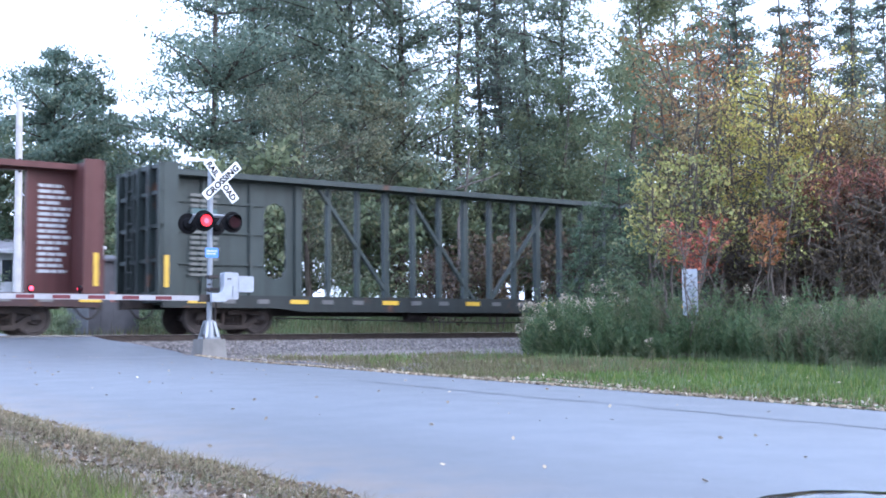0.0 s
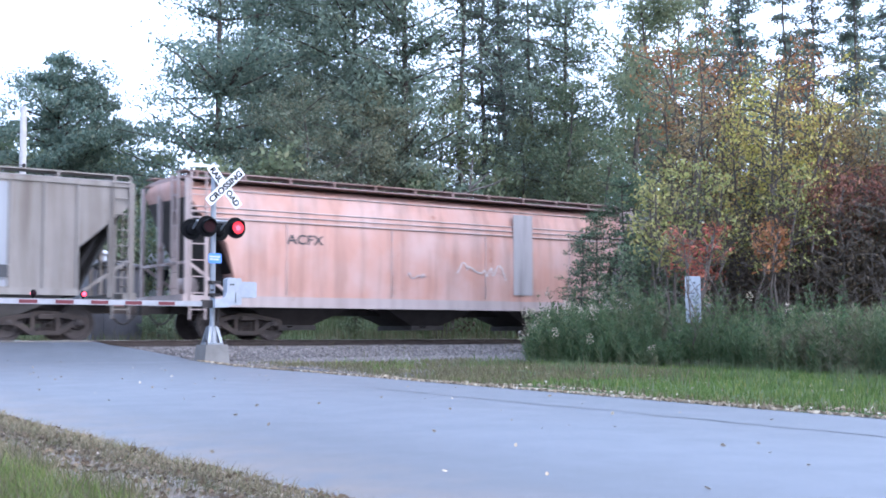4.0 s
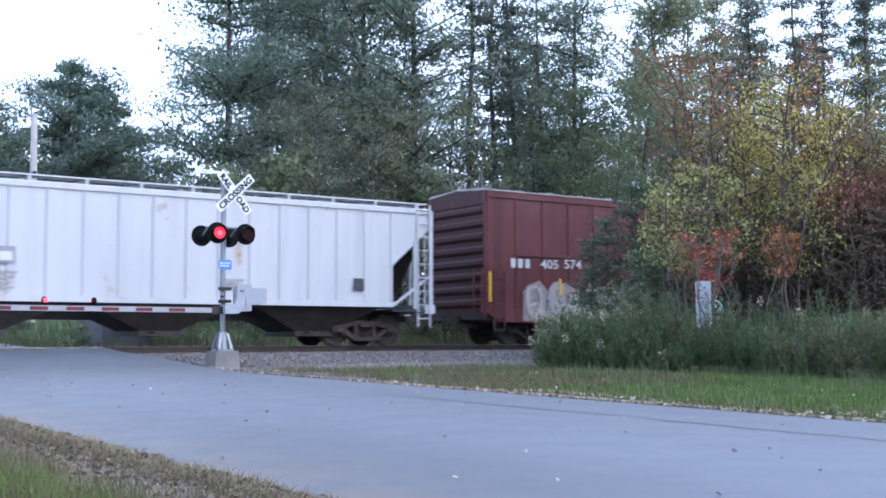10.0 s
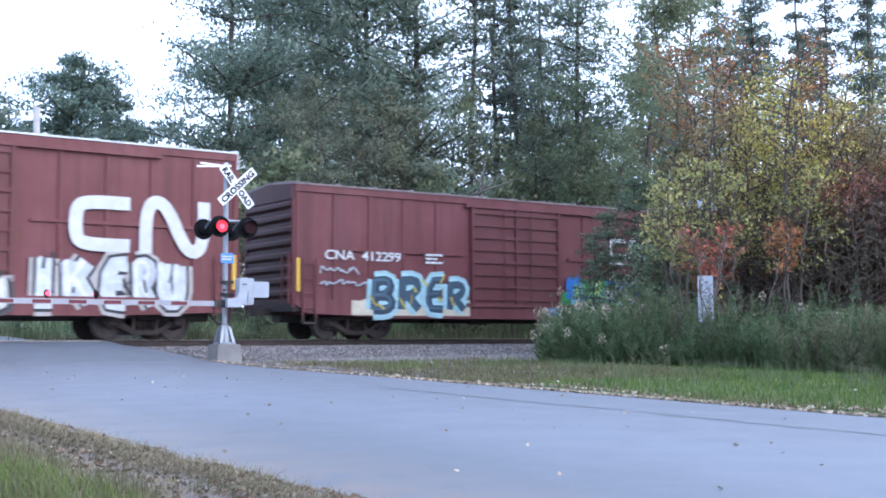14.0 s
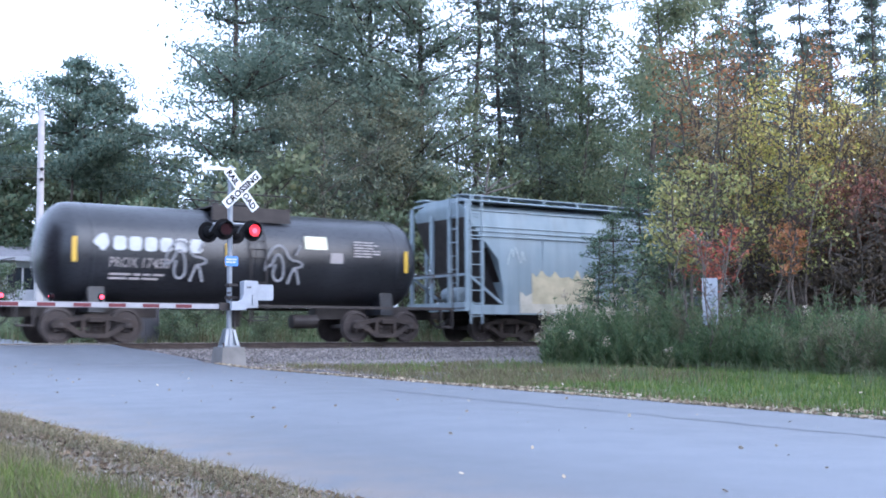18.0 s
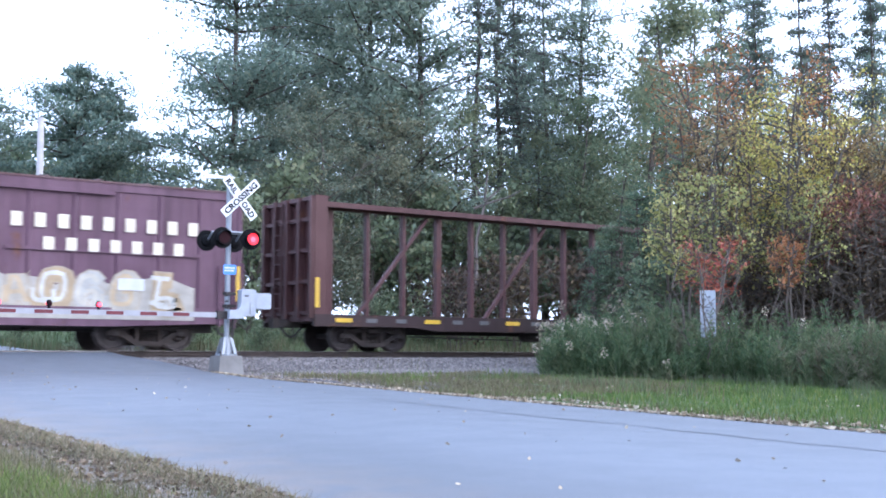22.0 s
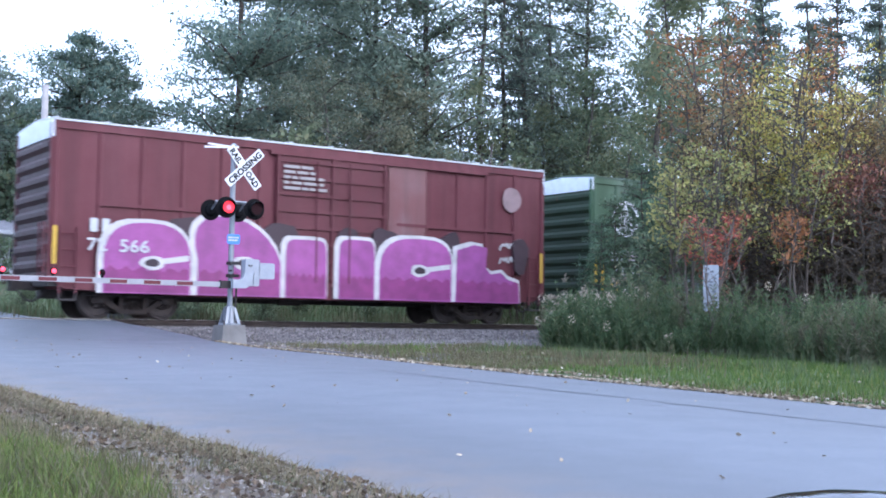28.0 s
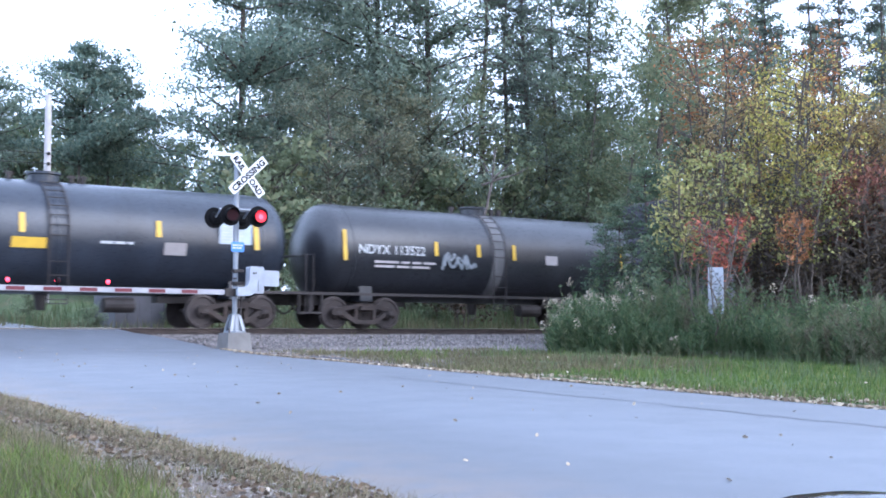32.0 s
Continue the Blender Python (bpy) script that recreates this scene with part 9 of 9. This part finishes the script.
def sapling(x, y, seed):
    """A bare dark sapling with a few crooked twigs."""
    rnd = random.Random(seed)
    s = Shape()
    pts = limb(s, (0, 0, -0.1), (rnd.uniform(-0.3, 0.3), rnd.uniform(-0.2, 0.2), 2.6), 0.02, 0.007, rnd, 0.07, 5, 5)
    tw = Shape()
    for p in pts[1:]:
        for _ in range(2):
            limb(tw, p, p + Vector((rnd.uniform(-0.45, 0.45), rnd.uniform(-0.3, 0.3), rnd.uniform(0.15, 0.55))), 0.009, 0.004, rnd, 0.1, 4, 2)
    t = thing("sapling", pose(x, y, ground_height(x, y)), "bare dark sapling with crooked twigs", "sapling", "thicket beside the track")
    part("trunk", s, BARK, t)
    part("crown", tw, BARK, t)


for k, (x, y) in enumerate(((19.35, 17.75), (19.1, 17.3), (19.55, 17.45), (19.0, 17.75), (20.6, 18.3), (22.2, 18.0), (23.6, 17.6), (25.0, 17.0), (24.4, 16.2), (21.6, 18.9), (26.4, 16.8))):
    sapling(x, y, 200 + k)
for nm, made, x, y, turn, sc, lab, cat in THICKET:
    plant(nm, made, x, y, turn, sc, lab, cat, "thicket beside the track")

# ---- grass, weeds, stones and fallen leaves ----
GRASS = leafy("mown_grass_blades", [(0.0, (0.054, 0.101, 0.020)), (0.5, (0.088, 0.152, 0.030)), (0.85, (0.134, 0.192, 0.043)), (1.0, (0.235, 0.219, 0.073))], through=0.25)
DRY = leafy("dry_grass_blades", [(0.0, (0.075, 0.064, 0.038)), (0.4, (0.150, 0.116, 0.068)), (0.8, (0.225, 0.180, 0.112)), (1.0, (0.090, 0.112, 0.038))], through=0.2)
WEED = leafy("tall_weed_leaves", [(0.0, (0.041, 0.079, 0.039)), (0.5, (0.068, 0.120, 0.055)), (0.85, (0.103, 0.159, 0.069)), (1.0, (0.177, 0.191, 0.090))], through=0.45)
WEED_PALE = leafy("pale_weed_leaves", [(0.0, (0.076, 0.109, 0.054)), (0.5, (0.119, 0.157, 0.077)), (1.0, (0.204, 0.209, 0.108))], through=0.45)
WEED_DRY = leafy("withered_weed_leaves", [(0.0, (0.08, 0.075, 0.05)), (0.5, (0.13, 0.12, 0.075)), (1.0, (0.2, 0.18, 0.11))], through=0.35)
OLIVE_GRASS = leafy("olive_weed_blades", [(0.0, (0.06, 0.07, 0.03)), (0.5, (0.12, 0.125, 0.055)), (1.0, (0.22, 0.19, 0.1))], through=0.2)
THATCH = leafy("dead_brown_grass", [(0.0, (0.085, 0.064, 0.044)), (0.4, (0.2, 0.145, 0.095)), (0.8, (0.36, 0.275, 0.18)), (1.0, (0.13, 0.15, 0.06))], through=0.15)
DEAD_LEAF = leafy("brown_dead_leaves", [(0.0, (0.039, 0.026, 0.018)), (0.5, (0.111, 0.072, 0.047)), (0.9, (0.260, 0.182, 0.117)), (1.0, (0.429, 0.364, 0.286))], through=0.1)
LITTER = leafy("fallen_leaves", [(0.0, (0.122, 0.080, 0.048)), (0.5, (0.281, 0.206, 0.122)), (0.9, (0.469, 0.394, 0.281)), (1.0, (0.516, 0.469, 0.394))], through=0.1)


def heights(x, y):
    return np.array([shoulder_height(a, b) if 1.9 < a < 3.7 and b < 27 else ground_height(a, b) for a, b in zip(x, y)])


def blades(name, x, y, tall, wide, material, label, seed, lean=0.45, category="grass"):
    """One tuft sheet of bent blades, each of two faces."""
    g = np.random.default_rng(seed)
    n = len(x)
    z = heights(x, y) - 0.01
    a = g.uniform(0, math.tau, n)
    w = np.stack([np.cos(a), np.sin(a), np.zeros(n)], 1) * (wide * g.uniform(0.6, 1.3, n))[:, None]
    b = g.uniform(0, math.tau, n)
    h = tall * g.uniform(0.45, 1.25, n)
    out = np.stack([np.cos(b), np.sin(b), np.zeros(n)], 1) * (h * lean * g.uniform(0.1, 1.0, n))[:, None]
    foot = np.stack([x, y, z], 1)
    mid = foot + out * 0.3
    mid[:, 2] += h * 0.6
    tip = foot + out
    tip[:, 2] += h
    v = np.stack([foot - w, foot + w, mid + w * 0.7, mid - w * 0.7, tip], 1).reshape(-1, 3)
    k = np.arange(n) * 5
    f = np.stack([k, k + 1, k + 2, k + 3], 1).tolist() + np.stack([k + 3, k + 2, k + 4], 1).tolist()
    me = bpy.data.meshes.new(name)
    me.from_pydata(v.tolist(), [], f)
    me.materials.append(material)
    return tagged(new(name, me), label, category, kind="stuff")


g = np.random.default_rng(5)


def scatter(n, x0, x1, y0, y1, seed, clump=0.0, scale=1.0):
    """Points in a rectangle, thinned where the noise is low."""
    q = np.random.default_rng(seed)
    x, y = q.uniform(x0, x1, n), q.uniform(y0, y1, n)
    if clump:
        keep = np.array([noise.noise(Vector((a * scale, b * scale, seed))) for a, b in zip(x, y)]) > clump
        x, y = x[keep], y[keep]
    return x, y


x, y = scatter(32000, 11.9, 19.6, 6.0, 22.0, 1)
keep = np.random.default_rng(41).uniform(0, 1, len(x)) < np.clip(np.interp(y, (12, 18), (1.0, 0.06)) + np.interp(x, (15.5, 17.5), (0, 0.8)), 0, 1)
x, y = x[keep], y[keep]
blades("mown_grass", x, y, 0.105, 0.008, GRASS, "short green roadside grass", 1)
x, y = scatter(25000, 11.9, 17.6, 15.5, 23.4, 2, -0.2, 0.9)
blades("rough_grass", x, y, 0.13, 0.006, DRY, "dry pale grass between road and ballast", 2, 0.7)
x, y = scatter(1300, 12.0, 18.0, 19.0, 23.0, 35, 0.1, 0.8)
blades("rough_green_grass", x, y, 0.22, 0.009, GRASS, "tufts of green grass between road and ballast", 35, 0.6)
x, y = scatter(1500, 11.85, 13.4, 21.0, 26.0, 3, 0.1, 0.8)
blades("dry_grass_strip", x, y, 0.14, 0.007, DRY, "dry pale grass along the road edge", 3, 0.8)
x, y = scatter(2600, 11.75, 12.5, 6.0, 20.0, 31, -0.1, 0.8)
blades("dry_grass_strip", x, y, 0.12, 0.007, DRY, "dry pale grass along the road edge", 33)
x, y = scatter(12000, 0.4, 2.35, 5.6, 10.0, 4, -0.15, 0.9)
blades("near_grass", x, y, 0.15, 0.0045, GRASS, "long green grass on the near verge", 4, 0.7)
x, y = scatter(9000, 0.4, 2.6, 5.4, 10.5, 44, -0.1, 1.3)
blades("near_mixed_grass", x, y, 0.17, 0.004, DRY, "dry stalks among the green grass", 44, 0.8)
x, y = scatter(7000, 1.4, 3.5, 4.8, 14.0, 61, 0.12, 1.6)
blades("near_olive_grass", x, y, 0.07, 0.004, OLIVE_GRASS, "short olive weeds on the near verge", 61, 1.2)
x, y = scatter(30000, 1.0, 3.6, 4.5, 17.0, 6, 0.0, 1.1)
blades("near_dry_grass", x, y, 0.1, 0.0035, THATCH, "dead brown grass on the near verge", 6, 1.3)
x, y = scatter(9000, -3.0, 40.0, 35.0, 44.0, 7, -0.2, 0.4)
blades("far_bank_grass", x, y, 0.5, 0.016, WEED, "tall grass on the bank behind the track", 7)
x, y = scatter(11000, -3.0, 40.0, 34.6, 40.0, 8, -0.1, 0.5)
blades("far_bank_dry_grass", x, y, 0.55, 0.016, DRY, "dry tall grass on the bank behind the track", 8)
x, y = scatter(700, 12.5, 34.0, 27.0, 29.2, 9, 0.1, 0.7)
blades("ballast_grass", x, y, 0.25, 0.008, DRY, "dry grass growing out of the ballast", 9)


x, y = scatter(5000, 15.0, 19.6, 8.0, 21.0, 51, 0.05, 0.7)
blades("tall_grass_tufts", x, y, 0.26, 0.008, WEED, "tufts of taller grass before the weeds", 51, 0.6)
x, y = scatter(1200, 14.0, 19.8, 8.0, 21.0, 52, 0.12, 0.6)
blades("tall_dry_tufts", x, y, 0.3, 0.006, DRY, "tufts of taller dry grass before the weeds", 52, 0.6)


def weed_belt():
    """Tall feathery goldenrod-like plants: many leafy stems joined in one thicket."""
    rnd = random.Random(15)
    q = np.random.default_rng(16)
    stems, heads = Shape(), []
    kinds = [([], []), ([], []), ([], [])]
    for _ in range(2300):
        y = rnd.uniform(5.0, 24.2)
        edge = float(np.interp(y, (5, 13, 17, 20.5, 22.5, 24.2), (19.2, 19.2, 18.9, 17.2, 17.0, 18.6))) + 0.45 * noise.noise(Vector((y * 0.7, 0, 2)))
        edge = max(edge, 0.835 * y)
        x = edge + abs(rnd.gauss(0, 1.6))
        inner = min(1, (x - edge) / 1.3)
        mound = noise.noise(Vector((x * 0.8, y * 0.8, 9)))
        hgt = rnd.uniform(0.68, 1.12) * (0.72 + 0.46 * inner) * (1 + 0.8 * mound) + (rnd.uniform(0.1, 0.45) if rnd.random() < 0.12 else 0)
        z = ground_height(x, y)
        lean = Vector((rnd.uniform(-0.3, 0.3), rnd.uniform(-0.3, 0.3), 0)) * hgt
        top = Vector((x, y, z + hgt)) + lean
        stems.tube((x, y, z - 0.02), top, 0.006, 0.003, n=3, caps=False)
        patch = noise.noise(Vector((x * 0.9, y * 0.9, 4))) + rnd.uniform(-0.25, 0.25)
        foot, tip = kinds[2 if patch > 0.48 else 1 if patch > 0.18 else 0]
        rise = rnd.uniform(0.6, 1.5)
        for k in range(15):
            t = 0.12 + 0.88 * (k + rnd.random()) / 15
            c = Vector((x, y, z)).lerp(top, t)
            for _ in range(5):
                a = rnd.uniform(0, math.tau)
                ln = rnd.uniform(0.09, 0.2) * (1.2 - 0.7 * t)
                foot.append(tuple(c))
                tip.append((c.x + math.cos(a) * ln, c.y + math.sin(a) * ln, c.z + ln * rise * rnd.uniform(0.5, 1.3)))
        if rnd.random() < (0.4 if y > 21.3 else 0.01):
            heads.append((top.x, top.y, top.z + 0.04, 0.1, 0.14))
    for (foot, tip), mat, lab in zip(kinds, (WEED, WEED_PALE, WEED_DRY), ("belt of tall feathery green weeds", "pale yellow-green feathery weeds", "withered brownish feathery weeds")):
        foot, tip = np.array(foot), np.array(tip)
        n = len(foot)
        d = tip - foot
        w = np.cross(d, q.normal(size=(n, 3)))
        w *= (0.009 * q.uniform(0.6, 1.5, n) / np.linalg.norm(w, axis=1))[:, None]
        mid = foot + d * 0.5
        v = np.stack([foot, mid + w, tip, mid - w], 1).reshape(-1, 3)
        wb = tagged(new("tall_weeds", cloud_mesh("tall_weeds", v, np.arange(4 * n).reshape(-1, 4), mat)), lab, "weeds", kind="stuff")
    tagged(part("weed_stems", stems, plain("weed_stem_green", (0.09, 0.1, 0.05)), wb), kind="stuff")
    v, f = leaf_cloud(heads, 0.3, 36, 0.06, 17, 0.5)
    tagged(new("seed_heads", cloud_mesh("seed_heads", v, f, LITTER)), "pale fluffy seed heads of the weeds", "weeds", kind="stuff")


weed_belt()


def stones(name, x, y, z, size, material, label, seed, category="stones"):
    """Angular stones, squashed eight-faced pieces."""
    q = np.random.default_rng(seed)
    n = len(x)
    oct_v = np.array([(1, 0, 0), (-1, 0, 0), (0, 1, 0), (0, -1, 0), (0, 0, 1), (0, 0, -1)], float)
    oct_f = np.array([(0, 2, 4), (2, 1, 4), (1, 3, 4), (3, 0, 4), (2, 0, 5), (1, 2, 5), (3, 1, 5), (0, 3, 5)])
    s = size * q.uniform(0.5, 1.2, (n, 1, 3)) * np.array([1, 1, 0.7])
    v = oct_v[None] * s + q.normal(size=(n, 6, 3)) * size * 0.15
    a = q.uniform(0, math.tau, n)
    ca, sa = np.cos(a)[:, None], np.sin(a)[:, None]
    v = np.stack([v[:, :, 0] * ca - v[:, :, 1] * sa, v[:, :, 0] * sa + v[:, :, 1] * ca, v[:, :, 2]], 2)
    v += np.stack([x, y, z], 1)[:, None]
    f = (oct_f[None] + 6 * np.arange(n)[:, None, None]).reshape(-1, 3)
    me = bpy.data.meshes.new(name)
    me.from_pydata(v.reshape(-1, 3).tolist(), [], f.tolist())
    me.materials.append(material)
    return tagged(new(name, me), label, category, kind="stuff")


BALLAST_STONE = stone_material("ballast_stone", (0.085, 0.074, 0.07), (0.25, 0.22, 0.205))
x, y = scatter(14000, 10.6, 32.0, 26.6, 30.2, 12)
by = [p[0] for p in bed_profile]
bz = [p[1] for p in bed_profile]
zz = np.array([max(float(np.interp(b, by, bz)), ground_height(a, b)) for a, b in zip(x, y)]) + 0.01
x2, y2 = scatter(14000, 11.8, 20.5, 19.0, 27.2, 14)
keep = y2 > 22.0 - 2.4 * np.clip((16.5 - x2) / 3, 0, 1) + 0.7 * np.sin(x2 * 1.3) * np.sin(x2 * 0.57 + 1)
x2, y2 = x2[keep], y2[keep]
x, y, zz = np.concatenate([x, x2]), np.concatenate([y, y2]), np.concatenate([zz, heights(x2, y2) + 0.012])
stones("ballast_stones", x, y, zz, 0.045, BALLAST_STONE, "loose grey crushed stones of the track bed", 12)
x, y = scatter(7000, 1.5, 3.6, 5.0, 14.0, 13, -0.15, 1.4)
stones("shoulder_gravel", x, y, heights(x, y) + 0.004, 0.014, stone_material("shoulder_stone", (0.16, 0.14, 0.13), (0.42, 0.38, 0.35)), "loose gravel on the road shoulder", 13)


def litter(name, x, y, z, size, label, seed, material=None):
    v, f = leaf_cloud([(a, b, c, 0.01, 0.004) for a, b, c in zip(x, y, z)], 0.0, 1, size, seed, 0.6, 0.25)
    return tagged(new(name, cloud_mesh(name, v, f, material or LITTER)), label, "leaves", kind="stuff")


q = np.random.default_rng(21)
y = q.uniform(5.5, 26, 8200)
x = 11.75 + np.abs(q.normal(0, 0.34, len(y))) - 0.14
z = np.array([max(ground_height(a, b), road_height(a, b) if a < ROAD_FAR + 0.05 else -9) for a, b in zip(x, y)]) + 0.02
litter("fallen_leaves", x, y, z, 0.075, "pale fallen leaves along the road edge", 21)
y = q.uniform(5.0, 16, 5200)
x = 3.66 - np.abs(q.normal(0, 0.6, len(y)))
litter("fallen_leaves", x, y, heights(x, y) + 0.02, 0.05, "brown fallen leaves on the near verge", 22, DEAD_LEAF)
x, y = q.uniform(3.8, 11.5, 130), q.uniform(5, 27, 130)
litter("leaves_on_road", x, y, np.array([road_height(a, b) for a, b in zip(x, y)]) + 0.012, 0.05, "scattered leaves on the asphalt", 23)
x, y = q.uniform(12, 18, 160), q.uniform(6, 24, 160)
litter("leaves_in_grass", x, y, heights(x, y) + 0.07, 0.05, "pale leaves lying in the mown grass", 24)


# ---- what moves ----
LAST = 32.0


def roll_wheels(car, middle, wheels, length):
    """The wheels turn while the car is near the crossing; one turn is pi times 0.914 m."""
    first = max(0.0, (middle - 42 - length / 2) / SPEED)
    last = min(LAST, (middle + 10 + length / 2) / SPEED)
    if last <= first:
        return
    step = 1 / 15
    n = int((last - first) / step)
    for ob in wheels:
        home = ob.matrix_basis.translation.copy()
        rows, turned = [], 0.0
        if first > 0:
            rows.append((0.0, Matrix.Translation(home)))
        for i in range(n + 1):
            rows.append((first + i * step, Matrix.Translation(home) @ Matrix.Rotation(-SPEED * i * step / 0.457, 4, "Y")))
        if last < LAST - 0.05:
            rows.append((LAST, rows[-1][1]))
        walk(ob, rows)


def motions():
    for car, middle, wheels, length in TRAIN:
        walk(car, [(t, pose(middle - SPEED * t, TRACK_Y, 0)) for t in (0.0, 8.0, 16.0, 24.0, LAST)])
        roll_wheels(car, middle, wheels, length)
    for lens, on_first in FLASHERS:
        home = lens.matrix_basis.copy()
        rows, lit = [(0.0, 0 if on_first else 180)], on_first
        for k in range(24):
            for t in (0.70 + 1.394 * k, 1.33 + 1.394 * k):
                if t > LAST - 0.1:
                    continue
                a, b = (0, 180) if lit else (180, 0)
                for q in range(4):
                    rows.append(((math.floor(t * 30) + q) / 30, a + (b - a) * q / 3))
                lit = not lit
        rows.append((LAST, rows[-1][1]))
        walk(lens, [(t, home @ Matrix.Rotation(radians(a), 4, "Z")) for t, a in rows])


motions()
